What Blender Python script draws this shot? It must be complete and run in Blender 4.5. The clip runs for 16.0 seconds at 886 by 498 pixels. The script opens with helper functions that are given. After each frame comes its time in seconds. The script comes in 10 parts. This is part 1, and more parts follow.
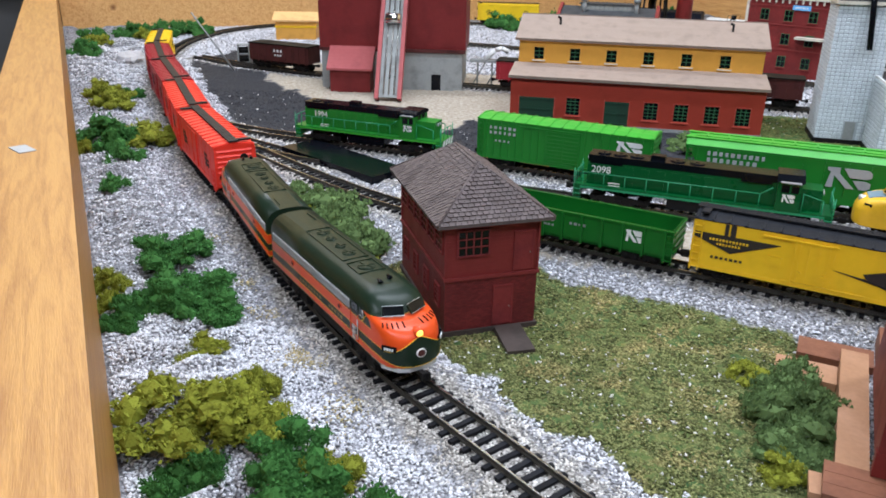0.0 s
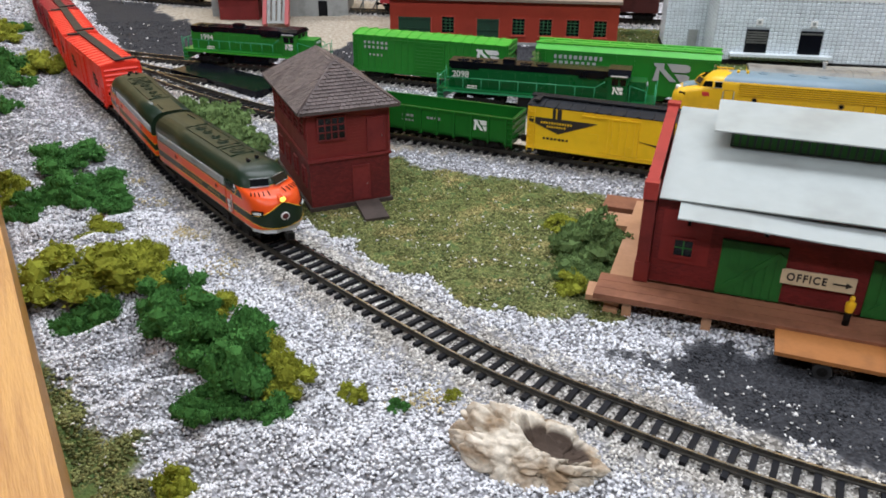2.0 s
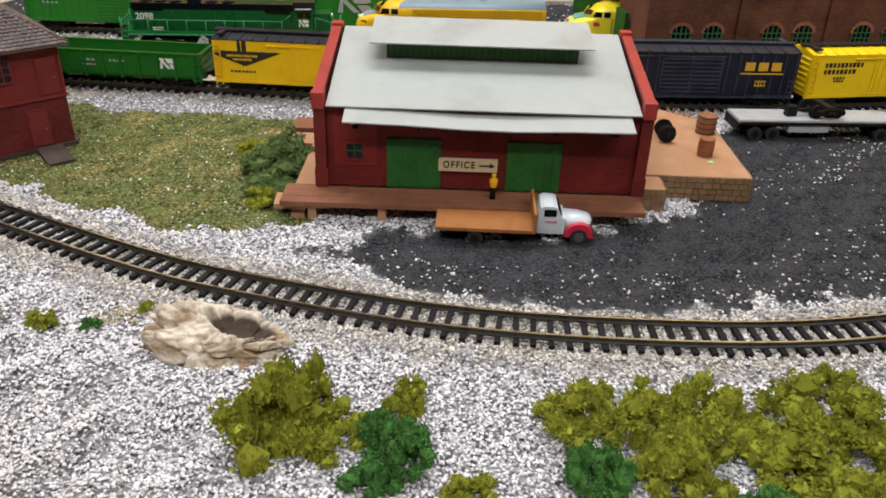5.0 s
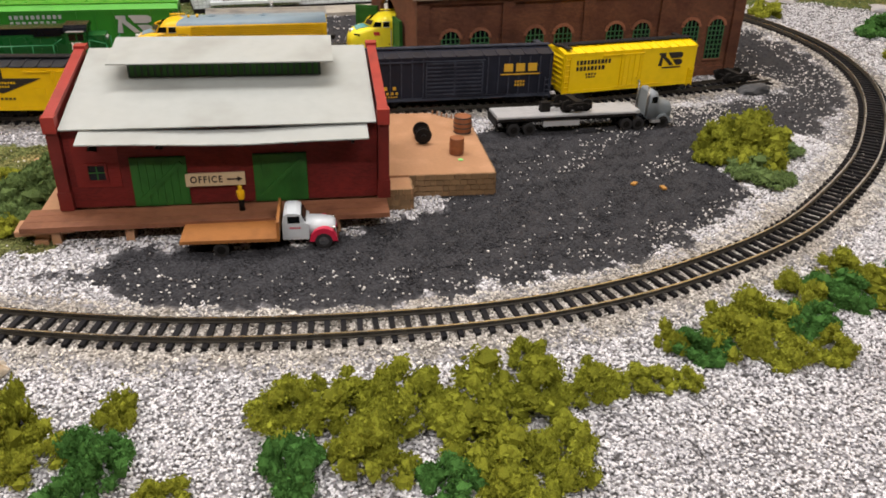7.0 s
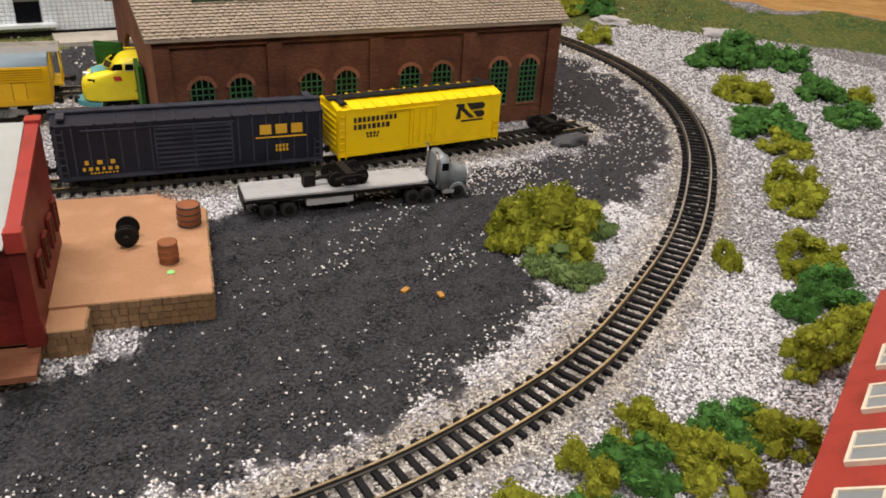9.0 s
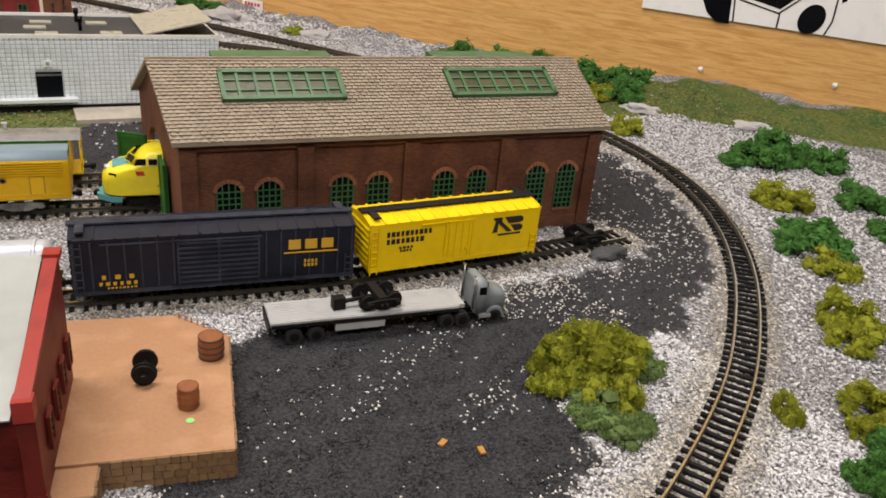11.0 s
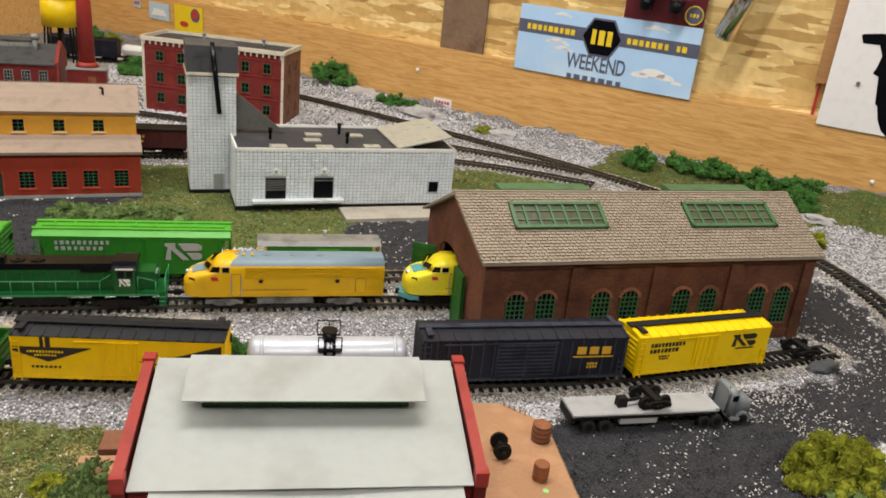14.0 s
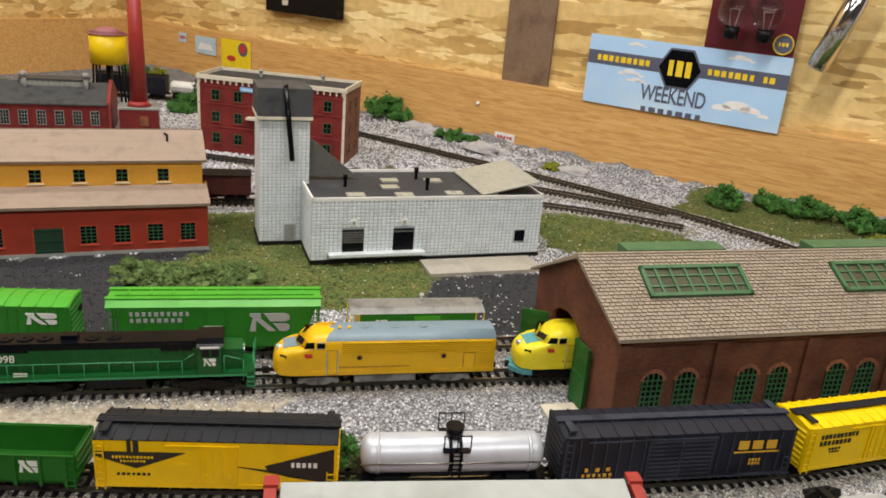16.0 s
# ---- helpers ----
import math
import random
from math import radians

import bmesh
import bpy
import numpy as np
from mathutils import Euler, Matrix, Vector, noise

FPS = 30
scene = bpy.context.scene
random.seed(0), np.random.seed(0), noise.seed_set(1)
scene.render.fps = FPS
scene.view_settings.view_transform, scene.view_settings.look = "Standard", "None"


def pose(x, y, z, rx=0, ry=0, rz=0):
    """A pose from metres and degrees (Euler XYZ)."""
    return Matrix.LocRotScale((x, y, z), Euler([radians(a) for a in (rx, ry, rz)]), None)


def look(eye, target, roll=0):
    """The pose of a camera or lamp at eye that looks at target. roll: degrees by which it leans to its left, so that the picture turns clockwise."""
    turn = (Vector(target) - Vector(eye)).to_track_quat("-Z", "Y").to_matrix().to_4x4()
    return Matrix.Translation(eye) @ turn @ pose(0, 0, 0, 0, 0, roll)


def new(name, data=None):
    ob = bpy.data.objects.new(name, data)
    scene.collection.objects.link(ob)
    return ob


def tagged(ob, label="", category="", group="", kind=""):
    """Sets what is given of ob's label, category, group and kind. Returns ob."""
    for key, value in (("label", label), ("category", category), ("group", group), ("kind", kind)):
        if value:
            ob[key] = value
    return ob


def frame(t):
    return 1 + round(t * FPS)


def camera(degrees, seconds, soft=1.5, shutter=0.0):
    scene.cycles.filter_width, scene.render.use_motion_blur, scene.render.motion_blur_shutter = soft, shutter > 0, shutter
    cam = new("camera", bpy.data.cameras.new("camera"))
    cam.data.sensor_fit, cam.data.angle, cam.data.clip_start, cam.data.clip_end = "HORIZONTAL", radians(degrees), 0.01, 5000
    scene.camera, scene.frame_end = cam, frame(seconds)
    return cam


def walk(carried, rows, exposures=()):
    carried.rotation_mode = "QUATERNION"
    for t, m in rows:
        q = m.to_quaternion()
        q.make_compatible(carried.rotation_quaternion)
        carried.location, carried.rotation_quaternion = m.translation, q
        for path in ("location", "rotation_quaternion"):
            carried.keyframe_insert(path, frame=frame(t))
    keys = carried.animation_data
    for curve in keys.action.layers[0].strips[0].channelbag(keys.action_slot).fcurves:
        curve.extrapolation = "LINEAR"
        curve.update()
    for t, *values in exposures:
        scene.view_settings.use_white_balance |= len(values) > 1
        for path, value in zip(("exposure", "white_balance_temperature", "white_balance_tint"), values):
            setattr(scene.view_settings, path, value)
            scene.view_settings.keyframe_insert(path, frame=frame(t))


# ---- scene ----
cam = camera(59.05, 16.0, soft=1.75)
PATH = [
    (0, (-0.0048, 0.0002, 0.2311), (-0.0259, 0.4618, 0.0401), 1.00),
    (0.5, (0.0040, -0.0219, 0.2307), (-0.0086, 0.4376, 0.0342), 0.93),
    (1, (0.0169, -0.0470, 0.2306), (0.0151, 0.4090, 0.0256), 0.85),
    (1.5, (0.0279, -0.0715, 0.2292), (0.0383, 0.3802, 0.0150), 0.61),
    (2, (0.0389, -0.0940, 0.2263), (0.0663, 0.3521, 0.0023), 0.36),
    (2.5, (0.0469, -0.1091, 0.2238), (0.0963, 0.3307, -0.0087), 0.32),
    (3, (0.0522, -0.1236, 0.2206), (0.1275, 0.3084, -0.0196), 0.41),
    (3.5, (0.0567, -0.1319, 0.2194), (0.1587, 0.2910, -0.0272), 0.52),
    (3.7, (0.0602, -0.1338, 0.2197), (0.1720, 0.2856, -0.0285), 0.48),
    (5.8, (0.0752, -0.1689, 0.2190), (0.2794, 0.2189, -0.0215), 2.12),
    (6, (0.0816, -0.1767, 0.2216), (0.2915, 0.2092, -0.0171), 1.83),
    (6.5, (0.1019, -0.1945, 0.2277), (0.3280, 0.1826, -0.0104), 1.78),
    (7, (0.1276, -0.2003, 0.2287), (0.3708, 0.1653, -0.0105), 1.81),
    (7.5, (0.1564, -0.1913, 0.2287), (0.4169, 0.1608, -0.0126), 1.99),
    (8, (0.1888, -0.1647, 0.2328), (0.4649, 0.1736, -0.0107), 2.74),
    (8.5, (0.2468, -0.1451, 0.2335), (0.5388, 0.1797, -0.0099), 3.44),
    (8.7, (0.2700, -0.1399, 0.2343), (0.5671, 0.1818, -0.0069), 3.60),
    (10.8, (0.3112, -0.0753, 0.2658), (0.6203, 0.2533, 0.0501), 6.03),
    (11, (0.3015, -0.0735, 0.2679), (0.6094, 0.2589, 0.0563), 6.19),
    (11.5, (0.2809, -0.0755, 0.2762), (0.5838, 0.2657, 0.0716), 6.49),
    (12, (0.2595, -0.0737, 0.2913), (0.5562, 0.2761, 0.0923), 6.61),
    (12.5, (0.2280, -0.0754, 0.3084), (0.5165, 0.2837, 0.1139), 6.44),
    (13, (0.1835, -0.0789, 0.3310), (0.4633, 0.2887, 0.1396), 6.25),
    (13.5, (0.1420, -0.0770, 0.3448), (0.4132, 0.2992, 0.1579), 6.15),
    (14, (0.1162, -0.0722, 0.3472), (0.3798, 0.3111, 0.1639), 6.08),
    (14.5, (0.0826, -0.0641, 0.3511), (0.3398, 0.3252, 0.1713), 5.93),
    (15, (0.0562, -0.0586, 0.3495), (0.3091, 0.3346, 0.1721), 5.67),
    (15.5, (0.0579, -0.0388, 0.3544), (0.3095, 0.3565, 0.1800), 5.32),
    (16, (0.0972, 0.0489, 0.3458), (0.3495, 0.4452, 0.1748), 4.96),
]
walk(cam, [(t, look(eye, target, roll)) for t, eye, target, roll in PATH],
     [(0, 0.24, 5550, 10), (1.5, 0.16, 5800, 10), (2.5, 0.08, 6000, 10), (3.5, 0.08, 6150, 10), (6, 0.10, 6800, 13), (8.5, 0.08, 7050, 16), (11, 0.04, 7100, 13), (16, 0.0, 7000, 10)])

# ---- world and light ----
world = bpy.data.worlds.new("room_air")
scene.world = world
world.use_nodes = True
world.node_tree.nodes["Background"].inputs[0].default_value = (0.9, 0.95, 1.0, 1)
world.node_tree.nodes["Background"].inputs[1].default_value = 0.003
scene.view_settings.exposure = 0.0


def unseen_lamp(place, target, length, width, watts, colour=(1.0, 0.985, 0.97)):
    data = bpy.data.lights.new("unseen_room_light", "AREA")
    data.shape, data.size, data.size_y, data.energy, data.color = "RECTANGLE", length, width, watts, colour
    ob = new("unseen_room_light", data)
    ob.matrix_world = look(place, target)
    return ob


# general overhead light from assumed lamps out of view
unseen_lamp((0.35, 0.55, 1.45), (0.35, 0.55, 0), 1.2, 0.10, 21.5)
unseen_lamp((-0.5, 1.5, 1.45), (-0.5, 1.5, 0), 1.2, 0.10, 17)
# added front fills that brighten the near upright faces
unseen_lamp((0.70, -0.75, 1.35), (0.55, 0.2, 0), 1.2, 0.10, 11)
unseen_lamp((-0.60, -0.65, 1.35), (-0.2, 0.3, 0), 1.2, 0.10, 13)

# ---- materials ----
def mat(name, base, rough=0.5, metal=0.0, vary=0.15, scale=60.0, bump=0.0, bscale=300.0, second=None, amount=0.5, spec=0.5, island=0.0, objrand=0.0, stretch=None):
    m = bpy.data.materials.new(name)
    m.use_nodes = True
    nt = m.node_tree
    L = nt.links.new
    bsdf = nt.nodes["Principled BSDF"]
    bsdf.inputs["Roughness"].default_value, bsdf.inputs["Metallic"].default_value = rough, metal
    bsdf.inputs["Specular IOR Level"].default_value = spec
    tc = nt.nodes.new("ShaderNodeTexCoord")
    out = tc.outputs["Object"]
    if stretch:
        mp = nt.nodes.new("ShaderNodeMapping")
        mp.inputs["Scale"].default_value = stretch
        L(out, mp.inputs[0])
        out = mp.outputs[0]
    n1 = nt.nodes.new("ShaderNodeTexNoise")
    n1.inputs["Scale"].default_value, n1.inputs["Detail"].default_value = scale, 6
    L(out, n1.inputs["Vector"])
    n2 = nt.nodes.new("ShaderNodeTexNoise")
    n2.inputs["Scale"].default_value, n2.inputs["Detail"].default_value = scale * 7, 3
    L(out, n2.inputs["Vector"])
    mix = nt.nodes.new("ShaderNodeMix")
    mix.data_type = "RGBA"
    b2 = second or tuple(max(0, c * (1 - vary * 2)) for c in base)
    mix.inputs["A"].default_value, mix.inputs["B"].default_value = (*base, 1), (*b2, 1)
    ramp = nt.nodes.new("ShaderNodeMapRange")
    ramp.inputs["From Min"].default_value, ramp.inputs["From Max"].default_value = 0.65 - 0.3 * amount, 0.8 - 0.3 * amount + 0.05
    L(n1.outputs["Fac"], ramp.inputs["Value"])
    L(ramp.outputs[0], mix.inputs["Factor"])
    last = mix.outputs["Result"]
    for k, kind in ((vary, "fine"), (island, "Random Per Island"), (objrand, "Random")):
        if not k:
            continue
        if kind == "fine":
            src = n2.outputs["Fac"]
        elif kind == "Random":
            src = nt.nodes.new("ShaderNodeObjectInfo").outputs["Random"]
        else:
            src = nt.nodes.new("ShaderNodeNewGeometry").outputs["Random Per Island"]
        mr = nt.nodes.new("ShaderNodeMapRange")
        mr.inputs["To Min"].default_value, mr.inputs["To Max"].default_value = 1 - k, 1 + k
        L(src, mr.inputs["Value"])
        mu = nt.nodes.new("ShaderNodeMix")
        mu.data_type, mu.blend_type = "RGBA", "MULTIPLY"
        mu.inputs["Factor"].default_value = 1
        L(last, mu.inputs["A"])
        L(mr.outputs[0], mu.inputs["B"])
        last = mu.outputs["Result"]
    L(last, bsdf.inputs["Base Color"])
    rr = nt.nodes.new("ShaderNodeMapRange")
    rr.inputs["To Min"].default_value, rr.inputs["To Max"].default_value = max(0.05, rough - 0.1), min(1, rough + 0.1)
    L(n1.outputs["Fac"], rr.inputs["Value"])
    L(rr.outputs[0], bsdf.inputs["Roughness"])
    if bump:
        nb = nt.nodes.new("ShaderNodeTexNoise")
        nb.inputs["Scale"].default_value, nb.inputs["Detail"].default_value = bscale, 4
        L(out, nb.inputs["Vector"])
        bp = nt.nodes.new("ShaderNodeBump")
        bp.inputs["Strength"].default_value, bp.inputs["Distance"].default_value = bump, 0.001
        L(nb.outputs["Fac"], bp.inputs["Height"])
        L(bp.outputs[0], bsdf.inputs["Normal"])
    return m


def plastic(name, base, rough=0.42, vary=0.06, **k):
    return mat(name, base, rough, vary=vary, scale=45, bump=0.05, bscale=900, **k)


M = dict(
    gn_orange=plastic("gn_orange", (0.66, 0.070, 0.008), 0.32, spec=0.35), gn_green=plastic("gn_green", (0.011, 0.022, 0.012), 0.34, spec=0.22),
    gn_yellow=plastic("gn_yellow", (0.75, 0.45, 0.02)), silver=mat("silver", (0.55, 0.56, 0.57), 0.35, 0.6, 0.1),
    black=plastic("black", (0.0035, 0.0042, 0.0065), 0.20, spec=0.16), dark=mat("dark_frame", (0.010, 0.009, 0.0085), 0.6, vary=0.2, spec=0.15),
    dull_gold=plastic("dull_gold", (0.22, 0.17, 0.045)), roof_pane=mat("roof_pane", (0.085, 0.085, 0.055), 0.25, vary=0.2), chute_grey=mat("chute_grey", (0.10, 0.10, 0.092), 0.5, vary=0.2), steel=mat("steel", (0.35, 0.34, 0.32), 0.3, 0.9, 0.2), rail=mat("rail_metal", (0.045, 0.040, 0.032), 0.42, 0.2, 0.25, 200), rail_head=mat("rail_head", (0.62, 0.60, 0.55), 0.25, 1.0, 0.2, 200), truck_silver=mat("truck_silver", (0.23, 0.23, 0.22), 0.42, 0.3, 0.3),
    tie=mat("tie_plastic", (0.012, 0.012, 0.0145), 0.6, spec=0.12, vary=0.2, objrand=0.3),
    red_car=plastic("red_car", (0.66, 0.030, 0.012), 0.45), crimson_car=plastic("crimson_car", (0.30, 0.012, 0.022), 0.45),
    walk_black=mat("walk_black", (0.013, 0.0145, 0.0185), 0.5, bump=0.2, spec=0.2),
    car_yellow=plastic("car_yellow", (0.82, 0.56, 0.008), 0.36, spec=0.35), ce_yellow=plastic("ce_yellow", (0.80, 0.50, 0.008), 0.36, spec=0.35),
    bn_green=plastic("bn_green", (0.026, 0.190, 0.022), 0.36, spec=0.25), bn_bright=plastic("bn_bright", (0.060, 0.330, 0.030), 0.36, spec=0.25),
    bn_dark=plastic("bn_dark", (0.005, 0.078, 0.018), 0.30, spec=0.25), gond_green=plastic("gond_green", (0.014, 0.125, 0.014), 0.36, spec=0.25),
    mint=plastic("mint_rail", (0.02, 0.22, 0.09), 0.45),
    # lighter dusty blue: dust, with the highlights of ribs and trim painted in
    csx_blue=mat("csx_blue", (0.012, 0.014, 0.024), 0.5, spec=0.25, vary=0.25, scale=30, bump=0.1), csx_dust_highlight=mat("dusty_blue_highlight", (0.036, 0.042, 0.060), 0.55, spec=0.3, vary=0.4, scale=60, second=(0.016, 0.020, 0.031), amount=0.6), csx_gold=plastic("csx_gold", (0.62, 0.36, 0.03)),
    maroon=mat("maroon", (0.075, 0.020, 0.018), 0.6, spec=0.25, vary=0.2), white=plastic("white_paint", (0.75, 0.75, 0.73), 0.5),
    mil_orange=plastic("mil_orange", (0.72, 0.42, 0.012), 0.34, spec=0.35), mil_yellow=plastic("mil_yellow", (0.82, 0.69, 0.03), 0.34, spec=0.35),
    # darker yellow: painted shade between ribs; also used for door joints, porthole rims
    way_roof=mat("way_car_roof", (0.30, 0.31, 0.31), 0.4, 0.5, 0.2), pad_grey=mat("pad_concrete", (0.36, 0.33, 0.28), 0.75, vary=0.2, scale=25, second=(0.27, 0.25, 0.215), bump=0.2), mil_groove_shade=mat("yellow_groove_shade", (0.30, 0.165, 0.015), 0.6, vary=0.3), roof_grey_blue=plastic("roof_grey_blue", (0.16, 0.23, 0.28), 0.5), teal=plastic("teal", (0.08, 0.30, 0.34), 0.45),
    glass=plastic("window_dark", (0.004, 0.005, 0.006), 0.12, spec=0.25), chrome=mat("chrome", (0.75, 0.75, 0.74), 0.12, 1.0, 0.05),
    tank=mat("tank_silver", (0.50, 0.53, 0.59), 0.36, 0.25, 0.06),
    red_sign=plastic("red_sign", (0.5, 0.03, 0.03)), text_black=plastic("text_black", (0.02, 0.015, 0.012), 0.6),
    tower_red=mat("tower_red", (0.185, 0.028, 0.027), 0.55, spec=0.25, vary=0.18, scale=50, bump=0.25, bscale=700, second=(0.14, 0.022, 0.023)),
    slate=mat("slate_roof", (0.10, 0.078, 0.074), 0.6, spec=0.25, vary=0.2, island=0.18, objrand=0.18, bump=0.2),
    base_dark=mat("base_dark", (0.05, 0.036, 0.03), 0.7, vary=0.2),
    wh_red=mat("warehouse_red", (0.145, 0.019, 0.016), 0.5, spec=0.25, vary=0.15, bump=0.15), wh_trim=mat("warehouse_trim", (0.30, 0.034, 0.027), 0.45, spec=0.3, vary=0.12),
    tin=mat("tin_roof", (0.345, 0.37, 0.36), 0.5, vary=0.08, scale=18, second=(0.29, 0.305, 0.29), spec=0.3, bump=0.15, bscale=60), door_green=mat("door_green", (0.022, 0.115, 0.022), 0.5, spec=0.25, vary=0.15, bump=0.1),
    dock_brown=mat("dock_brown", (0.215, 0.090, 0.050), 0.6, vary=0.18, second=(0.155, 0.064, 0.036), bump=0.2, spec=0.25), tan=mat("tan_deck", (0.36, 0.19, 0.10), 0.55, vary=0.15, second=(0.42, 0.23, 0.13), bump=0.1),
    stone_tan=mat("stone_tan", (0.21, 0.125, 0.06), 0.7, vary=0.2, island=0.15, objrand=0.2, bump=0.3), rust=mat("rust", (0.23, 0.075, 0.025), 0.6, vary=0.3, second=(0.12, 0.04, 0.02)),
    eh_brick_light=mat("brick_worn", (0.27, 0.105, 0.055), 0.75, vary=0.3, scale=40, second=(0.14, 0.05, 0.03), bump=0.4, bscale=500, objrand=0.25),
    eh_roof=mat("shingle_tan", (0.285, 0.235, 0.180), 0.7, vary=0.08, objrand=0.06, island=0.10, second=(0.255, 0.205, 0.155), bump=0.2), frame_green=mat("frame_green", (0.048, 0.130, 0.055), 0.5, vary=0.15),
    muntin=mat("muntin_green", (0.03, 0.12, 0.045), 0.5),
    yb_red=mat("shed_red", (0.40, 0.060, 0.035), 0.5, vary=0.1, bump=0.1), yb_yellow=mat("shed_yellow", (0.70, 0.36, 0.055), 0.5, vary=0.08), yb_roof=mat("shed_roof", (0.31, 0.235, 0.185), 0.7, vary=0.08, objrand=0.03, bump=0.2),
    dark_green=mat("dark_green", (0.010, 0.040, 0.020), 0.5), block=mat("glazed_block", (0.64, 0.69, 0.72), 0.4, vary=0.08, island=0.05, objrand=0.06),
    mortar=mat("mortar_grey", (0.40, 0.44, 0.47), 0.6), roof_black=mat("roof_tar", (0.040, 0.042, 0.048), 0.7, spec=0.25, vary=0.3, scale=20, second=(0.070, 0.073, 0.080), bump=0.3),
    conc=mat("concrete_grey", (0.27, 0.28, 0.27), 0.75, vary=0.15, bump=0.2), sign_cream=mat("sign_cream", (0.56, 0.45, 0.29), 0.5, vary=0.1), cream=mat("cream_trim", (0.62, 0.57, 0.47), 0.5, vary=0.1),
    rb_red=mat("hotel_red", (0.25, 0.030, 0.026), 0.55, vary=0.15, bump=0.2), rb_side=mat("hotel_side", (0.18, 0.07, 0.04), 0.7, vary=0.25), chim=mat("stack_red", (0.33, 0.030, 0.025), 0.45, vary=0.12),
    fac_roof=mat("factory_roof", (0.062, 0.065, 0.070), 0.6, spec=0.25, vary=0.2), hut_roof=mat("hut_roof", (0.72, 0.44, 0.17), 0.6, vary=0.1), straw=mat("straw_flock", (0.46, 0.38, 0.20), 0.9, spec=0.1, vary=0.3, island=0.4, second=(0.30, 0.26, 0.10)), tank_yellow=plastic("tank_yellow", (0.80, 0.55, 0.005), 0.4), pink=plastic("pink_roof", (0.38, 0.14, 0.16), 0.5),
    sky_blue=plastic("sign_blue", (0.16, 0.42, 0.75)), skylight=mat("skylight_pane", (0.34, 0.345, 0.31), 0.3, vary=0.1),
    truck_grey=plastic("truck_grey", (0.20, 0.23, 0.25), 0.4), bed_grey=mat("bed_grey", (0.38, 0.39, 0.40), 0.45, vary=0.08), truck_white=plastic("truck_white", (0.55, 0.60, 0.64), 0.3), truck_red=plastic("truck_red", (0.55, 0.02, 0.06), 0.3),
    bed_tan=mat("bed_tan", (0.33, 0.13, 0.035), 0.5, vary=0.15), tyre=mat("tyre", (0.015, 0.015, 0.016), 0.75), lamp_on=None,
    rock=mat("rock", (0.58, 0.52, 0.43), 0.85, vary=0.4, scale=80, second=(0.26, 0.185, 0.115), amount=0.7, bump=1.0, bscale=260, spec=0.2),
    gravel=mat("gravel_stone", (0.70, 0.70, 0.735), 0.8, spec=0.2, vary=0.15, island=0.28, scale=25, second=(0.57, 0.57, 0.61), amount=0.4), ballast=mat("ballast_stone", (0.60, 0.575, 0.54), 0.85, spec=0.15, vary=0.2, island=0.45, scale=22, second=(0.38, 0.345, 0.30), amount=0.5),
    speck=mat("white_speck", (0.70, 0.68, 0.66), 0.7, vary=0.2, island=0.25), cinder=mat("cinder_grain", (0.052, 0.053, 0.060), 0.85, spec=0.15, vary=0.3, island=0.5),
    turf=mat("turf_flock", (0.165, 0.178, 0.066), 0.9, spec=0.1, vary=0.3, island=0.6, scale=30, second=(0.33, 0.275, 0.115), amount=0.5),
    olive=mat("foam_olive", (0.215, 0.235, 0.028), 0.95, spec=0.05, vary=0.3, island=0.35, scale=45, second=(0.135, 0.135, 0.015)), green=mat("foam_green", (0.056, 0.150, 0.036), 0.95, spec=0.05, vary=0.3, island=0.35, scale=45, second=(0.032, 0.088, 0.022)),
    lichen=mat("lichen", (0.10, 0.150, 0.055), 0.95, spec=0.05, vary=0.3, island=0.35, scale=30, second=(0.10, 0.15, 0.04)), earth=mat("plaster_grey", (0.42, 0.41, 0.42), 0.85, vary=0.25, scale=20, second=(0.26, 0.25, 0.26), bump=0.6, bscale=80),
    card_blue=mat("card_blue", (0.40, 0.62, 0.90), 0.5, vary=0.05, scale=6, second=(0.55, 0.72, 0.88)), card_slate=plastic("card_slate", (0.09, 0.10, 0.16), 0.5), card_yellow=plastic("card_yellow", (0.80, 0.58, 0.03), 0.5),
    paper=mat("paper_white", (0.78, 0.78, 0.80), 0.6, vary=0.03), brown_iron=mat("rusted_strap", (0.20, 0.13, 0.085), 0.6, vary=0.3, scale=20, second=(0.13, 0.08, 0.05), bump=0.4), blister_red=plastic("blister_red", (0.10, 0.012, 0.02), 0.35),
    poster_yellow=plastic("poster_yellow", (0.80, 0.60, 0.02)), poster_blue=plastic("poster_blue", (0.45, 0.60, 0.70)), green_dot=plastic("green_dot", (0.25, 0.65, 0.20)),
)


# dark brown mixed in over the rock's hollow
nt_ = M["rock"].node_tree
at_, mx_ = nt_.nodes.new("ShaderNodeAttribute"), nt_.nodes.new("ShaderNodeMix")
at_.attribute_name, mx_.data_type = "hollow_tone", "RGBA"
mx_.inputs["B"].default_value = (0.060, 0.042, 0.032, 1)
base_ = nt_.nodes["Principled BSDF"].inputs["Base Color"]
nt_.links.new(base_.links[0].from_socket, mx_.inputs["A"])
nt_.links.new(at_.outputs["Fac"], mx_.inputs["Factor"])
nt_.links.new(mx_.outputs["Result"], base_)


def glow(name, colour, power):
    m = bpy.data.materials.new(name)
    m.use_nodes = True
    b = m.node_tree.nodes["Principled BSDF"]
    b.inputs["Base Color"].default_value = (*colour, 1)
    b.inputs["Emission Color"].default_value, b.inputs["Emission Strength"].default_value = (*colour, 1), power
    return m


M["lamp_on"] = glow("headlight_lit", (1.0, 0.62, 0.08), 1.6)


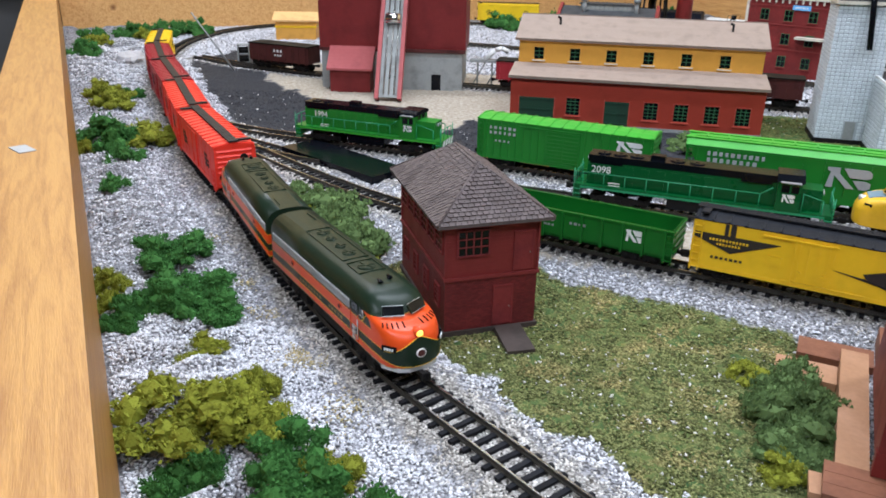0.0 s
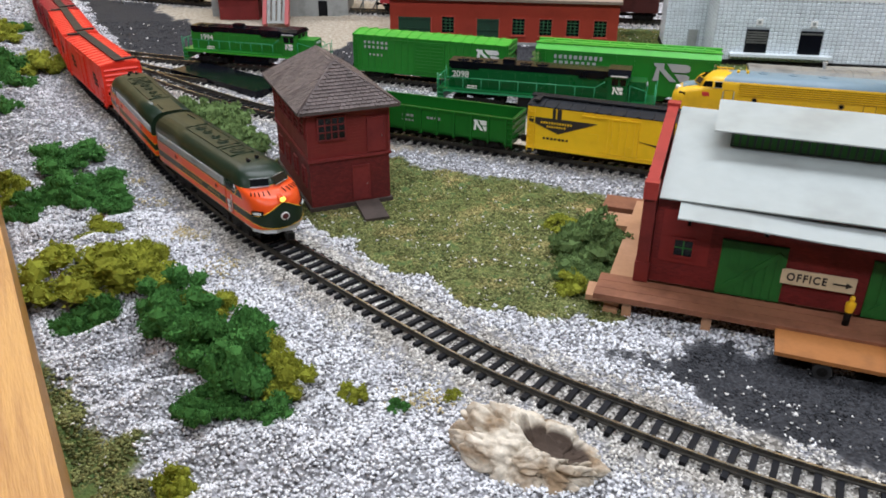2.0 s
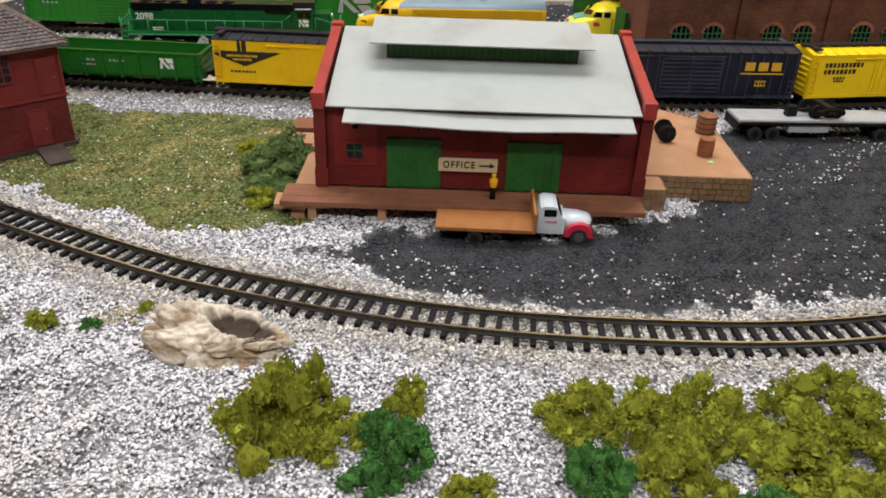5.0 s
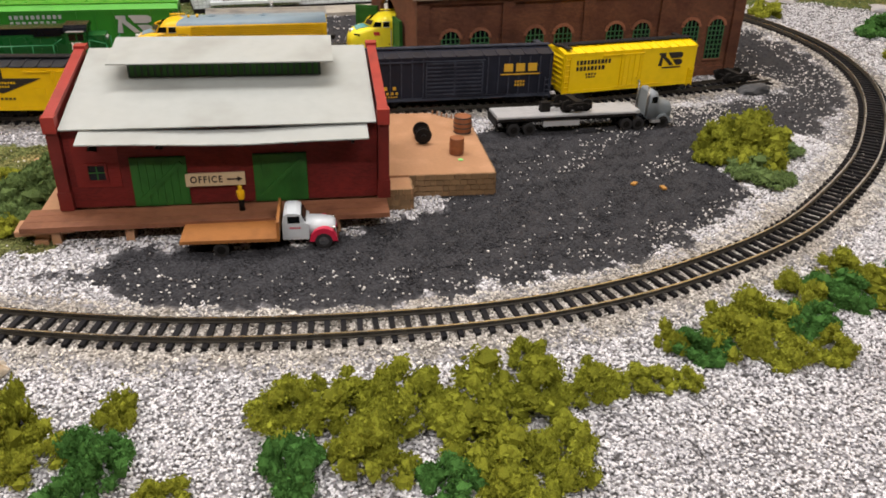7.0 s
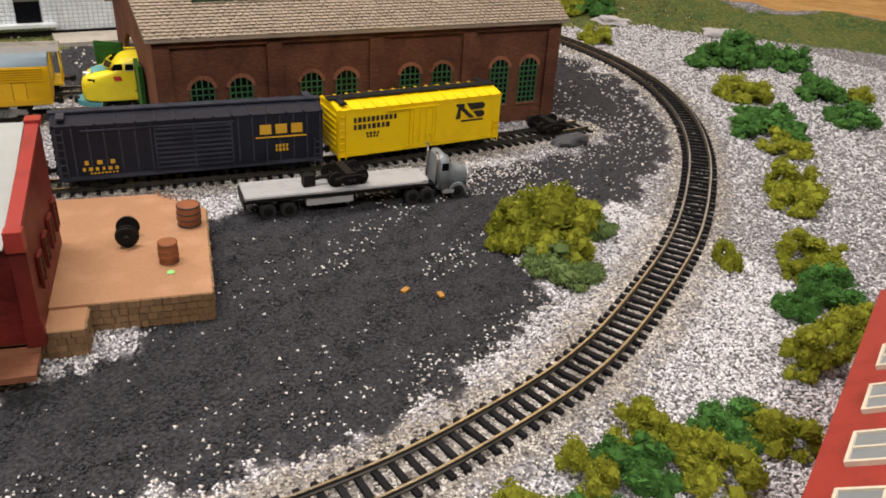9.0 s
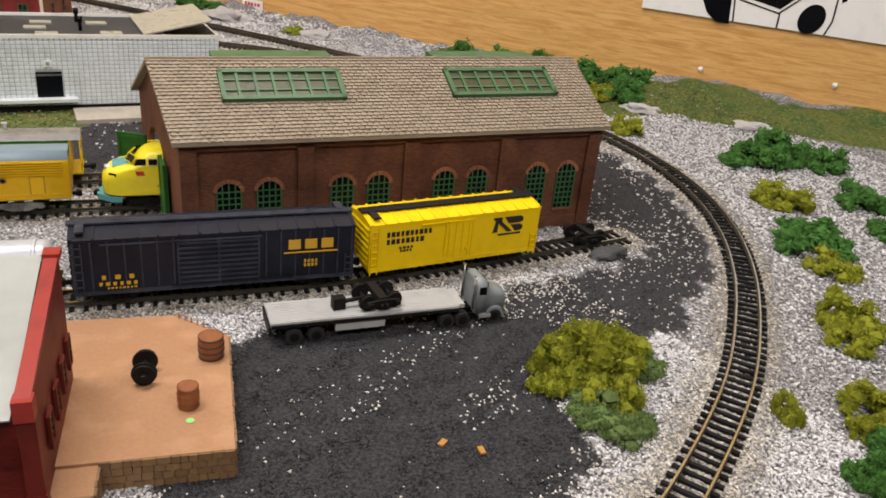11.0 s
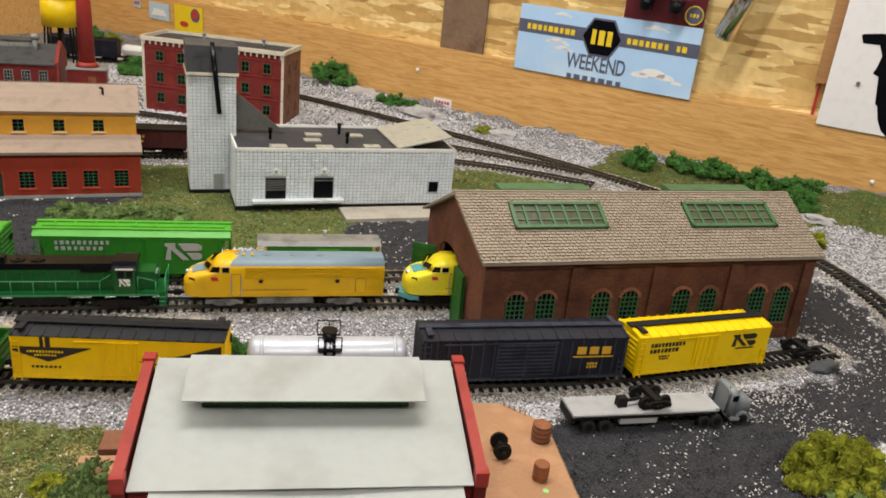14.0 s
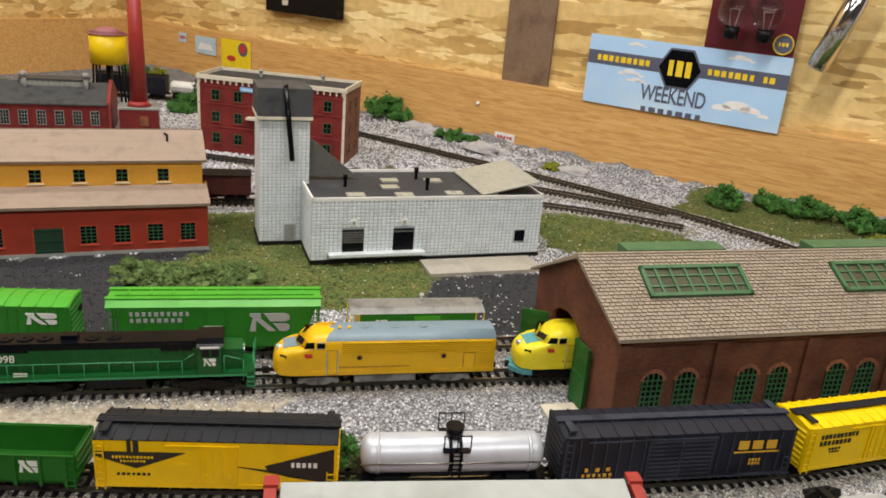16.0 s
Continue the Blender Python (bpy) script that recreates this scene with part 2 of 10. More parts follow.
def clear_glass(name):
    m = bpy.data.materials.new(name)
    m.use_nodes = True
    b = m.node_tree.nodes["Principled BSDF"]
    b.inputs["Transmission Weight"].default_value, b.inputs["Roughness"].default_value, b.inputs["IOR"].default_value = 1.0, 0.03, 1.3
    return m


M["bulb"] = clear_glass("bulb_glass")


def wood(name, base, dark, axis_scale, rough=0.45):
    """Boards: long grain lines along local x, growth bands and a few knots."""
    m = bpy.data.materials.new(name)
    m.use_nodes = True
    nt = m.node_tree
    L = nt.links.new
    b = nt.nodes["Principled BSDF"]
    tc = nt.nodes.new("ShaderNodeTexCoord")
    mp = nt.nodes.new("ShaderNodeMapping")
    mp.inputs["Scale"].default_value = axis_scale
    L(tc.outputs["Object"], mp.inputs[0])
    w = nt.nodes.new("ShaderNodeTexNoise")
    w.inputs["Scale"].default_value, w.inputs["Detail"].default_value, w.inputs["Distortion"].default_value = 6, 5, 1.2
    L(mp.outputs[0], w.inputs["Vector"])
    f = nt.nodes.new("ShaderNodeTexNoise")
    f.inputs["Scale"].default_value, f.inputs["Detail"].default_value = 60, 4
    L(mp.outputs[0], f.inputs["Vector"])
    v = nt.nodes.new("ShaderNodeTexVoronoi")
    v.inputs["Scale"].default_value = 7
    mp2 = nt.nodes.new("ShaderNodeMapping")
    mp2.inputs["Scale"].default_value = (0.7, 1.4, 1.4)
    L(tc.outputs["Object"], mp2.inputs[0])
    L(mp2.outputs[0], v.inputs["Vector"])
    kn = nt.nodes.new("ShaderNodeMapRange")
    kn.inputs["From Min"].default_value, kn.inputs["From Max"].default_value, kn.inputs["To Min"].default_value, kn.inputs["To Max"].default_value = 0.03, 0.09, 1, 0
    L(v.outputs["Distance"], kn.inputs["Value"])
    add = nt.nodes.new("ShaderNodeMath")
    add.operation = "MULTIPLY_ADD"
    L(f.outputs["Fac"], add.inputs[0])
    add.inputs[1].default_value = 0.45
    L(w.outputs["Fac"], add.inputs[2])
    r = nt.nodes.new("ShaderNodeValToRGB")
    r.color_ramp.elements[0].position, r.color_ramp.elements[0].color = 0.5, (*dark, 1)
    r.color_ramp.elements[1].position, r.color_ramp.elements[1].color = 0.85, (*base, 1)
    L(add.outputs[0], r.inputs[0])
    mx = nt.nodes.new("ShaderNodeMix")
    mx.data_type = "RGBA"
    mx.inputs["B"].default_value = (dark[0] * 0.35, dark[1] * 0.25, dark[2] * 0.2, 1)
    L(kn.outputs[0], mx.inputs["Factor"])
    L(r.outputs[0], mx.inputs["A"])
    L(mx.outputs["Result"], b.inputs["Base Color"])
    b.inputs["Roughness"].default_value = rough
    bp = nt.nodes.new("ShaderNodeBump")
    bp.inputs["Strength"].default_value, bp.inputs["Distance"].default_value = 0.15, 0.002
    L(f.outputs["Fac"], bp.inputs["Height"])
    L(bp.outputs[0], b.inputs["Normal"])
    return m


M["pine"] = wood("pine_board", (0.47, 0.245, 0.062), (0.31, 0.140, 0.030), (3, 40, 40))
M["plank"] = wood("plank_board", (0.70, 0.42, 0.16), (0.50, 0.245, 0.072), (2.5, 30, 30), 0.4)


def osb(name):
    """Oriented strand board: overlapping pale and brown flakes."""
    m = bpy.data.materials.new(name)
    m.use_nodes = True
    nt = m.node_tree
    L = nt.links.new
    b = nt.nodes["Principled BSDF"]
    tc = nt.nodes.new("ShaderNodeTexCoord")
    last = None
    for k, (sx, rot, sc) in enumerate(((1.0, 0.5, 34), (1.0, -0.7, 46), (1.0, 1.3, 26), (1.0, 0.1, 38), (1.0, -1.2, 30))):
        mp = nt.nodes.new("ShaderNodeMapping")
        mp.inputs["Rotation"].default_value, mp.inputs["Scale"].default_value = (0, rot, 0), (0.34, 1, 1.9)
        L(tc.outputs["Object"], mp.inputs[0])
        v = nt.nodes.new("ShaderNodeTexVoronoi")
        v.inputs["Scale"].default_value, v.inputs["Randomness"].default_value = sc, 1
        v.distance = "MANHATTAN"
        L(mp.outputs[0], v.inputs["Vector"])
        s = nt.nodes.new("ShaderNodeSeparateColor")
        L(v.outputs["Color"], s.inputs[0])
        r = nt.nodes.new("ShaderNodeValToRGB")
        r.color_ramp.elements[0].color, r.color_ramp.elements[1].color = (0.40, 0.235, 0.075, 1), (0.95, 0.78, 0.42, 1)
        for pos, c in ((0.18, (0.58, 0.37, 0.13, 1)), (0.5, (0.70, 0.49, 0.20, 1)), (0.85, (0.80, 0.60, 0.27, 1))):
            r.color_ramp.elements.new(pos).color = c
        L(s.outputs[0], r.inputs[0])
        if last is None:
            last = r.outputs[0]
        else:
            mx = nt.nodes.new("ShaderNodeMix")
            mx.data_type = "RGBA"
            st = nt.nodes.new("ShaderNodeMath")
            st.operation = "GREATER_THAN"
            st.inputs[1].default_value = 0.5
            L(s.outputs[1], st.inputs[0])
            L(st.outputs[0], mx.inputs["Factor"])
            L(last, mx.inputs["A"])
            L(r.outputs[0], mx.inputs["B"])
            last = mx.outputs["Result"]
    n = nt.nodes.new("ShaderNodeTexNoise")
    n.inputs["Scale"].default_value, n.inputs["Detail"].default_value = 60, 6
    L(tc.outputs["Object"], n.inputs["Vector"])
    mr = nt.nodes.new("ShaderNodeMapRange")
    mr.inputs["To Min"].default_value, mr.inputs["To Max"].default_value = 0.7, 1.25
    L(n.outputs["Fac"], mr.inputs["Value"])
    mu = nt.nodes.new("ShaderNodeMix")
    mu.data_type, mu.blend_type = "RGBA", "MULTIPLY"
    mu.inputs["Factor"].default_value = 1
    L(last, mu.inputs["A"])
    L(mr.outputs[0], mu.inputs["B"])
    L(mu.outputs["Result"], b.inputs["Base Color"])
    b.inputs["Roughness"].default_value = 0.55
    return m


M["osb"] = osb("strand_board")
M["brown_wood"] = wood("brown_batten", (0.40, 0.21, 0.085), (0.32, 0.16, 0.06), (3, 40, 40))
M["room_paint"] = mat("room_paint", (0.11, 0.108, 0.105), 0.7, vary=0.05, scale=4)
M["room_floor"] = mat("room_floor", (0.16, 0.13, 0.11), 0.6, vary=0.2, scale=6)


# ---- mesh helpers ----
def box(bm, x0, x1, y0, y1, z0, z1, slot=0):
    v = [bm.verts.new(p) for p in ((x0, y0, z0), (x1, y0, z0), (x1, y1, z0), (x0, y1, z0), (x0, y0, z1), (x1, y0, z1), (x1, y1, z1), (x0, y1, z1))]
    for f in ((3, 2, 1, 0), (4, 5, 6, 7), (0, 1, 5, 4), (1, 2, 6, 5), (2, 3, 7, 6), (3, 0, 4, 7)):
        bm.faces.new([v[i] for i in f]).material_index = slot
    return v


def cyl(bm, p0, p1, r, seg=12, r1=None, slot=0, smooth=True):
    p0, p1 = Vector(p0), Vector(p1)
    z = (p1 - p0).normalized()
    x = z.orthogonal().normalized()
    y = z.cross(x)
    r1 = r if r1 is None else r1
    rings = []
    for p, q in ((p0, r), (p1, r1)):
        rings.append([bm.verts.new(p + (x * math.cos(a) + y * math.sin(a)) * q) for a in (2 * math.pi * i / seg for i in range(seg))])
    for i in range(seg):
        f = bm.faces.new((rings[0][i], rings[0][(i + 1) % seg], rings[1][(i + 1) % seg], rings[1][i]))
        f.smooth, f.material_index = smooth, slot
    for k, ring in enumerate(rings):
        bm.faces.new(ring if k else ring[::-1]).material_index = slot


def pipe(bm, pts, r, seg=6):
    for a, b in zip(pts, pts[1:]):
        cyl(bm, a, b, r, seg)


def prism(bm, poly, axis, a, b, slot=0):
    """Extrudes a polygon, given in the other two axes, from a to b."""
    def at(p, t):
        return {"x": (t, p[0], p[1]), "y": (p[0], t, p[1]), "z": (p[0], p[1], t)}[axis]
    u, w = [bm.verts.new(at(p, a)) for p in poly], [bm.verts.new(at(p, b)) for p in poly]
    n = len(poly)
    fs = [bm.faces.new(u), bm.faces.new(w[::-1])]
    fs += [bm.faces.new((u[i], w[i], w[(i + 1) % n], u[(i + 1) % n])) for i in range(n)]
    for f in fs:
        f.material_index = slot


def loft(bm, rings, slots=None, closed=True, caps=True, smooth=True):
    vs = [[bm.verts.new(p) for p in ring] for ring in rings]
    n = len(rings[0])
    for k in range(len(vs) - 1):
        for i in range(n if closed else n - 1):
            f = bm.faces.new((vs[k][i], vs[k][(i + 1) % n], vs[k + 1][(i + 1) % n], vs[k + 1][i]))
            f.smooth, f.material_index = smooth, slots[k] if slots else 0
    if caps:
        bm.faces.new(vs[0][::-1]).material_index = slots[0] if slots else 0
        bm.faces.new(vs[-1]).material_index = slots[-1] if slots else 0


def mesh_of(name, bm, mats, bevel=0.0):
    if bevel:
        edges = [e for e in bm.edges if len(e.link_faces) == 2 and e.calc_face_angle(0) > 0.6]
        bmesh.ops.bevel(bm, geom=edges, offset=bevel, segments=1, affect="EDGES", clamp_overlap=True)
    bmesh.ops.recalc_face_normals(bm, faces=bm.faces)
    me = bpy.data.meshes.new(name)
    bm.to_mesh(me)
    bm.free()
    for m in mats if isinstance(mats, (list, tuple)) else [mats]:
        me.materials.append(m)
    return me


def part(name, bm, mats, parent=None, label="", at=None, bevel=0.0):
    me = bm if isinstance(bm, bpy.types.Mesh) else mesh_of(name, bm, mats, bevel)
    ob = new(name, me)
    if parent is not None:
        ob.parent = parent
    if at is not None:
        ob.matrix_local = at if isinstance(at, Matrix) else Matrix.Translation(at)
    if label:
        tagged(ob, label)
    return ob


def boxes(*specs):
    bm = bmesh.new()
    for s in specs:
        box(bm, *s)
    return bm


def thing(name, m, label, category, group="", kind=""):
    ob = new(name)
    ob.empty_display_size = 0.01
    ob.matrix_world = m
    return tagged(ob, label, category, group, kind)


def lettering(name, text, size, material, parent, m, depth=0.0002, spacing=1.0, xscale=1.0, bold=0.0):
    cu = bpy.data.curves.new(name, "FONT")
    cu.body, cu.size, cu.extrude, cu.align_x, cu.align_y, cu.space_character = text, size, depth, "CENTER", "CENTER", spacing
    cu.offset = bold
    tmp = bpy.data.objects.new(name, cu)
    scene.collection.objects.link(tmp)
    bpy.context.view_layer.update()
    me = bpy.data.meshes.new_from_object(tmp.evaluated_get(bpy.context.evaluated_depsgraph_get()))
    bpy.data.objects.remove(tmp)
    bpy.data.curves.remove(cu)
    me.materials.clear()
    me.materials.append(material)
    return part(name, me, None, parent, at=m @ Matrix.Diagonal((xscale, 1, 1, 1)))


def bars(spec):
    """Plain bars for writing: rows of (x, z, width, height) on the plane y = 0, facing -y."""
    bm = bmesh.new()
    for x, z, w, h in spec:
        box(bm, x - w / 2, x + w / 2, -0.0003, 0.0003, z - h / 2, z + h / 2)
    return bm


def word(x, z, w, h, letters, gap=0.3):
    """A row of plain upright bars for a word that is not lettered."""
    step = w / letters
    return [(x - w / 2 + step * (i + 0.5), z, step * (1 - gap) * (0.86 + 0.14 * (i * 5 % 3 - 1)), h) for i in range(letters)]


# ---- plan ----
W0, WD, WN = np.array([1.09, 1.2586]), np.array([0.4305, -0.9026]), np.array([-0.9026, -0.4305])
WALL_TURN = -64.5
U0, U1, V1 = -1.33, 1.55, 1.553


def front_edge(u):
    """Where the front rail's inner face stands, a little askew to the wall."""
    return 1.566 - 0.0415 * u




def plan(u, v):
    """A place on the layout: u along the long wall, v out from it."""
    return W0 + WD * u + WN * v


class Line:
    """A smooth track line through plan points, by its length."""

    def __init__(self, pts, step=0.002):
        p = np.array(pts, float)
        p = np.vstack([2 * p[0] - p[1], p, 2 * p[-1] - p[-2]])
        out = []
        for a, b, c, d in zip(p, p[1:], p[2:], p[3:]):
            for t in np.linspace(0, 1, 40, endpoint=False):
                out.append(0.5 * (2 * b + (c - a) * t + (2 * a - 5 * b + 4 * c - d) * t * t + (3 * b - a - 3 * c + d) * t**3))
        out.append(p[-2])
        out = np.array(out)
        for _ in range(60):
            out[1:-1] = (out[:-2] + 2 * out[1:-1] + out[2:]) / 4
        s = np.r_[0, np.cumsum(np.linalg.norm(np.diff(out, axis=0), axis=1))]
        self.length = s[-1]
        self.s = np.arange(0, s[-1], step)
        self.p = np.stack([np.interp(self.s, s, out[:, k]) for k in (0, 1)], 1)

    def at(self, s):
        p = np.array([np.interp(s, self.s, self.p[:, k]) for k in (0, 1)])
        a, b = (np.array([np.interp(s + e, self.s, self.p[:, k]) for k in (0, 1)]) for e in (-0.006, 0.006))
        return p, math.degrees(math.atan2(*(b - a)[::-1]))

    def near(self, x, y):
        return self.s[np.argmin(((self.p - (x, y)) ** 2).sum(1))]

    def chord(self, s0, s1):
        """The middle and the heading of a car that stands between two lengths."""
        a, b = self.at(s0)[0], self.at(s1)[0]
        return (a + b) / 2, math.degrees(math.atan2(*(b - a)[::-1]))


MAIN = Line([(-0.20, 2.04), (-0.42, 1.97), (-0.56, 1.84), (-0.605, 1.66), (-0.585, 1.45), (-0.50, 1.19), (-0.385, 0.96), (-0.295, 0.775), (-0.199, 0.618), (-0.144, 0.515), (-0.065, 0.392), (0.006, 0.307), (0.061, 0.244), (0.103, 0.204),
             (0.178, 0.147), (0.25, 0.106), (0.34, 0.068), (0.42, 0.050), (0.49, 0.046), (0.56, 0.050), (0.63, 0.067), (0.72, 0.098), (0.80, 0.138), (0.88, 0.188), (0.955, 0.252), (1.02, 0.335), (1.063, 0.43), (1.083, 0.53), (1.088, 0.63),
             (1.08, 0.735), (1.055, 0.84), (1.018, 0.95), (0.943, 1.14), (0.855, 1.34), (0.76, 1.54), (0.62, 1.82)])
YARD_A = Line([(-0.33, 0.905), (-0.24, 0.80), (-0.12, 0.68), (-0.03, 0.615), (0.045, 0.577), (0.15, 0.523), (0.26, 0.468), (0.35, 0.426), (0.43, 0.395), (0.59, 0.337), (0.75, 0.301), (0.845, 0.285)])
YARD_B = Line([(-0.31, 0.875), (-0.21, 0.80), (-0.10, 0.745), (0.0, 0.706), (0.10, 0.672), (0.28, 0.610), (0.38, 0.575), (0.48, 0.540), (0.535, 0.519), (0.60, 0.497), (0.82, 0.430)])
YARD_C = Line([(-0.40, 0.975), (-0.30, 0.905), (-0.213, 0.866), (-0.12, 0.835), (-0.03, 0.80), (0.06, 0.762), (0.16, 0.718), (0.27, 0.676), (0.36, 0.646), (0.46, 0.612), (0.54, 0.585)])
BACK_A = Line([(-0.52, 1.42), (-0.40, 1.335), (-0.2, 1.25), (0.05, 1.19), (0.25, 1.15), (0.45, 1.09), (0.62, 1.06), (0.74, 1.03), (0.83, 0.98), (0.92, 0.90), (1.0, 0.80)])
BACK_B = Line([(-0.25, 1.72), (0.0, 1.65), (0.25, 1.52), (0.45, 1.36), (0.6, 1.22), (0.74, 1.12), (0.83, 1.10), (0.90, 1.04), (0.97, 0.95), (1.03, 0.86)])
BACK_C = Line([(0.62, 1.82), (0.50, 1.905), (0.36, 1.975), (0.10, 2.03), (-0.20, 2.04)])
TRACKS = (MAIN, YARD_A, YARD_B, YARD_C, BACK_A, BACK_B, BACK_C)


def inside(px, py, poly):
    hit = np.zeros(px.shape, bool)
    for (x0, y0), (x1, y1) in zip(poly, poly[1:] + poly[:1]):
        cross = (y0 > py) != (y1 > py)
        with np.errstate(divide="ignore", invalid="ignore"):
            hit ^= cross & (px < (x1 - x0) * (py - y0) / (y1 - y0) + x0)
    return hit


ASPHALT = [
    [(0.150, 0.232), (0.185, 0.178), (0.262, 0.122), (0.34, 0.097), (0.42, 0.081), (0.50, 0.078), (0.585, 0.10), (0.63, 0.165), (0.70, 0.17), (0.76, 0.165), (0.868, 0.206), (0.939, 0.267), (0.996, 0.344), (1.032, 0.427), (1.04, 0.56), (0.95, 0.55),
     (0.86, 0.33), (0.855, 0.262), (0.79, 0.25), (0.70, 0.272), (0.60, 0.297), (0.52, 0.312), (0.46, 0.30), (0.40, 0.19), (0.30, 0.20), (0.20, 0.245)],
    [(0.44, 0.63), (0.58, 0.59), (0.78, 0.60), (0.80, 0.72), (0.54, 0.765)], [(-0.07, 0.84), (0.20, 0.735), (0.28, 0.80), (0.27, 0.90), (0.33, 0.945), (-0.02, 1.0)],
    [(-0.52, 1.38), (-0.46, 1.62), (-0.36, 1.44), (-0.36, 1.25), (-0.23, 1.09), (-0.20, 0.93), (-0.26, 0.86), (-0.33, 0.98)], [(-0.10, 0.90), (0.03, 0.86), (0.05, 0.97), (-0.04, 0.93)]]
GRASS = [
    [(-0.065, 0.445), (-0.075, 0.50), (-0.05, 0.56), (0.02, 0.535), (0.06, 0.505), (0.15, 0.458), (0.225, 0.42), (0.205, 0.38), (0.175, 0.30), (0.15, 0.268), (0.10, 0.272), (0.06, 0.300), (0.012, 0.362), (-0.03, 0.40)],
    [(0.30, 0.94), (0.25, 0.86), (0.30, 0.755), (0.55, 0.69), (0.56, 0.78), (0.46, 0.84), (0.46, 1.06), (0.34, 1.07)], [(1.075, 0.90), (1.125, 0.735), (1.135, 0.60), (1.16, 0.56), (1.40, 0.50), (1.20, 0.96)], [(-0.130, 0.222), (-0.104, 0.196), (-0.080, 0.170), (-0.062, 0.140), (-0.046, 0.112), (-0.03, 0.080), (-0.06, 0.05), (-0.18, 0.16)], [(0.76, 0.78), (0.98, 0.72), (0.97, 0.86), (0.86, 0.93), (0.76, 0.99)], [(0.42, 0.875), (0.63, 0.825), (0.61, 0.765), (0.50, 0.760)], [(0.56, 1.15), (0.72, 1.08), (0.80, 1.12), (0.73, 1.25)]]
GRASS.append([tuple(plan(u, v)) for u, v in ((0.50, 0.02), (1.45, 0.02), (1.45, 0.14), (1.05, 0.135), (0.90, 0.15), (0.72, 0.16), (0.58, 0.12))])
SAND = [[(-0.42, 1.22), (-0.22, 1.06), (-0.08, 0.93), (0.02, 0.90), (0.06, 1.04), (0.03, 1.32), (-0.40, 1.44)], [(0.0, 0.56), (0.20, 0.50), (0.30, 0.585), (0.05, 0.69)]]


def noise2(x, y, f, seed):
    """Smooth plan noise from a sum of sines with fixed random waves."""
    rng = np.random.RandomState(seed)
    out = np.zeros_like(x)
    for _ in range(9):
        a, k, ph = rng.uniform(0, 6.283), f * rng.uniform(0.5, 2.2), rng.uniform(0, 6.283)
        out += np.sin((x * np.cos(a) + y * np.sin(a)) * k * 6.283 + ph)
    return out / 3.0


def track_gap(x, y, lines=TRACKS):
    best = np.full(x.shape, 9.0)
    for line in lines:
        p = line.p[::6]
        for k in range(0, len(x), 20000):
            sl = slice(k, k + 20000)
            d = np.sqrt(((x[sl, None] - p[None, :, 0]) ** 2 + (y[sl, None] - p[None, :, 1]) ** 2).min(1))
            best[sl] = np.minimum(best[sl], d)
    return best


def zones(x, y):
    jx, jy = x + 0.006 * noise2(x, y, 14, 3) + 0.003 * noise2(x, y, 60, 5), y + 0.006 * noise2(x, y, 14, 4) + 0.003 * noise2(x, y, 60, 6)
    pick = lambda polys: np.any([inside(jx, jy, p) for p in polys], axis=0)  # noqa: E731
    gap = track_gap(x, y) + 0.003 * noise2(x, y, 40, 9)
    asph, grass, sand = pick(ASPHALT), pick(GRASS), pick(SAND)
    bal = gap < 0.021
    return asph & ~bal, grass & ~bal & ~asph, sand & ~asph & ~bal, bal, gap


def terrain(x, y):
    u, v = (x - W0[0]) * WD[0] + (y - W0[1]) * WD[1], (x - W0[0]) * WN[0] + (y - W0[1]) * WN[1]
    edge = np.clip((v - 1.36) / 0.12, 0, 1) * np.clip((0.95 - u) / 0.3, 0, 1)
    back = np.clip((0.10 - v) / 0.08, 0, 1) * np.clip((0.9 - u) / 0.5, 0, 1)
    edge = edge * np.clip((track_gap(x, y, (MAIN,)) - 0.03) / 0.05, 0, 1)
    bank = np.clip((0.17 - v) / 0.13, 0, 1) * np.clip((u - 0.50) / 0.25, 0, 1) * np.clip((1.5 - u) / 0.2, 0, 1)
    return bank * (0.026 + 0.005 * noise2(x, y, 9, 13)) + edge * (0.006 + 0.004 * noise2(x, y, 22, 11)) + back * (0.012 + 0.005 * noise2(x, y, 14, 12))


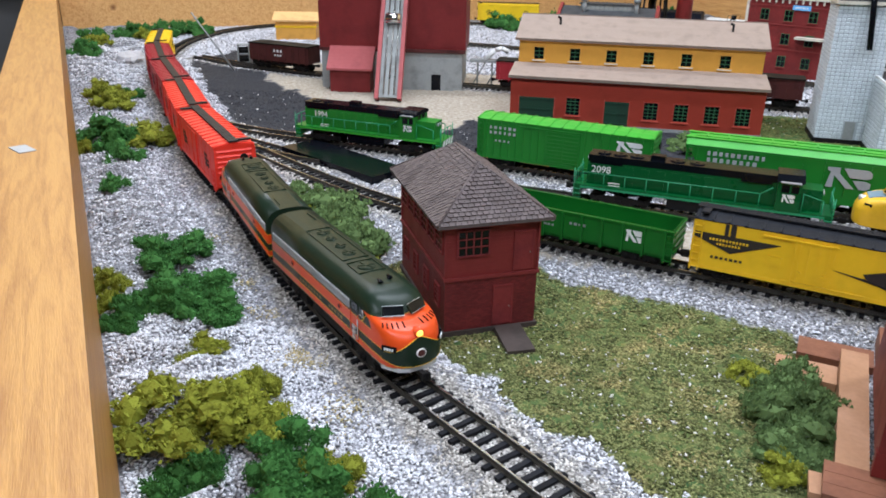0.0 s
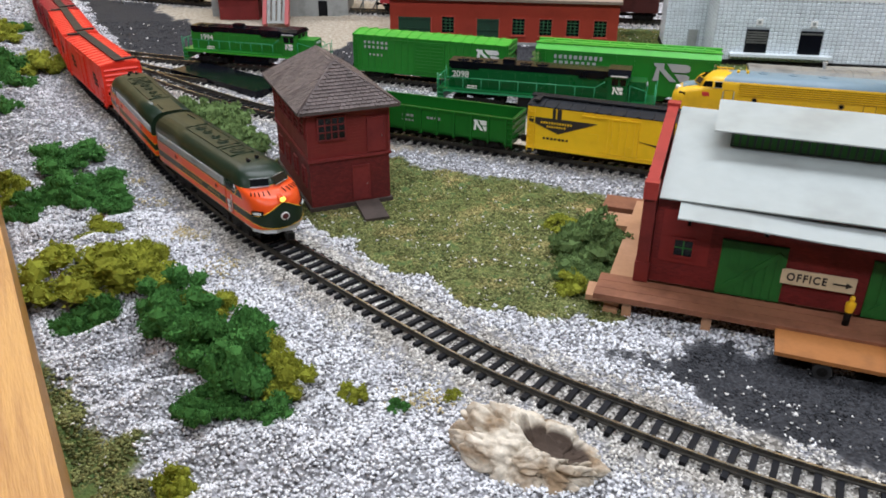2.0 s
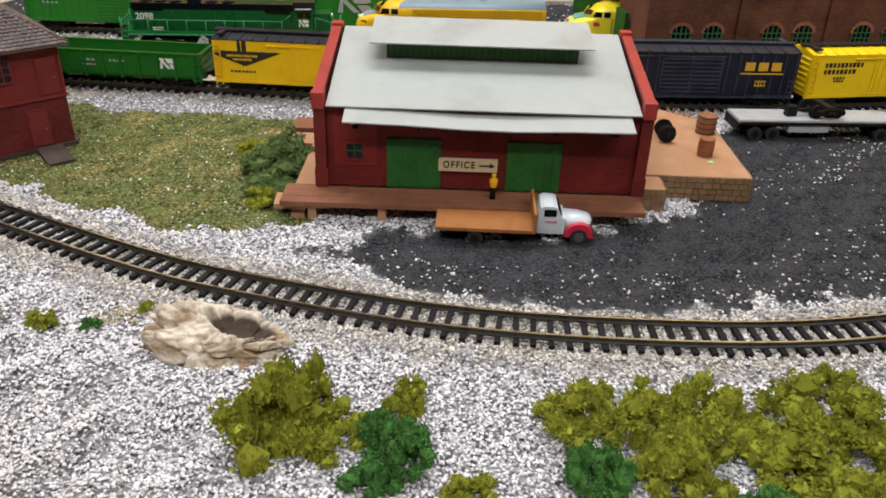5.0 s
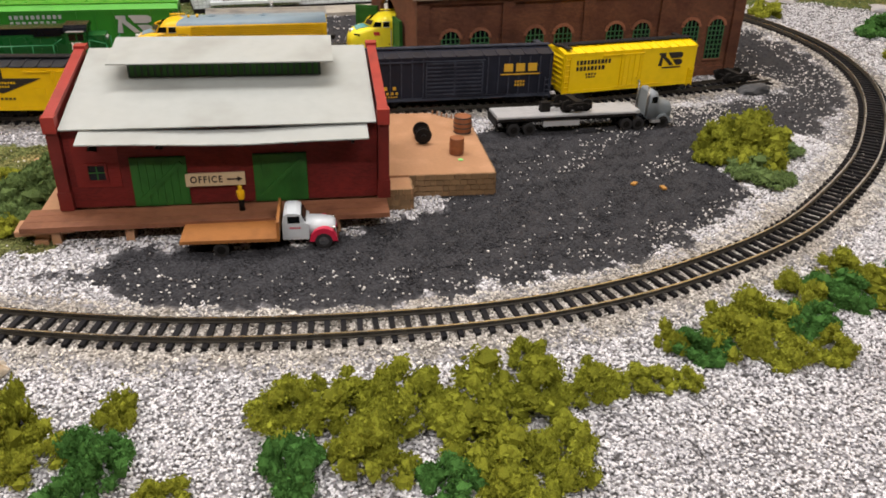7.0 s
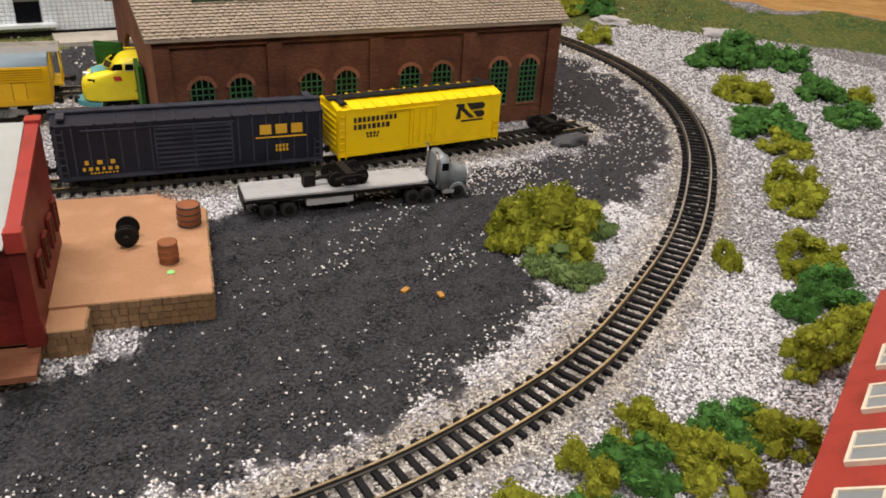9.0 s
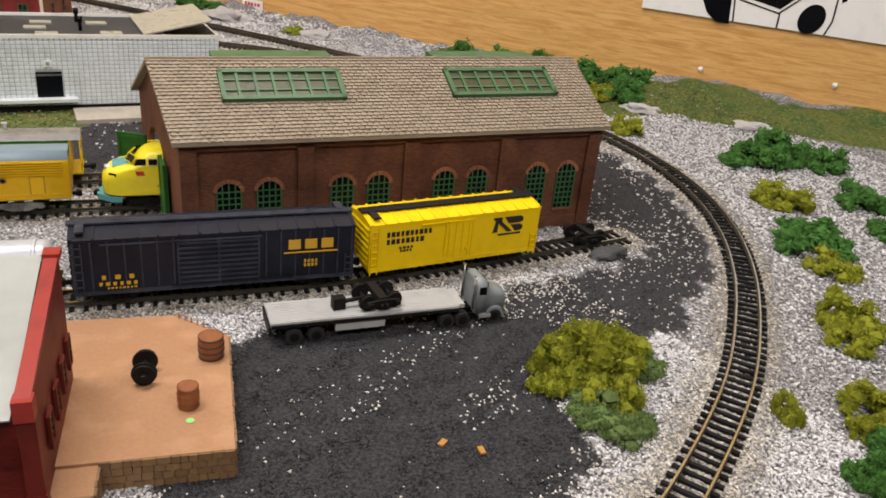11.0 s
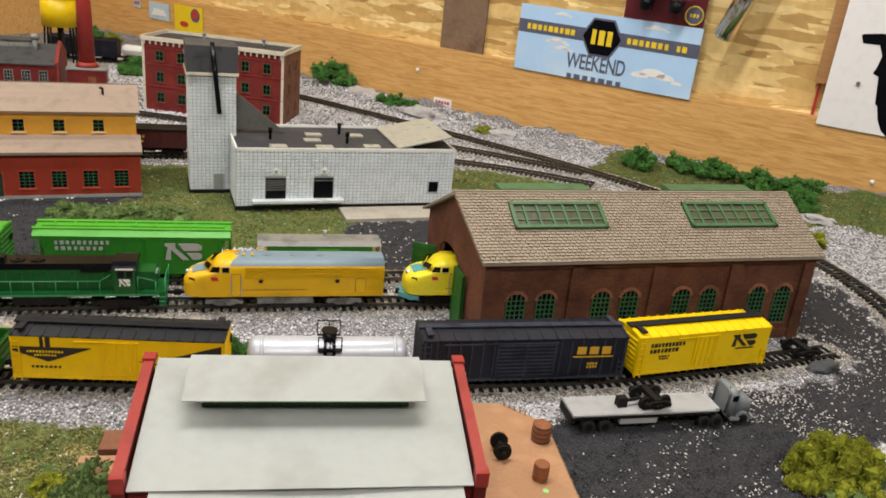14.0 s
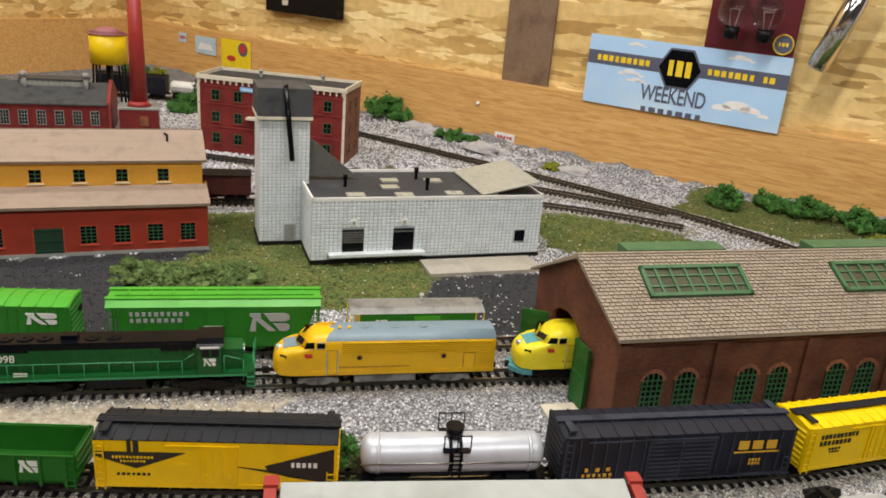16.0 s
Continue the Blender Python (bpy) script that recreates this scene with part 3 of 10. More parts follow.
def ground():
    step = 0.006
    us, vs = np.arange(U0, U1 + step, step), np.arange(0, V1 + step / 2, step)
    uu, vv = np.meshgrid(us, vs, indexing="ij")
    vv = vv * (front_edge(uu) + 0.006) / vs[-1]
    xy = W0 + uu[..., None] * WD + vv[..., None] * WN
    x, y = xy[..., 0].ravel(), xy[..., 1].ravel()
    asph, grass, sand, bal, gap = zones(x, y)
    z = terrain(x, y) + 0.0006 * noise2(x, y, 70, 21) * ~asph + 0.0004 * noise2(x, y, 40, 22)
    z += np.where(gap < 0.03, 0.0024 * np.clip((0.034 - gap) / 0.014, 0, 1), 0)
    n, k = len(us), len(vs)
    i = np.arange((n - 1) * k).reshape(n - 1, k)[:, :-1].ravel()
    quads = np.stack([i, i + 1, i + k + 1, i + k], 1)
    me = bpy.data.meshes.new("ground")
    me.vertices.add(len(x))
    me.vertices.foreach_set("co", np.stack([x, y, z], 1).ravel())
    me.loops.add(quads.size)
    me.loops.foreach_set("vertex_index", quads.ravel())
    me.polygons.add(len(quads))
    me.polygons.foreach_set("loop_start", np.arange(0, quads.size, 4))
    me.update(calc_edges=True)
    for name, val in (("asphalt", asph), ("grass", grass), ("sand", sand), ("ballast", bal)):
        at = me.attributes.new(name, "FLOAT", "POINT")
        at.data.foreach_set("value", val.astype(np.float32))
    m = bpy.data.materials.new("layout_ground")
    m.use_nodes = True
    nt = m.node_tree
    L = nt.links.new
    b = nt.nodes["Principled BSDF"]
    b.inputs["Roughness"].default_value = 0.85
    b.inputs["Specular IOR Level"].default_value = 0.15
    tc = nt.nodes.new("ShaderNodeTexCoord")

    def noise_node(scale, detail=4):
        q = nt.nodes.new("ShaderNodeTexNoise")
        q.inputs["Scale"].default_value, q.inputs["Detail"].default_value = scale, detail
        L(tc.outputs["Object"], q.inputs["Vector"])
        return q.outputs["Fac"]

    def ramp(src, stops):
        r = nt.nodes.new("ShaderNodeValToRGB")
        r.color_ramp.interpolation = "LINEAR"
        while len(r.color_ramp.elements) < len(stops):
            r.color_ramp.elements.new(0.5)
        for e, (p, c) in zip(r.color_ramp.elements, stops):
            e.position, e.color = p, (*c, 1)
        L(src, r.inputs[0])
        return r.outputs[0]

    def mixed(a, c, fac):
        q = nt.nodes.new("ShaderNodeMix")
        q.data_type = "RGBA"
        L(fac, q.inputs["Factor"])
        L(a, q.inputs["A"])
        L(c, q.inputs["B"])
        return q.outputs["Result"]

    vor = nt.nodes.new("ShaderNodeTexVoronoi")
    vor.inputs["Scale"].default_value = 700
    L(tc.outputs["Object"], vor.inputs["Vector"])
    sep = nt.nodes.new("ShaderNodeSeparateColor")
    L(vor.outputs["Color"], sep.inputs[0])
    # stone beds coloured dark to paint shade into gaps between the loose stones
    grav = ramp(sep.outputs[0], [(0.0, (0.05, 0.048, 0.05)), (0.35, (0.14, 0.138, 0.142)), (0.75, (0.28, 0.28, 0.30)), (1.0, (0.46, 0.46, 0.49))])
    ball = ramp(sep.outputs[1], [(0.0, (0.045, 0.04, 0.035)), (0.5, (0.20, 0.185, 0.165)), (1.0, (0.42, 0.40, 0.37))])
    asp = ramp(noise_node(500, 3), [(0.3, (0.012, 0.012, 0.014)), (0.7, (0.058, 0.059, 0.066))])
    grs = ramp(noise_node(260, 5), [(0.3, (0.035, 0.062, 0.018)), (0.5, (0.085, 0.125, 0.035)), (0.62, (0.18, 0.17, 0.05)), (0.8, (0.33, 0.29, 0.12))])
    patch = ramp(noise_node(28, 3), [(0.4, (0.035, 0.085, 0.03)), (0.6, (0.12, 0.13, 0.04))])
    grs = mixed(grs, patch, ramp(noise_node(90, 2), [(0.4, (0.2, 0.2, 0.2)), (0.6, (0.6, 0.6, 0.6))]))
    snd = ramp(noise_node(200, 5), [(0.3, (0.27, 0.225, 0.17)), (0.6, (0.42, 0.37, 0.295)), (0.8, (0.52, 0.48, 0.42))])
    col = grav
    for name, c in (("sand", snd), ("grass", grs), ("ballast", ball), ("asphalt", asp)):
        at = nt.nodes.new("ShaderNodeAttribute")
        at.attribute_name = name
        col = mixed(col, c, at.outputs["Fac"])
    L(col, b.inputs["Base Color"])
    bp = nt.nodes.new("ShaderNodeBump")
    bp.inputs["Strength"].default_value, bp.inputs["Distance"].default_value = 0.6, 0.001
    L(vor.outputs["Distance"], bp.inputs["Height"])
    L(bp.outputs[0], b.inputs["Normal"])
    me.materials.append(m)
    tagged(new("ground", me), "model railway ground of gravel, turf, cinders and sand", "ground", kind="structure")


ground()


# ---- boards, walls, room ----
def slab(name, m, sx, sy, sz, material, label, category, kind="structure", bevel=0.0):
    ob = part(name, boxes((0, sx, 0, sy, 0, sz)), material, bevel=bevel)
    ob.matrix_world = m
    return tagged(ob, label, category, kind=kind)


def wall_pose(u, v, z):
    p = plan(u, v)
    return pose(p[0], p[1], z, 0, 0, WALL_TURN)


slab("wall_long", wall_pose(U0 - 0.1, -0.025, 0.1), U1 - U0 + 0.2, 0.03, 1.5, M["osb"], "strand board wall behind the layout", "wall")
slab("backboard", wall_pose(U0, 0.0, -0.09), U1 - U0, 0.024, 0.2215, M["plank"], "orange pine plank along the wall behind the layout", "board", bevel=0.0015)
slab("wall_end", wall_pose(U0 - 0.03, V1 + 0.35, 0.1), 0.03, V1 + 0.35, 1.5, M["osb"], "strand board wall at the layout's end", "wall")
slab("endboard", wall_pose(U0 - 0.001, V1 + 0.066, -0.09), 0.024, V1 + 0.066, 0.2215, M["plank"], "pine plank at the end of the layout", "board", bevel=0.0015)
slab("fascia_rail", wall_pose(U0, front_edge(U0) + 0.043, -0.12) @ pose(0, 0, 0, 0, 0, 2.38), U1 - U0, 0.043, 0.241, M["pine"], "knotty pine rail along the layout's front edge", "rail", bevel=0.006)
slab("table_top", wall_pose(U0 - 0.02, V1 + 0.03, -0.05), U1 - U0 + 0.04, V1 + 0.03, 0.03, M["pine"], "board under the layout", "table")
slab("wall_front", wall_pose(U0 - 0.2, V1 + 2.0, -0.95), U1 - U0 + 1.5, 0.08, 2.6, M["room_paint"], "plain painted room wall", "wall")
slab("wall_side", wall_pose(U1 + 0.9, V1 + 2.0, -0.95), 0.08, V1 + 2.1, 2.6, M["room_paint"], "plain painted room wall", "wall")
slab("wall_far", wall_pose(U0 - 0.16, V1 + 2.0, -0.95), 0.08, V1 + 2.1, 2.6, M["room_paint"], "plain painted room wall", "wall")
slab("wall_behind", wall_pose(U0 - 0.2, -0.06, -0.95), U1 - U0 + 1.5, 0.08, 2.6, M["room_paint"], "plain painted room wall", "wall")
slab("floor", wall_pose(U0 - 0.2, V1 + 2.0, -1.0), U1 - U0 + 1.5, V1 + 2.1, 0.04, M["room_floor"], "dark workshop floor", "floor")
slab("ceiling", wall_pose(U0 - 0.2, V1 + 2.0, 1.65), U1 - U0 + 1.5, V1 + 2.1, 0.04, M["room_paint"], "plain white ceiling", "ceiling")


# ---- tracks ----
def add_mesh(name, verts, faces, material, parent=None, label="", kind="", smooth=False):
    me = bpy.data.meshes.new(name)
    me.from_pydata(verts, [], faces)
    me.materials.append(material)
    ob = part(name, me, None, parent, label)
    if kind:
        tagged(ob, kind=kind)
    return ob


RAIL_Z = 0.0075
tie_mesh = mesh_of("tie", boxes((-0.0014, 0.0014, -0.0138, 0.0138, 0.0, 0.0028)), M["tie"], 0.0003)


def lay_track(name, line, s0, s1, label, singles=None):
    root = thing(name, Matrix(), label, "railway track", "model railway tracks", "structure")
    ss = np.arange(s0, s1, 0.006)
    for side in (-1, 1):
        verts, faces = [], []
        for s in ss:
            p, a = line.at(s)
            n = np.array([-math.sin(radians(a)), math.cos(radians(a))])
            for o, z in ((0.0074, 0.0042), (0.0074, 0.0049), (0.0081, 0.0053), (0.0081, 0.0064), (0.0078, 0.0067), (0.0078, RAIL_Z), (0.0090, RAIL_Z), (0.0090, 0.0067), (0.0087, 0.0064), (0.0087, 0.0053), (0.0094, 0.0049), (0.0094, 0.0042)):
                q = p + n * side * o
                verts.append((q[0], q[1], z))
        for k in range(len(ss) - 1):
            for i in range(11):
                a = k * 12 + i
                faces.append((a, a + 1, a + 13, a + 12) if side > 0 else (a, a + 12, a + 13, a + 1))
        rail = add_mesh("rail", verts, faces, M["rail"], root)
        rail.data.materials.append(M["rail_head"])
        rail.data.polygons.foreach_set("material_index", [1 if i % 11 == 5 else 0 for i in range(len(faces))])
    bm = bmesh.new()
    many = False
    for k, s in enumerate(np.arange(s0 + 0.003, s1, 0.0082)):
        p, a = line.at(s)
        m = pose(p[0], p[1], 0.0018, 0, 0, a + 1.5 * math.sin(k * 2.3))
        if singles and singles[0] < s < singles[1]:
            o = new("tie", tie_mesh)
            o.parent = root
            o.matrix_local = m
        else:
            many = True
            vs = box(bm, -0.0014, 0.0014, -0.0138, 0.0138, 0.0, 0.0026)
            for v in vs:
                v.co = m @ v.co
    if many:
        tagged(part("ties", bm, M["tie"], root), kind="stuff")
    else:
        bm.free()
    return root


lay_track("main_track", MAIN, 0.0, MAIN.length, "curved black-tied railway track on pale ballast", (MAIN.near(-0.25, 0.70), MAIN.near(1.05, 0.40)))
lay_track("yard_track", YARD_A, 0.0, YARD_A.length, "yard siding with bronze rails ending in ballast")
lay_track("yard_track", YARD_B, 0.0, YARD_B.length, "yard siding that runs into the engine house")
lay_track("yard_track", YARD_C, 0.0, YARD_C.length, "rear yard siding on black ties")
lay_track("back_track", BACK_A, 0.0, BACK_A.length, "grey back siding behind the buildings")
lay_track("back_track", BACK_B, 0.0, BACK_B.length, "grey back siding near the wall")
lay_track("back_track", BACK_C, 0.004, BACK_C.length - 0.004, "far back of the track loop near the wall")


# ---- loose stones ----
def stones(name, x, y, z, size, material, label, category, flat=0.7, seed=1, fine=False):
    """Irregular little stones, all in one mesh; the fine sorts have four sides."""
    rng = np.random.RandomState(seed)
    n = len(x)
    base = np.array([(1, 0, 0), (-0.5, 0.87, 0), (-0.5, -0.87, 0), (0, 0, 0.95), (0, 0, -0.95)], float) * 1.12
    tri = np.array([(0, 1, 3), (1, 2, 3), (2, 0, 3), (1, 0, 4), (2, 1, 4), (0, 2, 4)])
    if fine:
        base, tri = np.array([(1, 0, -0.5), (-0.5, 0.87, -0.5), (-0.5, -0.87, -0.5), (0, 0, 1)], float) * 1.3, np.array([(0, 1, 3), (1, 2, 3), (2, 0, 3), (1, 0, 2)])
    c = len(base)
    p = base[None] * rng.uniform(0.75, 1.2, (n, c, 1)) + rng.uniform(-0.22, 0.22, (n, c, 3))
    q = rng.normal(size=(n, 4))
    q /= np.linalg.norm(q, axis=1)[:, None]
    w, i, j, k = q.T
    R = np.stack([np.stack([1 - 2 * (j * j + k * k), 2 * (i * j - k * w), 2 * (i * k + j * w)], -1), np.stack([2 * (i * j + k * w), 1 - 2 * (i * i + k * k), 2 * (j * k - i * w)], -1), np.stack([2 * (i * k - j * w), 2 * (j * k + i * w), 1 - 2 * (i * i + j * j)], -1)], 1)
    p = np.einsum("nab,nvb->nva", R, p) * size[:, None, None]
    p[..., 2] *= flat
    p += np.stack([x, y, z], 1)[:, None]
    me = bpy.data.meshes.new(name)
    me.vertices.add(n * c)
    me.vertices.foreach_set("co", p.ravel())
    f = (np.arange(n)[:, None, None] * c + tri[None]).ravel()
    me.loops.add(len(f))
    me.loops.foreach_set("vertex_index", f)
    me.polygons.add(len(f) // 3)
    me.polygons.foreach_set("loop_start", np.arange(0, len(f), 3))
    me.update(calc_edges=True)
    me.materials.append(material)
    ob = new(name, me)
    return tagged(ob, label, category, kind="stuff")


def strew(count, box_, seed):
    rng = np.random.RandomState(seed)
    return rng.uniform(box_[0], box_[1], count), rng.uniform(box_[2], box_[3], count)


# ---- rolling stock: x along the car, z = 0 on the rail ----
def wheel_mesh(r=0.0052):
    bm = bmesh.new()
    cyl(bm, (0, -0.0011, 0), (0, 0.0011, 0), r, 18)
    cyl(bm, (0, -0.0016, 0), (0, -0.0011, 0), r + 0.0006, 18)
    cyl(bm, (0, 0.0011, 0), (0, 0.0020, 0), r * 0.35, 10)
    return mesh_of("wheel", bm, M["dark"])


WHEEL = wheel_mesh()


def bogie(car, x, axles=2, pitch=0.020, mat_frame=None, width=0.0115):
    """A truck: side frames with springs and journal boxes, bolster, wheels on axles."""
    fm = mat_frame or M["dark"]
    bm = bmesh.new()
    half = pitch * (axles - 1) / 2
    for s in (-1, 1):
        y0, y1 = sorted((s * width, s * (width + 0.0018)))
        prism(bm, [(-half - 0.003, 0.0042), (-half - 0.002, 0.0075), (-half * 0.45, 0.0085), (half * 0.45, 0.0085), (half + 0.002, 0.0075), (half + 0.003, 0.0042), (half - 0.002, 0.0042), (half * 0.4, 0.0018), (-half * 0.4, 0.0018), (-half + 0.002, 0.0042)], "y", y0, y1)
        for k in range(axles):
            cx = -half + k * pitch
            box(bm, cx - 0.0018, cx + 0.0018, *sorted((s * (width + 0.0012), s * (width + 0.0032))), 0.0040, 0.0072)
        for dx in (-0.0016, 0.0016):
            cyl(bm, (dx, s * (width + 0.0026), 0.0030), (dx, s * (width + 0.0026), 0.0062), 0.0011, 8)
    box(bm, -0.003, 0.003, -width, width, 0.0055, 0.0095)
    t = part("truck", bm, fm, car, at=(x, 0, 0))
    for k in range(axles):
        cx = -half + k * pitch
        for s in (-1, 1):
            w = new("wheel", WHEEL)
            w.parent = t
            w.matrix_local = pose(cx, s * 0.0080, 0.0050, 0, 0, 0 if s > 0 else 180)
        a = bmesh.new()
        cyl(a, (cx, -0.008, 0.005), (cx, 0.008, 0.005), 0.0012, 8)
        part("axle", a, M["dark"], t)
    return t


def coupler(car, x, s):
    bm = boxes((min(x, x + s * 0.006), max(x, x + s * 0.006), -0.0014, 0.0014, 0.0085, 0.0108))
    box(bm, *sorted((x + s * 0.0055, x + s * 0.0088)), -0.0022, 0.0022, 0.0075, 0.0118)
    box(bm, *sorted((x + s * 0.0085, x + s * 0.0098)), 0.0006, 0.0022, 0.0075, 0.0118)
    part("coupler", bm, M["dark"], car, bevel=0.0003)


def ladder(x, y0, y1, z0, z1, rungs, along="x", w=0.0052):
    """Two stiles and rungs, standing just off a side (y0) or an end."""
    bm = bmesh.new()
    lo, hi = sorted((y0, y1))
    for k in range(rungs):
        z = z0 + (z1 - z0) * (k + 0.5) / rungs
        if along == "x":
            box(bm, x - w / 2, x + w / 2, lo, hi, z - 0.00035, z + 0.00035)
        else:
            box(bm, lo, hi, x - w / 2, x + w / 2, z - 0.00035, z + 0.00035)
    for e in (-1, 1):
        c = x + e * w / 2
        if along == "x":
            box(bm, c - 0.0004, c + 0.0004, lo, hi, z0, z1)
        else:
            box(bm, lo, hi, c - 0.0004, c + 0.0004, z0, z1)
    return bm


def car_root(name, line, s0, s1, label, category, group):
    c, a = line.chord(s0, s1)
    return thing(name, pose(c[0], c[1], RAIL_Z, 0, 0, a), label, category, group)


def bit(name, spec, material, parent):
    return part(name, boxes(spec), material, parent)


def boxcar(root, L, body, roof=None, walk=None, H=0.0345, W=0.0175, ribs=0, door=(-0.012, 0.012), door_kind="plain", roof_ribs=14, ends=True, z0=0.0095, trim=None, walk_w=0.0042, axle_in=0.021, ladder_side=1):
    roof, h = roof or body, L / 2
    top, trim = z0 + H, trim or body
    part("body", boxes((-h, h, -W, W, z0, top)), body, root, bevel=0.0004)
    for s in (-1, 1):
        def off(d0, d1):
            return sorted((s * (W + d0), s * (W + d1)))
        bit("sill", (-h, h, *off(-0.001, 0.0005), z0 - 0.0012, z0 + 0.0015), trim, root)
        bit("eave_strip", (-h, h, *off(-0.001, 0.0003), top - 0.0016, top + 0.0001), body, root)
        d0, d1 = door
        if ribs:
            rib = mesh_of("side_rib", boxes((-0.0005, 0.0005, *off(0, 0.0008), z0 + 0.001, top - 0.001)), trim)
            for k in range(ribs + 1):
                x = -h + 0.002 + (L - 0.004) * k / ribs
                if not d0 - 0.001 < x < d1 + 0.001:
                    part("side_rib", rib, None, root, at=(x, 0, 0))
        d = bit("door", (d0, d1, *off(0, 0.0007), z0 + 0.0025, top - 0.0030), body, root)
        for x in (d0, d1):
            bit("door_post", (x - 0.0006, x + 0.0006, *off(0, 0.0014), z0 + 0.001, top - 0.002), trim, d)
        if door_kind == "ribbed":
            for k in range(9):
                z = z0 + 0.004 + (H - 0.009) * k / 8
                bit("door_rib", (d0, d1, *off(0, 0.0015), z - 0.0006, z + 0.0006), trim, d)
            bit("door_joint", ((d0 + d1) / 2 - 0.0007, (d0 + d1) / 2 + 0.0007, *off(0, 0.0016), z0 + 0.002, top - 0.003), trim, d)
        elif door_kind == "plug":
            for k in range(4):
                x = d0 + (d1 - d0) * (k + 0.5) / 4
                bit("locking_rod", (x - 0.0004, x + 0.0004, *off(0, 0.0015), z0 + 0.003, top - 0.004), body, d)
            for x in (d0 + 0.004, d1 - 0.004):
                bm = bmesh.new()
                cyl(bm, (x, s * (W + 0.0006), z0 + 0.009), (x, s * (W + 0.0022), z0 + 0.009), 0.0014, 10)
                part("door_gear", bm, body, d)
        else:
            for z in (z0 + 0.009, z0 + H * 0.62):
                bit("door_rail", (d0 + 0.0008, d1 - 0.0008, *off(0, 0.0010), z - 0.0003, z + 0.0003), body, d)
            bit("door_handle", (d0 + 0.003, d0 + 0.0038, *off(0, 0.0018), z0 + 0.004, z0 + 0.012), body, d)
            bit("door_latch", (d1 - 0.0055, d1 - 0.0025, *off(0, 0.0016), z0 + 0.007, z0 + 0.0085), body, d)
            # riveted panel seams
            seam = mesh_of("panel_seam", boxes((-0.0002, 0.0002, *off(0, 0.00035), z0 + 0.002, top - 0.002)), body)
            for k in range(1, 10):
                x = -h + L * k / 10
                if not d0 - 0.002 < x < d1 + 0.002:
                    part("panel_seam", seam, None, root, at=(x, 0, 0))
        bit("door_track", (d0 - (d1 - d0) * 0.9, d1 + 0.002, *off(0, 0.0014), top - 0.0036, top - 0.0026), trim, root)
        bit("door_track", (d0 - 0.004, d1 + 0.022, *off(0, 0.0012), z0 + 0.0012, z0 + 0.0022), body, root)
        for e in (-1, 1):
            lad = ladder(e * (h - 0.0036), s * (W + 0.0004), s * (W + 0.0013), z0 - 0.003, top - (0.002 if e == s * ladder_side else 0.020), 7 if e == s * ladder_side else 4)
            part("ladder", lad, trim, root)
    for e in (-1, 1):
        for k in range(7 if ends else 0):
            z = z0 + 0.004 + (H - 0.008) * k / 6
            bm = bmesh.new()
            prism(bm, [(e * h, z - 0.0013), (e * (h + 0.0009), z), (e * h, z + 0.0013)], "y", -W + 0.0025, W - 0.0025)
            part("end_rib", bm, body, root)
    rise = 0.0034
    bm = bmesh.new()
    prism(bm, [(-W - 0.0006, top), (W + 0.0006, top), (W + 0.0006, top + 0.0006), (W * 0.5, top + rise * 0.72), (0, top + rise), (-W * 0.5, top + rise * 0.72), (-W - 0.0006, top + 0.0006)], "x", -h - 0.0004, h + 0.0004)
    rf = part("roof", bm, roof, root)
    bm = bmesh.new()
    prism(bm, [(-W - 0.0007, top + 0.0004), (W + 0.0007, top + 0.0004), (W + 0.0007, top + 0.0015), (0, top + rise + 0.0008), (-W - 0.0007, top + 0.0015)], "x", -0.0006, 0.0006)
    rib = mesh_of("roof_rib", bm, roof)
    for k in range(roof_ribs + 1):
        part("roof_rib", rib, None, rf, at=(-h + 0.0012 + (L - 0.0024) * k / roof_ribs, 0, 0))
    if walk:
        zt = top + rise + 0.0008
        rb = part("running_board", boxes((-h - 0.0015, h + 0.0015, -walk_w, walk_w, zt, zt + 0.0011)), walk, root, bevel=0.0002)
        for y in (-walk_w * 0.35, walk_w * 0.35):
            bit("plank_joint", (-h - 0.0015, h + 0.0015, y - 0.0001, y + 0.0001, zt + 0.0010, zt + 0.0013), walk, rb)
        for e in (-1, 1):
            a, b = sorted((e * (h - 0.0085), e * (h - 0.0035)))
            bit("side_step", (a, b, *sorted((0, e * W * 0.86)), zt - 0.0006, zt + 0.0008), walk, rb)
    bm = bmesh.new()
    cyl(bm, (h + 0.0012, W * 0.45, z0 + H * 0.72), (h + 0.0020, W * 0.45, z0 + H * 0.72), 0.0034, 16)
    cyl(bm, (h, W * 0.45, z0 + H * 0.72), (h + 0.0014, W * 0.45, z0 + H * 0.72), 0.0007, 8)
    part("brake_wheel", bm, M["dark"], root)
    under(root, h, z0, axle_in, body)
    return top


def under(root, h, z0, axle_in=0.021, body=None):
    bm = boxes((-h + 0.002, h - 0.002, -0.004, 0.004, z0 - 0.003, z0))
    box(bm, -0.022, 0.022, -0.013, 0.013, z0 - 0.002, z0)
    cyl(bm, (-0.012, -0.007, z0 - 0.0035), (0.006, -0.007, z0 - 0.0035), 0.0024, 10)
    part("underframe", bm, M["dark"], root)
    for e in (-1, 1):
        bogie(root, e * (h - axle_in))
        coupler(root, e * h, e)


def marks(root, name, spec, y, s, material, z=0.0, x=0.0):
    """Flat bars on a side: s = -1 the side at -y, 1 the side at +y."""
    return part(name, bars(spec), material, root, at=pose(x, s * y, z, 0, 0, 0 if s < 0 else 180))


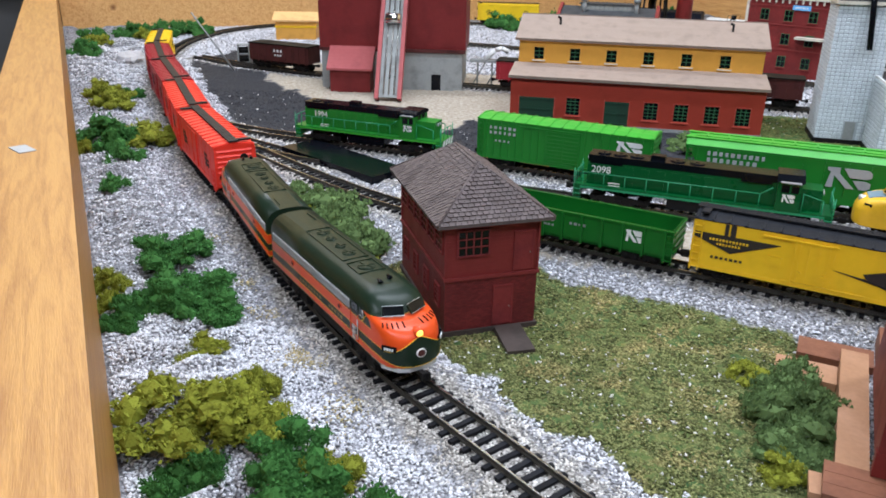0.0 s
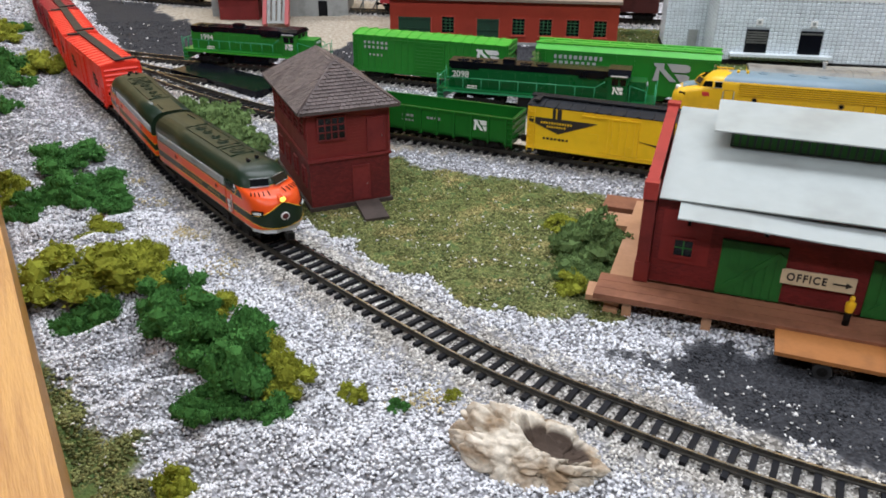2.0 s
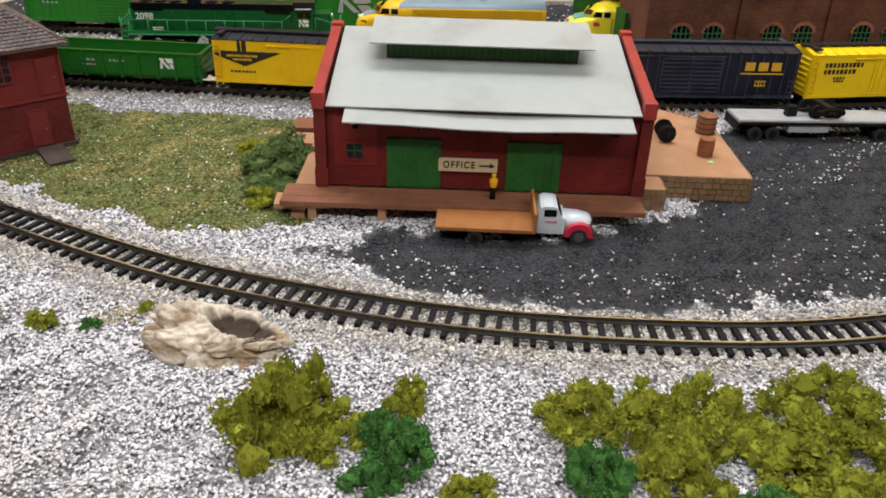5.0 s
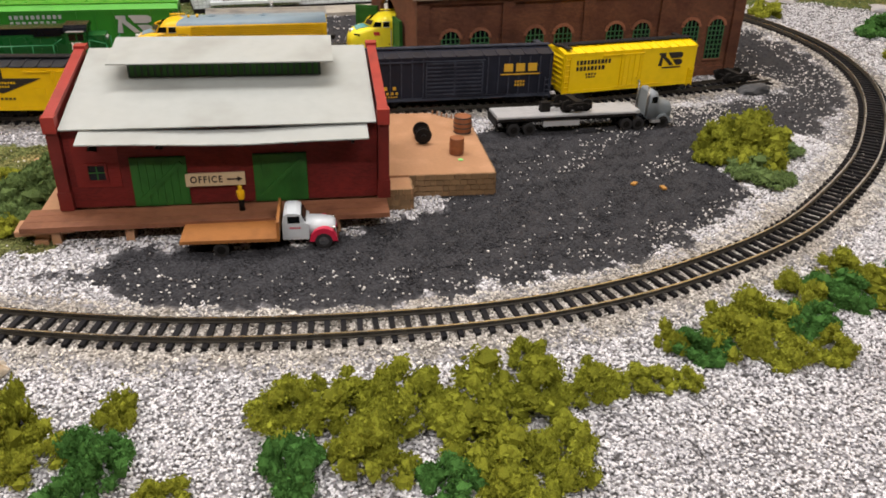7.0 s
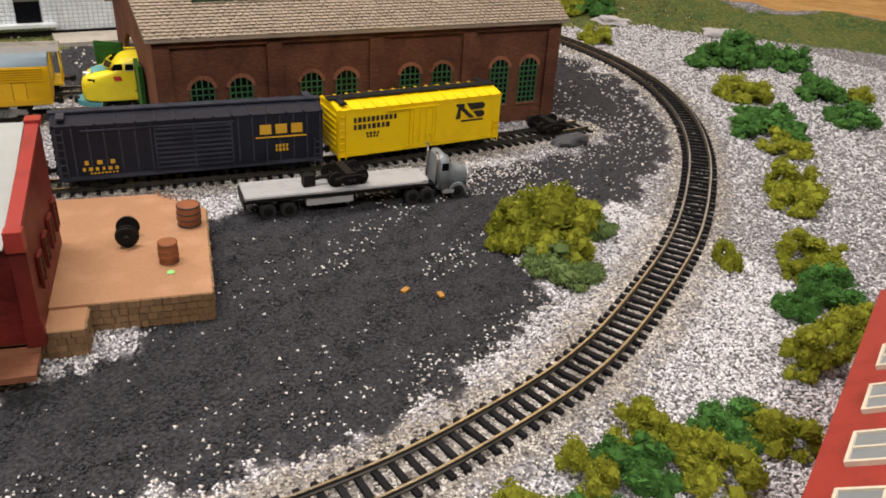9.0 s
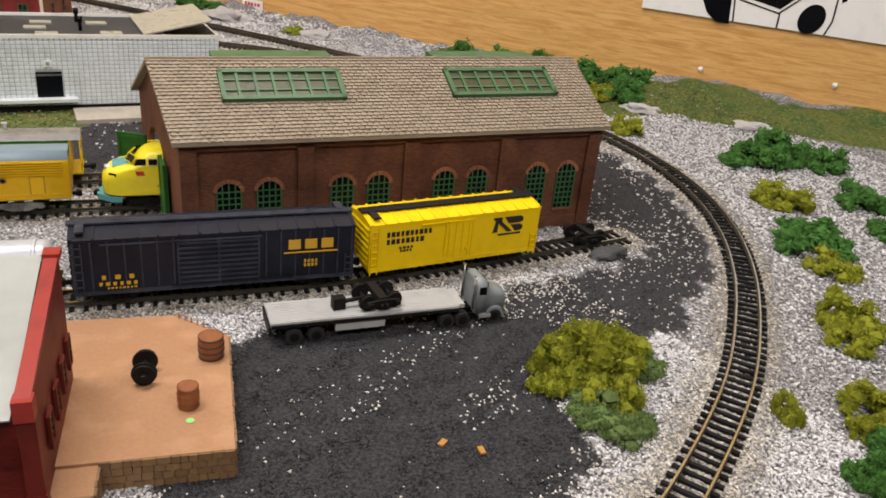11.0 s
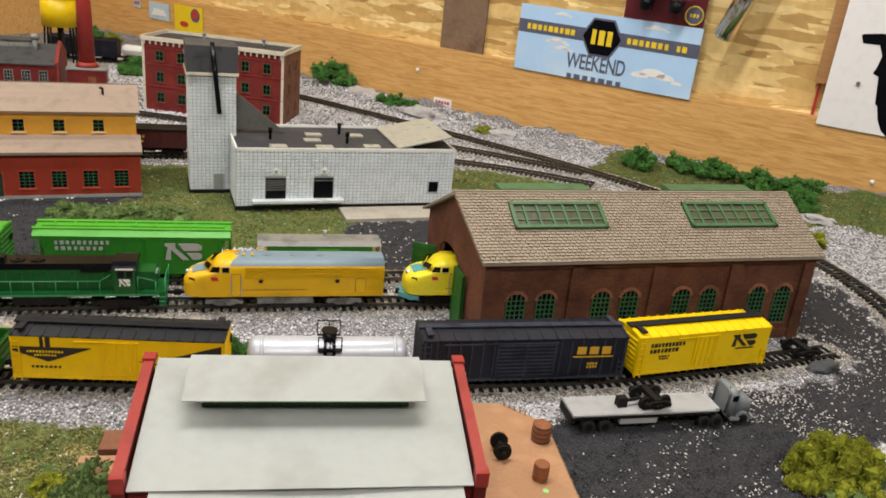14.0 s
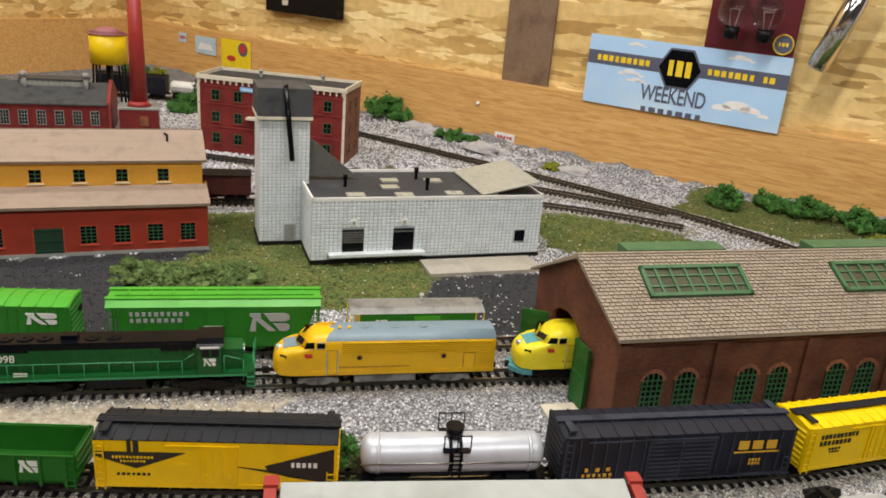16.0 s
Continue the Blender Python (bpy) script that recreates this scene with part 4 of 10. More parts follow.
def herald(s, y, x, z, w, h, root, material):
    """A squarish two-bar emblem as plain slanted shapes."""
    bm = bmesh.new()
    for poly in (((-0.5, -0.5), (-0.34, -0.5), (-0.34, 0.12), (-0.02, -0.5), (0.16, -0.5), (-0.22, 0.22), (-0.22, 0.5), (-0.5, 0.5), (-0.5, 0.36), (-0.42, 0.28)), ((-0.14, 0.5), (0.40, 0.5), (0.5, 0.38), (0.5, 0.14), (0.40, 0.05), (0.02, 0.05)), ((0.09, -0.06), (0.40, -0.06), (0.5, -0.16), (0.5, -0.40), (0.40, -0.5), (0.26, -0.5))):
        prism(bm, [(x + w * px, z + h * pz) for px, pz in poly], "y", -0.0003, 0.0003)
    part("emblem", bm, material, root, at=pose(0, s * y, 0, 0, 0, 0 if s < 0 else 180))


# the train on the main line
GAP = 0.010
LOCO_L, RED_L = 0.166, 0.155


def cab_unit(root, L, rows, slots, mats, nose=0.036, windows=True, W=0.0172):
    """A streamlined diesel: level outlines, narrowing to the rounded nose, lofted from sill to roof. rows: z, half width, x of the front."""
    bm = bmesh.new()
    rings = []
    rear = -L / 2
    for z, w, front, rnd in rows:
        ring = [(rear, -w, z), (rear + L * 0.3, -w, z), (front - rnd * 1.9, -w, z)]
        for k in range(1, 12):
            t = math.pi * (k / 12 - 0.5)
            cx, sy = max(0, math.cos(t)) ** 0.62, math.copysign(abs(math.sin(t)) ** 0.72, t)
            ring.append((front - rnd * 1.9 + rnd * 1.9 * cx, w * sy, z))
        ring += [(front - rnd * 1.9, w, z), (rear + L * 0.3, w, z), (rear, w, z)]
        rings.append(ring)
    loft(bm, rings, slots)
    body = part("body", bm, mats, root)
    for p in body.data.polygons:
        p.use_smooth = bool(abs(p.normal.z) < 0.98 and p.center.x > rear + 0.001)
    return body


def f_rows(L, W):
    """Half sections of an F-type cab unit: sill, stripe lines, belt, eaves, rounded roof."""
    f = L / 2
    rows = [(0.0078, W - 0.0006, f - 0.0030, 0.011), (0.0085, W, f - 0.0008, 0.011), (0.0088, W + 0.0001, f - 0.0005, 0.011), (0.0096, W + 0.0001, f - 0.0004, 0.011), (0.0140, W, f, 0.011), (0.0147, W + 0.0001, f, 0.011), (0.0213, W, f - 0.0004, 0.011),
            (0.0220, W + 0.0001, f - 0.0005, 0.011), (0.0265, W, f - 0.0020, 0.0108), (0.0300, W, f - 0.0050, 0.0105), (0.0328, W, f - 0.0105, 0.010), (0.0342, W, f - 0.0180, 0.009), (0.0350, W, f - 0.0235, 0.008),
            (0.0390, W, f - 0.0262, 0.0075), (0.0425, W - 0.0008, f - 0.0288, 0.007), (0.0450, W - 0.0025, f - 0.0315, 0.006), (0.0470, W - 0.0055, f - 0.0350, 0.005), (0.0482, W - 0.0095, f - 0.0400, 0.004), (0.0488, W - 0.0140, f - 0.0460, 0.002)]
    return rows


def fan(bm, x, z, r=0.0052):
    cyl(bm, (x, 0, z), (x, 0, z + 0.0009), r, 20)
    cyl(bm, (x, 0, z + 0.0009), (x, 0, z + 0.0011), r * 0.8, 20)
    cyl(bm, (x, 0, z + 0.0009), (x, 0, z + 0.0016), r * 0.25, 10)


def cab_details(root, L, W, frame_mat, roof_mat, belt=True):
    f = L / 2
    for s in (-1, 1):
        bm = bmesh.new()
        prism(bm, [(f - 0.0245, 0.0362), (f - 0.0268, 0.0418), (f - 0.0330, 0.0418), (f - 0.0330, 0.0362)], "y", *sorted((s * (W - 0.0008), s * (W + 0.0004))))
        box(bm, f - 0.0415, f - 0.0352, *sorted((s * (W - 0.0008), s * (W + 0.0004))), 0.0362, 0.0415)
        part("side_window", bm, M["glass"], root)
        bm = bmesh.new()
        box(bm, f - 0.0420, f - 0.0342, *sorted((s * W, s * (W + 0.0006))), 0.0356, 0.0361)
        box(bm, f - 0.0420, f - 0.0342, *sorted((s * W, s * (W + 0.0006))), 0.0416, 0.0421)
        part("window_trim", bm, M["silver"], root)
        m = Matrix.Translation((f - 0.0225, s * 0.0066, 0.0393)) @ Euler((0, radians(-33), radians(s * 24))).to_matrix().to_4x4()
        part("windshield", boxes((-0.0006, 0.0006, -0.0054, 0.0054, -0.0030, 0.0030)), M["glass"], root, at=m, bevel=0.0004)
        bm = boxes((-0.0004, 0.0004, -0.0060, 0.0060, 0.0030, 0.0036), (-0.0004, 0.0004, -0.0060, 0.0060, -0.0036, -0.0030))
        box(bm, -0.0004, 0.0004, -0.0060, -0.0054, -0.0036, 0.0036)
        box(bm, -0.0004, 0.0004, 0.0054, 0.0060, -0.0036, 0.0036)
        part("windshield_frame", bm, frame_mat, root, at=m)
        part("cab_door", boxes((f - 0.0515, f - 0.0440, *sorted((s * W, s * (W + 0.0004))), 0.0095, 0.0335)), roof_mat if belt else frame_mat, root)
        bm = boxes((f - 0.0435, f - 0.0428, *sorted((s * W, s * (W + 0.0012))), 0.0100, 0.0330), (f - 0.0527, f - 0.0520, *sorted((s * W, s * (W + 0.0012))), 0.0100, 0.0330))
        part("grab_rail", bm, M["silver"], root)
    bm = bmesh.new()
    for x in (f - 0.062, f - 0.054):
        cyl(bm, (x, 0.004, 0.0480), (x, 0.004, 0.0512), 0.0013, 8)
    part("roof_horn", bm, roof_mat, root)


def trucks_f(root, L, mat_frame=None):
    for e in (-1, 1):
        bogie(root, e * (L / 2 - 0.037), 2, 0.029, mat_frame, 0.0125)
        coupler(root, e * (L / 2 - 0.003), e)
    part("fuel_tank", boxes((-0.026, 0.026, -0.0135, 0.0135, 0.0030, 0.0110)), mat_frame or M["dark"], root, bevel=0.001)


def nose_ring(rows, z):
    """Half width, front and roundness of the body at a height."""
    for a, b in zip(rows, rows[1:]):
        if a[0] <= z <= b[0]:
            t = (z - a[0]) / (b[0] - a[0])
            return [a[k] + (b[k] - a[k]) * t for k in (1, 2, 3)]
    return rows[-1][1:]


def nose_point(rows, z, t, out=0.0):
    w, front, rnd = nose_ring(rows, z)
    cx, sy = max(0, math.cos(t)) ** 0.62, math.copysign(abs(math.sin(t)) ** 0.72, t)
    r = rnd * 1.9 + out
    return (front - rnd * 1.9 + r * cx, (w + out) * sy, z)


def gn_unit(line, s0, s1, flip, label):
    L, W = LOCO_L, 0.0172
    c, a = line.chord(s0, s1)
    root = thing("diesel_locomotive", pose(c[0], c[1], RAIL_Z, 0, 0, a + (180 if flip else 0)), label, "locomotive", "streamlined orange locomotives")
    f = L / 2
    Y, G, O = M["gn_yellow"], M["gn_green"], M["gn_orange"]
    rows = [(0.0072, W - 0.0006, f - 0.0022, 0.011), (0.0088, W, f - 0.0008, 0.011), (0.0092, W + 0.0001, f - 0.0005, 0.011), (0.0132, W + 0.0001, f - 0.0001, 0.011), (0.0136, W, f, 0.011), (0.0192, W, f - 0.0002, 0.011), (0.0196, W, f - 0.0003, 0.011),
            (0.0240, W, f - 0.0008, 0.0108), (0.0268, W, f - 0.0014, 0.0107), (0.0272, W, f - 0.0016, 0.0106), (0.0300, W, f - 0.0030, 0.0104), (0.0325, W, f - 0.0058, 0.0098), (0.0341, W, f - 0.0105, 0.009), (0.0352, W - 0.0001, f - 0.0170, 0.008),
            (0.0385, W - 0.0005, f - 0.0198, 0.0075), (0.0415, W - 0.0016, f - 0.0224, 0.007), (0.0440, W - 0.0036, f - 0.0255, 0.006), (0.0458, W - 0.0064, f - 0.0295, 0.005), (0.0468, W - 0.0095, f - 0.0345, 0.004), (0.0473, W - 0.0135, f - 0.0410, 0.002)]
    body = cab_unit(root, L, rows, [3, 1, 0, 1, 2, 1, 0, 0, 1, 2, 2, 2, 2, 2, 2, 2, 2, 2, 2], [O, Y, G, M["silver"]])
    for p in body.data.polygons:
        x, z = p.center.x, p.center.z
        if x > f - 0.0265 and 0.0266 < z < 0.0347:
            p.material_index = 0
        elif z < 0.0088 and x < f - 0.020:
            p.material_index = 2
    # yellow line where the orange nose meets the dark cab
    for s in (-1, 1):
        bm = bmesh.new()
        pipe(bm, [(f - 0.0330, s * (W + 0.0001), 0.0270), (f - 0.0305, s * (W + 0.0001), 0.0290), (f - 0.0285, s * (W + 0.0001), 0.0325), (f - 0.0235, s * (W - 0.0010), 0.0350), (f - 0.0185, s * (W - 0.0075), 0.0353), (f - 0.0165, 0, 0.0352)], 0.00028)
        part("pinstripe", bm, Y, root)
        # cab side windows, with a slanted silver quarter light
        part("side_window", boxes((f - 0.0440, f - 0.0372, *sorted((s * (W - 0.0008), s * (W + 0.0003))), 0.0305, 0.0358)), M["glass"], root)
        bm = bmesh.new()
        prism(bm, [(f - 0.0322, 0.0305), (f - 0.0300, 0.0308), (f - 0.0312, 0.0352), (f - 0.0345, 0.0358), (f - 0.0345, 0.0305)], "y", *sorted((s * (W - 0.0008), s * (W + 0.0003))))
        part("quarter_light", bm, M["glass"], root)
        bm = bmesh.new()
        pipe(bm, [(f - 0.0345, s * (W + 0.0003), 0.0305), (f - 0.0322, s * (W + 0.0003), 0.0303), (f - 0.0300, s * (W + 0.0003), 0.0306), (f - 0.0312, s * (W + 0.0003), 0.0353)], 0.0003, 5)
        part("quarter_frame", bm, M["silver"], root)
        # windshield half
        m = Matrix.Translation((f - 0.0172, s * 0.0068, 0.0386)) @ Euler((0, radians(-42), radians(s * 22))).to_matrix().to_4x4()
        part("windshield", boxes((-0.0008, 0.0006, -0.0056, 0.0056, -0.0028, 0.0028)), M["glass"], root, at=m, bevel=0.0005)
        for k, spec in enumerate(((-0.0003, 0.0008, -0.0059, 0.0059, 0.0028, 0.00305), (-0.0003, 0.0008, -0.0059, 0.0059, -0.00305, -0.0028), (-0.0003, 0.0008, -0.0059, -0.0056, -0.00305, 0.00305), (-0.0003, 0.0008, 0.0056, 0.0059, -0.00305, 0.00305))):
            part("windshield_frame", boxes(spec), M["silver"] if k < 2 else G, root, at=m)
        g = part("side_grille", boxes((-f + 0.004, f - 0.0470, *sorted((s * (W - 0.0004), s * (W + 0.0002))), 0.0290, 0.0350)), M["conc"], root, "ribbed stainless side grille")
        for k in range(5):
            z = 0.0292 + 0.00122 * k
            part("grille_rib", boxes((-f + 0.004, f - 0.0470, *sorted((s * (W - 0.0004), s * (W + 0.0007))), z, z + 0.00055)), M["silver"], g)
        for x in (f - 0.0600, f - 0.1290):
            bm = bmesh.new()
            cyl(bm, (x, s * (W - 0.0002), 0.0238), (x, s * (W + 0.0005), 0.0238), 0.0020, 16)
            o = part("porthole", bm, O, root)
            bm = bmesh.new()
            cyl(bm, (x, s * (W + 0.0003), 0.0238), (x, s * (W + 0.0007), 0.0238), 0.0015, 16)
            part("porthole_glass", bm, M["maroon"], o)
        marks(root, "lettering", word(0.0145, 0.0, 0.020, 0.0019, 5, 0.45) + word(-0.0215, 0.0, 0.034, 0.0019, 8, 0.45), W - 0.00005, s, M["dull_gold"], 0.0164, -0.002 * s)
        for x in (f - 0.0372, f - 0.0462):
            part("door_edge", boxes((x - 0.0002, x + 0.0002, *sorted((s * W, s * (W + 0.0004))), 0.0095, 0.0285)), O, root)
        bm = bmesh.new()
        pipe(bm, [(f - 0.0365, s * (W + 0.0008), 0.012), (f - 0.0365, s * (W + 0.0008), 0.026)], 0.0003, 5)
        part("grab_rail", bm, M["silver"], root)
        for z in (0.0100, 0.0135, 0.0172):
            part("door_step", boxes((f - 0.0435, f - 0.0400, *sorted((s * W, s * (W + 0.0007))), z, z + 0.0024)), M["silver"], root)
        nb = nose_point(rows, 0.0216, s * 0.95, 0.0002)
        part("number_board", boxes((-0.0006, 0.0006, -0.0040, 0.0040, -0.0016, 0.0016)), M["black"], root, at=pose(nb[0], nb[1], nb[2], 0, 0, s * 52), bevel=0.0003)
        part("number_mark", bars(word(0, 0, 0.0055, 0.0014, 4)), M["white"], root, at=pose(nb[0] + 0.0005, nb[1] + s * 0.0006, nb[2], 0, 0, s * 52 + 90))
    # dark shield on the nose, edged with yellow
    bm = bmesh.new()
    ts = [radians(-72 + 144 * k / 24) for k in range(25)]
    lo, hi = [], []
    for t in ts:
        q = max(0, 1 - abs(t) / radians(62))
        lo.append(nose_point(rows, 0.0134 - 0.0046 * q ** 0.8, t, 0.0004))
        hi.append(nose_point(rows, 0.0194 + 0.0086 * q ** 1.8, t, 0.0004))
    grid = []
    for u in (0, 0.2, 0.4, 0.6, 0.8, 1):
        grid.append([bm.verts.new(nose_point(rows, p[2] + (r[2] - p[2]) * u, t, 0.0005)) for p, r, t in zip(lo, hi, ts)])
    for k in range(24):
        for j in range(5):
            bm.faces.new((grid[j][k], grid[j][k + 1], grid[j + 1][k + 1], grid[j + 1][k])).smooth = True
    part("nose_shield", bm, G, root)
    for line_ in (lo, hi):
        bm = bmesh.new()
        pipe(bm, line_, 0.00026, 5)
        part("pinstripe", bm, Y, root)
    bm = bmesh.new()
    cyl(bm, (f - 0.008, 0, 0.0302), (f - 0.0010, 0, 0.0302), 0.0025, 18)
    h = part("headlight_housing", bm, O, root)
    bm = bmesh.new()
    cyl(bm, (f - 0.0012, 0, 0.0302), (f - 0.0002, 0, 0.0302), 0.0021, 18, 0.0014)
    part("headlight", bm, M["lamp_on"], h, "lit amber headlight")
    bm = bmesh.new()
    cyl(bm, (f - 0.001, 0, 0.0180), (f + 0.0009, 0, 0.0180), 0.0028, 20)
    e = part("nose_emblem", bm, M["white"], root)
    bm = bmesh.new()
    cyl(bm, (f, 0, 0.0180), (f + 0.0011, 0, 0.0180), 0.0022, 20)
    part("emblem_disc", bm, M["maroon"], e)
    for k in range(-5, 6):
        if k:
            a, b = nose_point(rows, 0.0327, k * 0.2, 0.0001), nose_point(rows, 0.0342, k * 0.17, 0.0001)
            bm = bmesh.new()
            pipe(bm, [a, b], 0.00045, 6)
            part("louvre", bm, M["black"], root)
    bm = bmesh.new()
    prism(bm, [(f - 0.0120, -0.0165), (f - 0.0035, -0.0115), (f - 0.0005, -0.006), (f - 0.0005, 0.006), (f - 0.0035, 0.0115), (f - 0.0120, 0.0165), (f - 0.014, 0.0160), (f - 0.014, -0.0160)], "z", 0.0058, 0.0084)
    part("pilot", bm, M["silver"], root, bevel=0.0004)
    for x, y in ((f - 0.0400, 0.0035), (f - 0.0375, -0.0035)):
        bm = bmesh.new()
        cyl(bm, (x, y, 0.0462), (x, y, 0.0486), 0.0013, 8)
        cyl(bm, (x - 0.002, y, 0.0486), (x + 0.0025, y, 0.0486), 0.0008, 8)
        part("roof_horn", bm, M["black"], root)
    for x, r in ((f - 0.0605, 0.0052), (f - 0.0830, 0.0042), (f - 0.0945, 0.0034), (f - 0.1080, 0.0034), (f - 0.1195, 0.0042)):
        bm = bmesh.new()
        fan(bm, x, 0.0470, r)
        part("roof_fan", bm, G, root)
        for k in range(3):
            part("fan_bar", boxes((-r * 0.95, r * 0.95, -0.0003, 0.0003, 0, 0.0004)), G, root, at=pose(x, 0, 0.0481, 0, 0, 60 * k + 20))
    for x0, x1 in ((f - 0.0690, f - 0.0530), (f - 0.1270, f - 0.0740)):
        for y in (-0.0078, 0.0078):
            part("roof_seam", boxes((x0, x1, y - 0.00035, y + 0.00035, 0.0462, 0.0474)), G, root)
        for x in (x0, x1):
            part("roof_seam", boxes((x - 0.00035, x + 0.00035, -0.0078, 0.0078, 0.0462, 0.0478)), G, root)
    part("roof_seam", boxes((-f + 0.008, -f + 0.022, 0.0052, 0.0058, 0.0468, 0.0480)), G, root)
    d = part("end_door", boxes((-f - 0.0012, -f, -0.0055, 0.0055, 0.008, 0.040)), G, root)
    for y in (-0.0062, 0.0062):
        part("diaphragm", boxes((-f - 0.0022, -f - 0.001, y - 0.0008, y + 0.0008, 0.007, 0.042)), G, d)
    part("end_window", boxes((-f - 0.0016, -f - 0.001, -0.002, 0.002, 0.029, 0.034)), M["glass"], d)
    # the shell sits on its underframe above the trucks
    for ch in root.children:
        ch.matrix_basis = Matrix.Translation((0, 0, 0.0058)) @ Matrix.Diagonal((1, 1, 0.86, 1)) @ ch.matrix_basis
    part("underframe", boxes((-f + 0.004, f - 0.012, -0.0150, 0.0150, 0.0090, 0.0126)), M["dark"], root)
    trucks_f(root, L)
    return root


def nh_car(line, s0, s1, material, label, flip=0):
    c, a = line.chord(s0, s1)
    root = thing("boxcar", pose(c[0], c[1], RAIL_Z, 0, 0, a), label, "boxcar", "train of boxcars")
    boxcar(root, s1 - s0, material, None, M["walk_black"], H=0.0355, door=(-0.009, 0.009), axle_in=0.022, ladder_side=1)
    for s in (-1, 1):
        for x in (-0.046, 0.046):
            spec = []
            for r, (dx, w) in enumerate(((-0.002, 0.010), (0.0, 0.016), (0.001, 0.014))):
                spec += [(q[0] + dx, q[1], q[2], q[3] * (1 + 0.5 * ((i * 7 + r) % 3 == 0))) for i, q in enumerate(word(0, 0.005 - r * 0.0042, w, 0.0026, 5))]
            marks(root, "side_lettering", spec, 0.0177, s, M["text_black"], 0.0265, x)
    return root


sb = MAIN.near(-0.030, 0.3500) - 0.170
gn_unit(MAIN, sb + 0.004, sb + 0.004 + LOCO_L, False, "orange and dark green streamlined diesel locomotive with yellow pinstripes")
gn_unit(MAIN, sb - 0.004 - LOCO_L, sb - 0.004, True, "orange and dark green streamlined diesel locomotive facing the red boxcar")
s = sb - 0.004 - LOCO_L - GAP
for material, label in ((M["red_car"], "bright red boxcar with black roofwalk on the main track"), (M["red_car"], "bright red boxcar with black roofwalk and dark lettering"), (M["crimson_car"], "crimson boxcar in the train on the main track"),
                        (M["crimson_car"], "dull crimson boxcar near the end of the train"), (M["car_yellow"], "yellow boxcar at the tail of the train")):
    nh_car(MAIN, s - RED_L, s, material, label)
    s -= RED_L + GAP


# yard track A: gondola, yellow and black boxcar, tank car, dark blue boxcar, yellow boxcar
def gondola():
    s1 = YARD_A.near(0.140, 0.528)
    root = car_root("gondola_car", YARD_A, s1 - 0.165, s1, "empty dark green gondola car on the yard siding", "gondola", "yard cars")
    L, W, z0, H = 0.165, 0.0165, 0.0085, 0.0215
    h, t = L / 2, 0.0009
    bit("floor", (-h, h, -W, W, z0, z0 + 0.002), M["gond_green"], root)
    for s in (-1, 1):
        bit("side_wall", (-h, h, *sorted((s * W, s * (W - t))), z0, z0 + H), M["gond_green"], root)
        bit("end_wall", (*sorted((s * h, s * (h - t))), -W, W, z0, z0 + H), M["gond_green"], root)
        bit("top_chord", (-h, h, *sorted((s * (W - 0.0014), s * (W + 0.0012))), z0 + H - 0.0015, z0 + H), M["gond_green"], root)
        bit("end_chord", (*sorted((s * (h - 0.0014), s * (h + 0.0010))), -W, W, z0 + H - 0.0015, z0 + H), M["gond_green"], root)
    for s in (-1, 1):
        for k in range(11):
            x = -h + 0.006 + (L - 0.012) * k / 10
            bm = boxes((x - 0.0009, x + 0.0009, *sorted((s * W, s * (W + 0.0016))), z0 - 0.001, z0 + H - 0.001))
            part("side_post", bm, M["gond_green"], root)
        for e in (-1, 1):
            part("ladder", ladder(e * (h - 0.003), s * (W + 0.0004), s * (W + 0.0014), z0 - 0.003, z0 + H - 0.002, 5), M["gond_green"], root)
        herald(s, W + 0.0004, 0.055, z0 + 0.0125, 0.013, 0.0085, root, M["white"])
        marks(root, "side_lettering", word(0.012, 0.003, 0.014, 0.0018, 4) + word(-0.012, 0.003, 0.012, 0.0018, 3) + word(-0.012, -0.001, 0.012, 0.0014, 4), W + 0.0004, s, M["conc"], z0 + 0.010, 0.0)
    for e in (-1, 1):
        for k in range(3):
            bit("end_rib", (*sorted((e * h, e * (h + 0.0010))), -W + 0.001, W - 0.001, z0 + 0.004 + k * 0.006, z0 + 0.0055 + k * 0.006), M["gond_green"], root)
    under(root, h, z0, 0.024)


gondola()


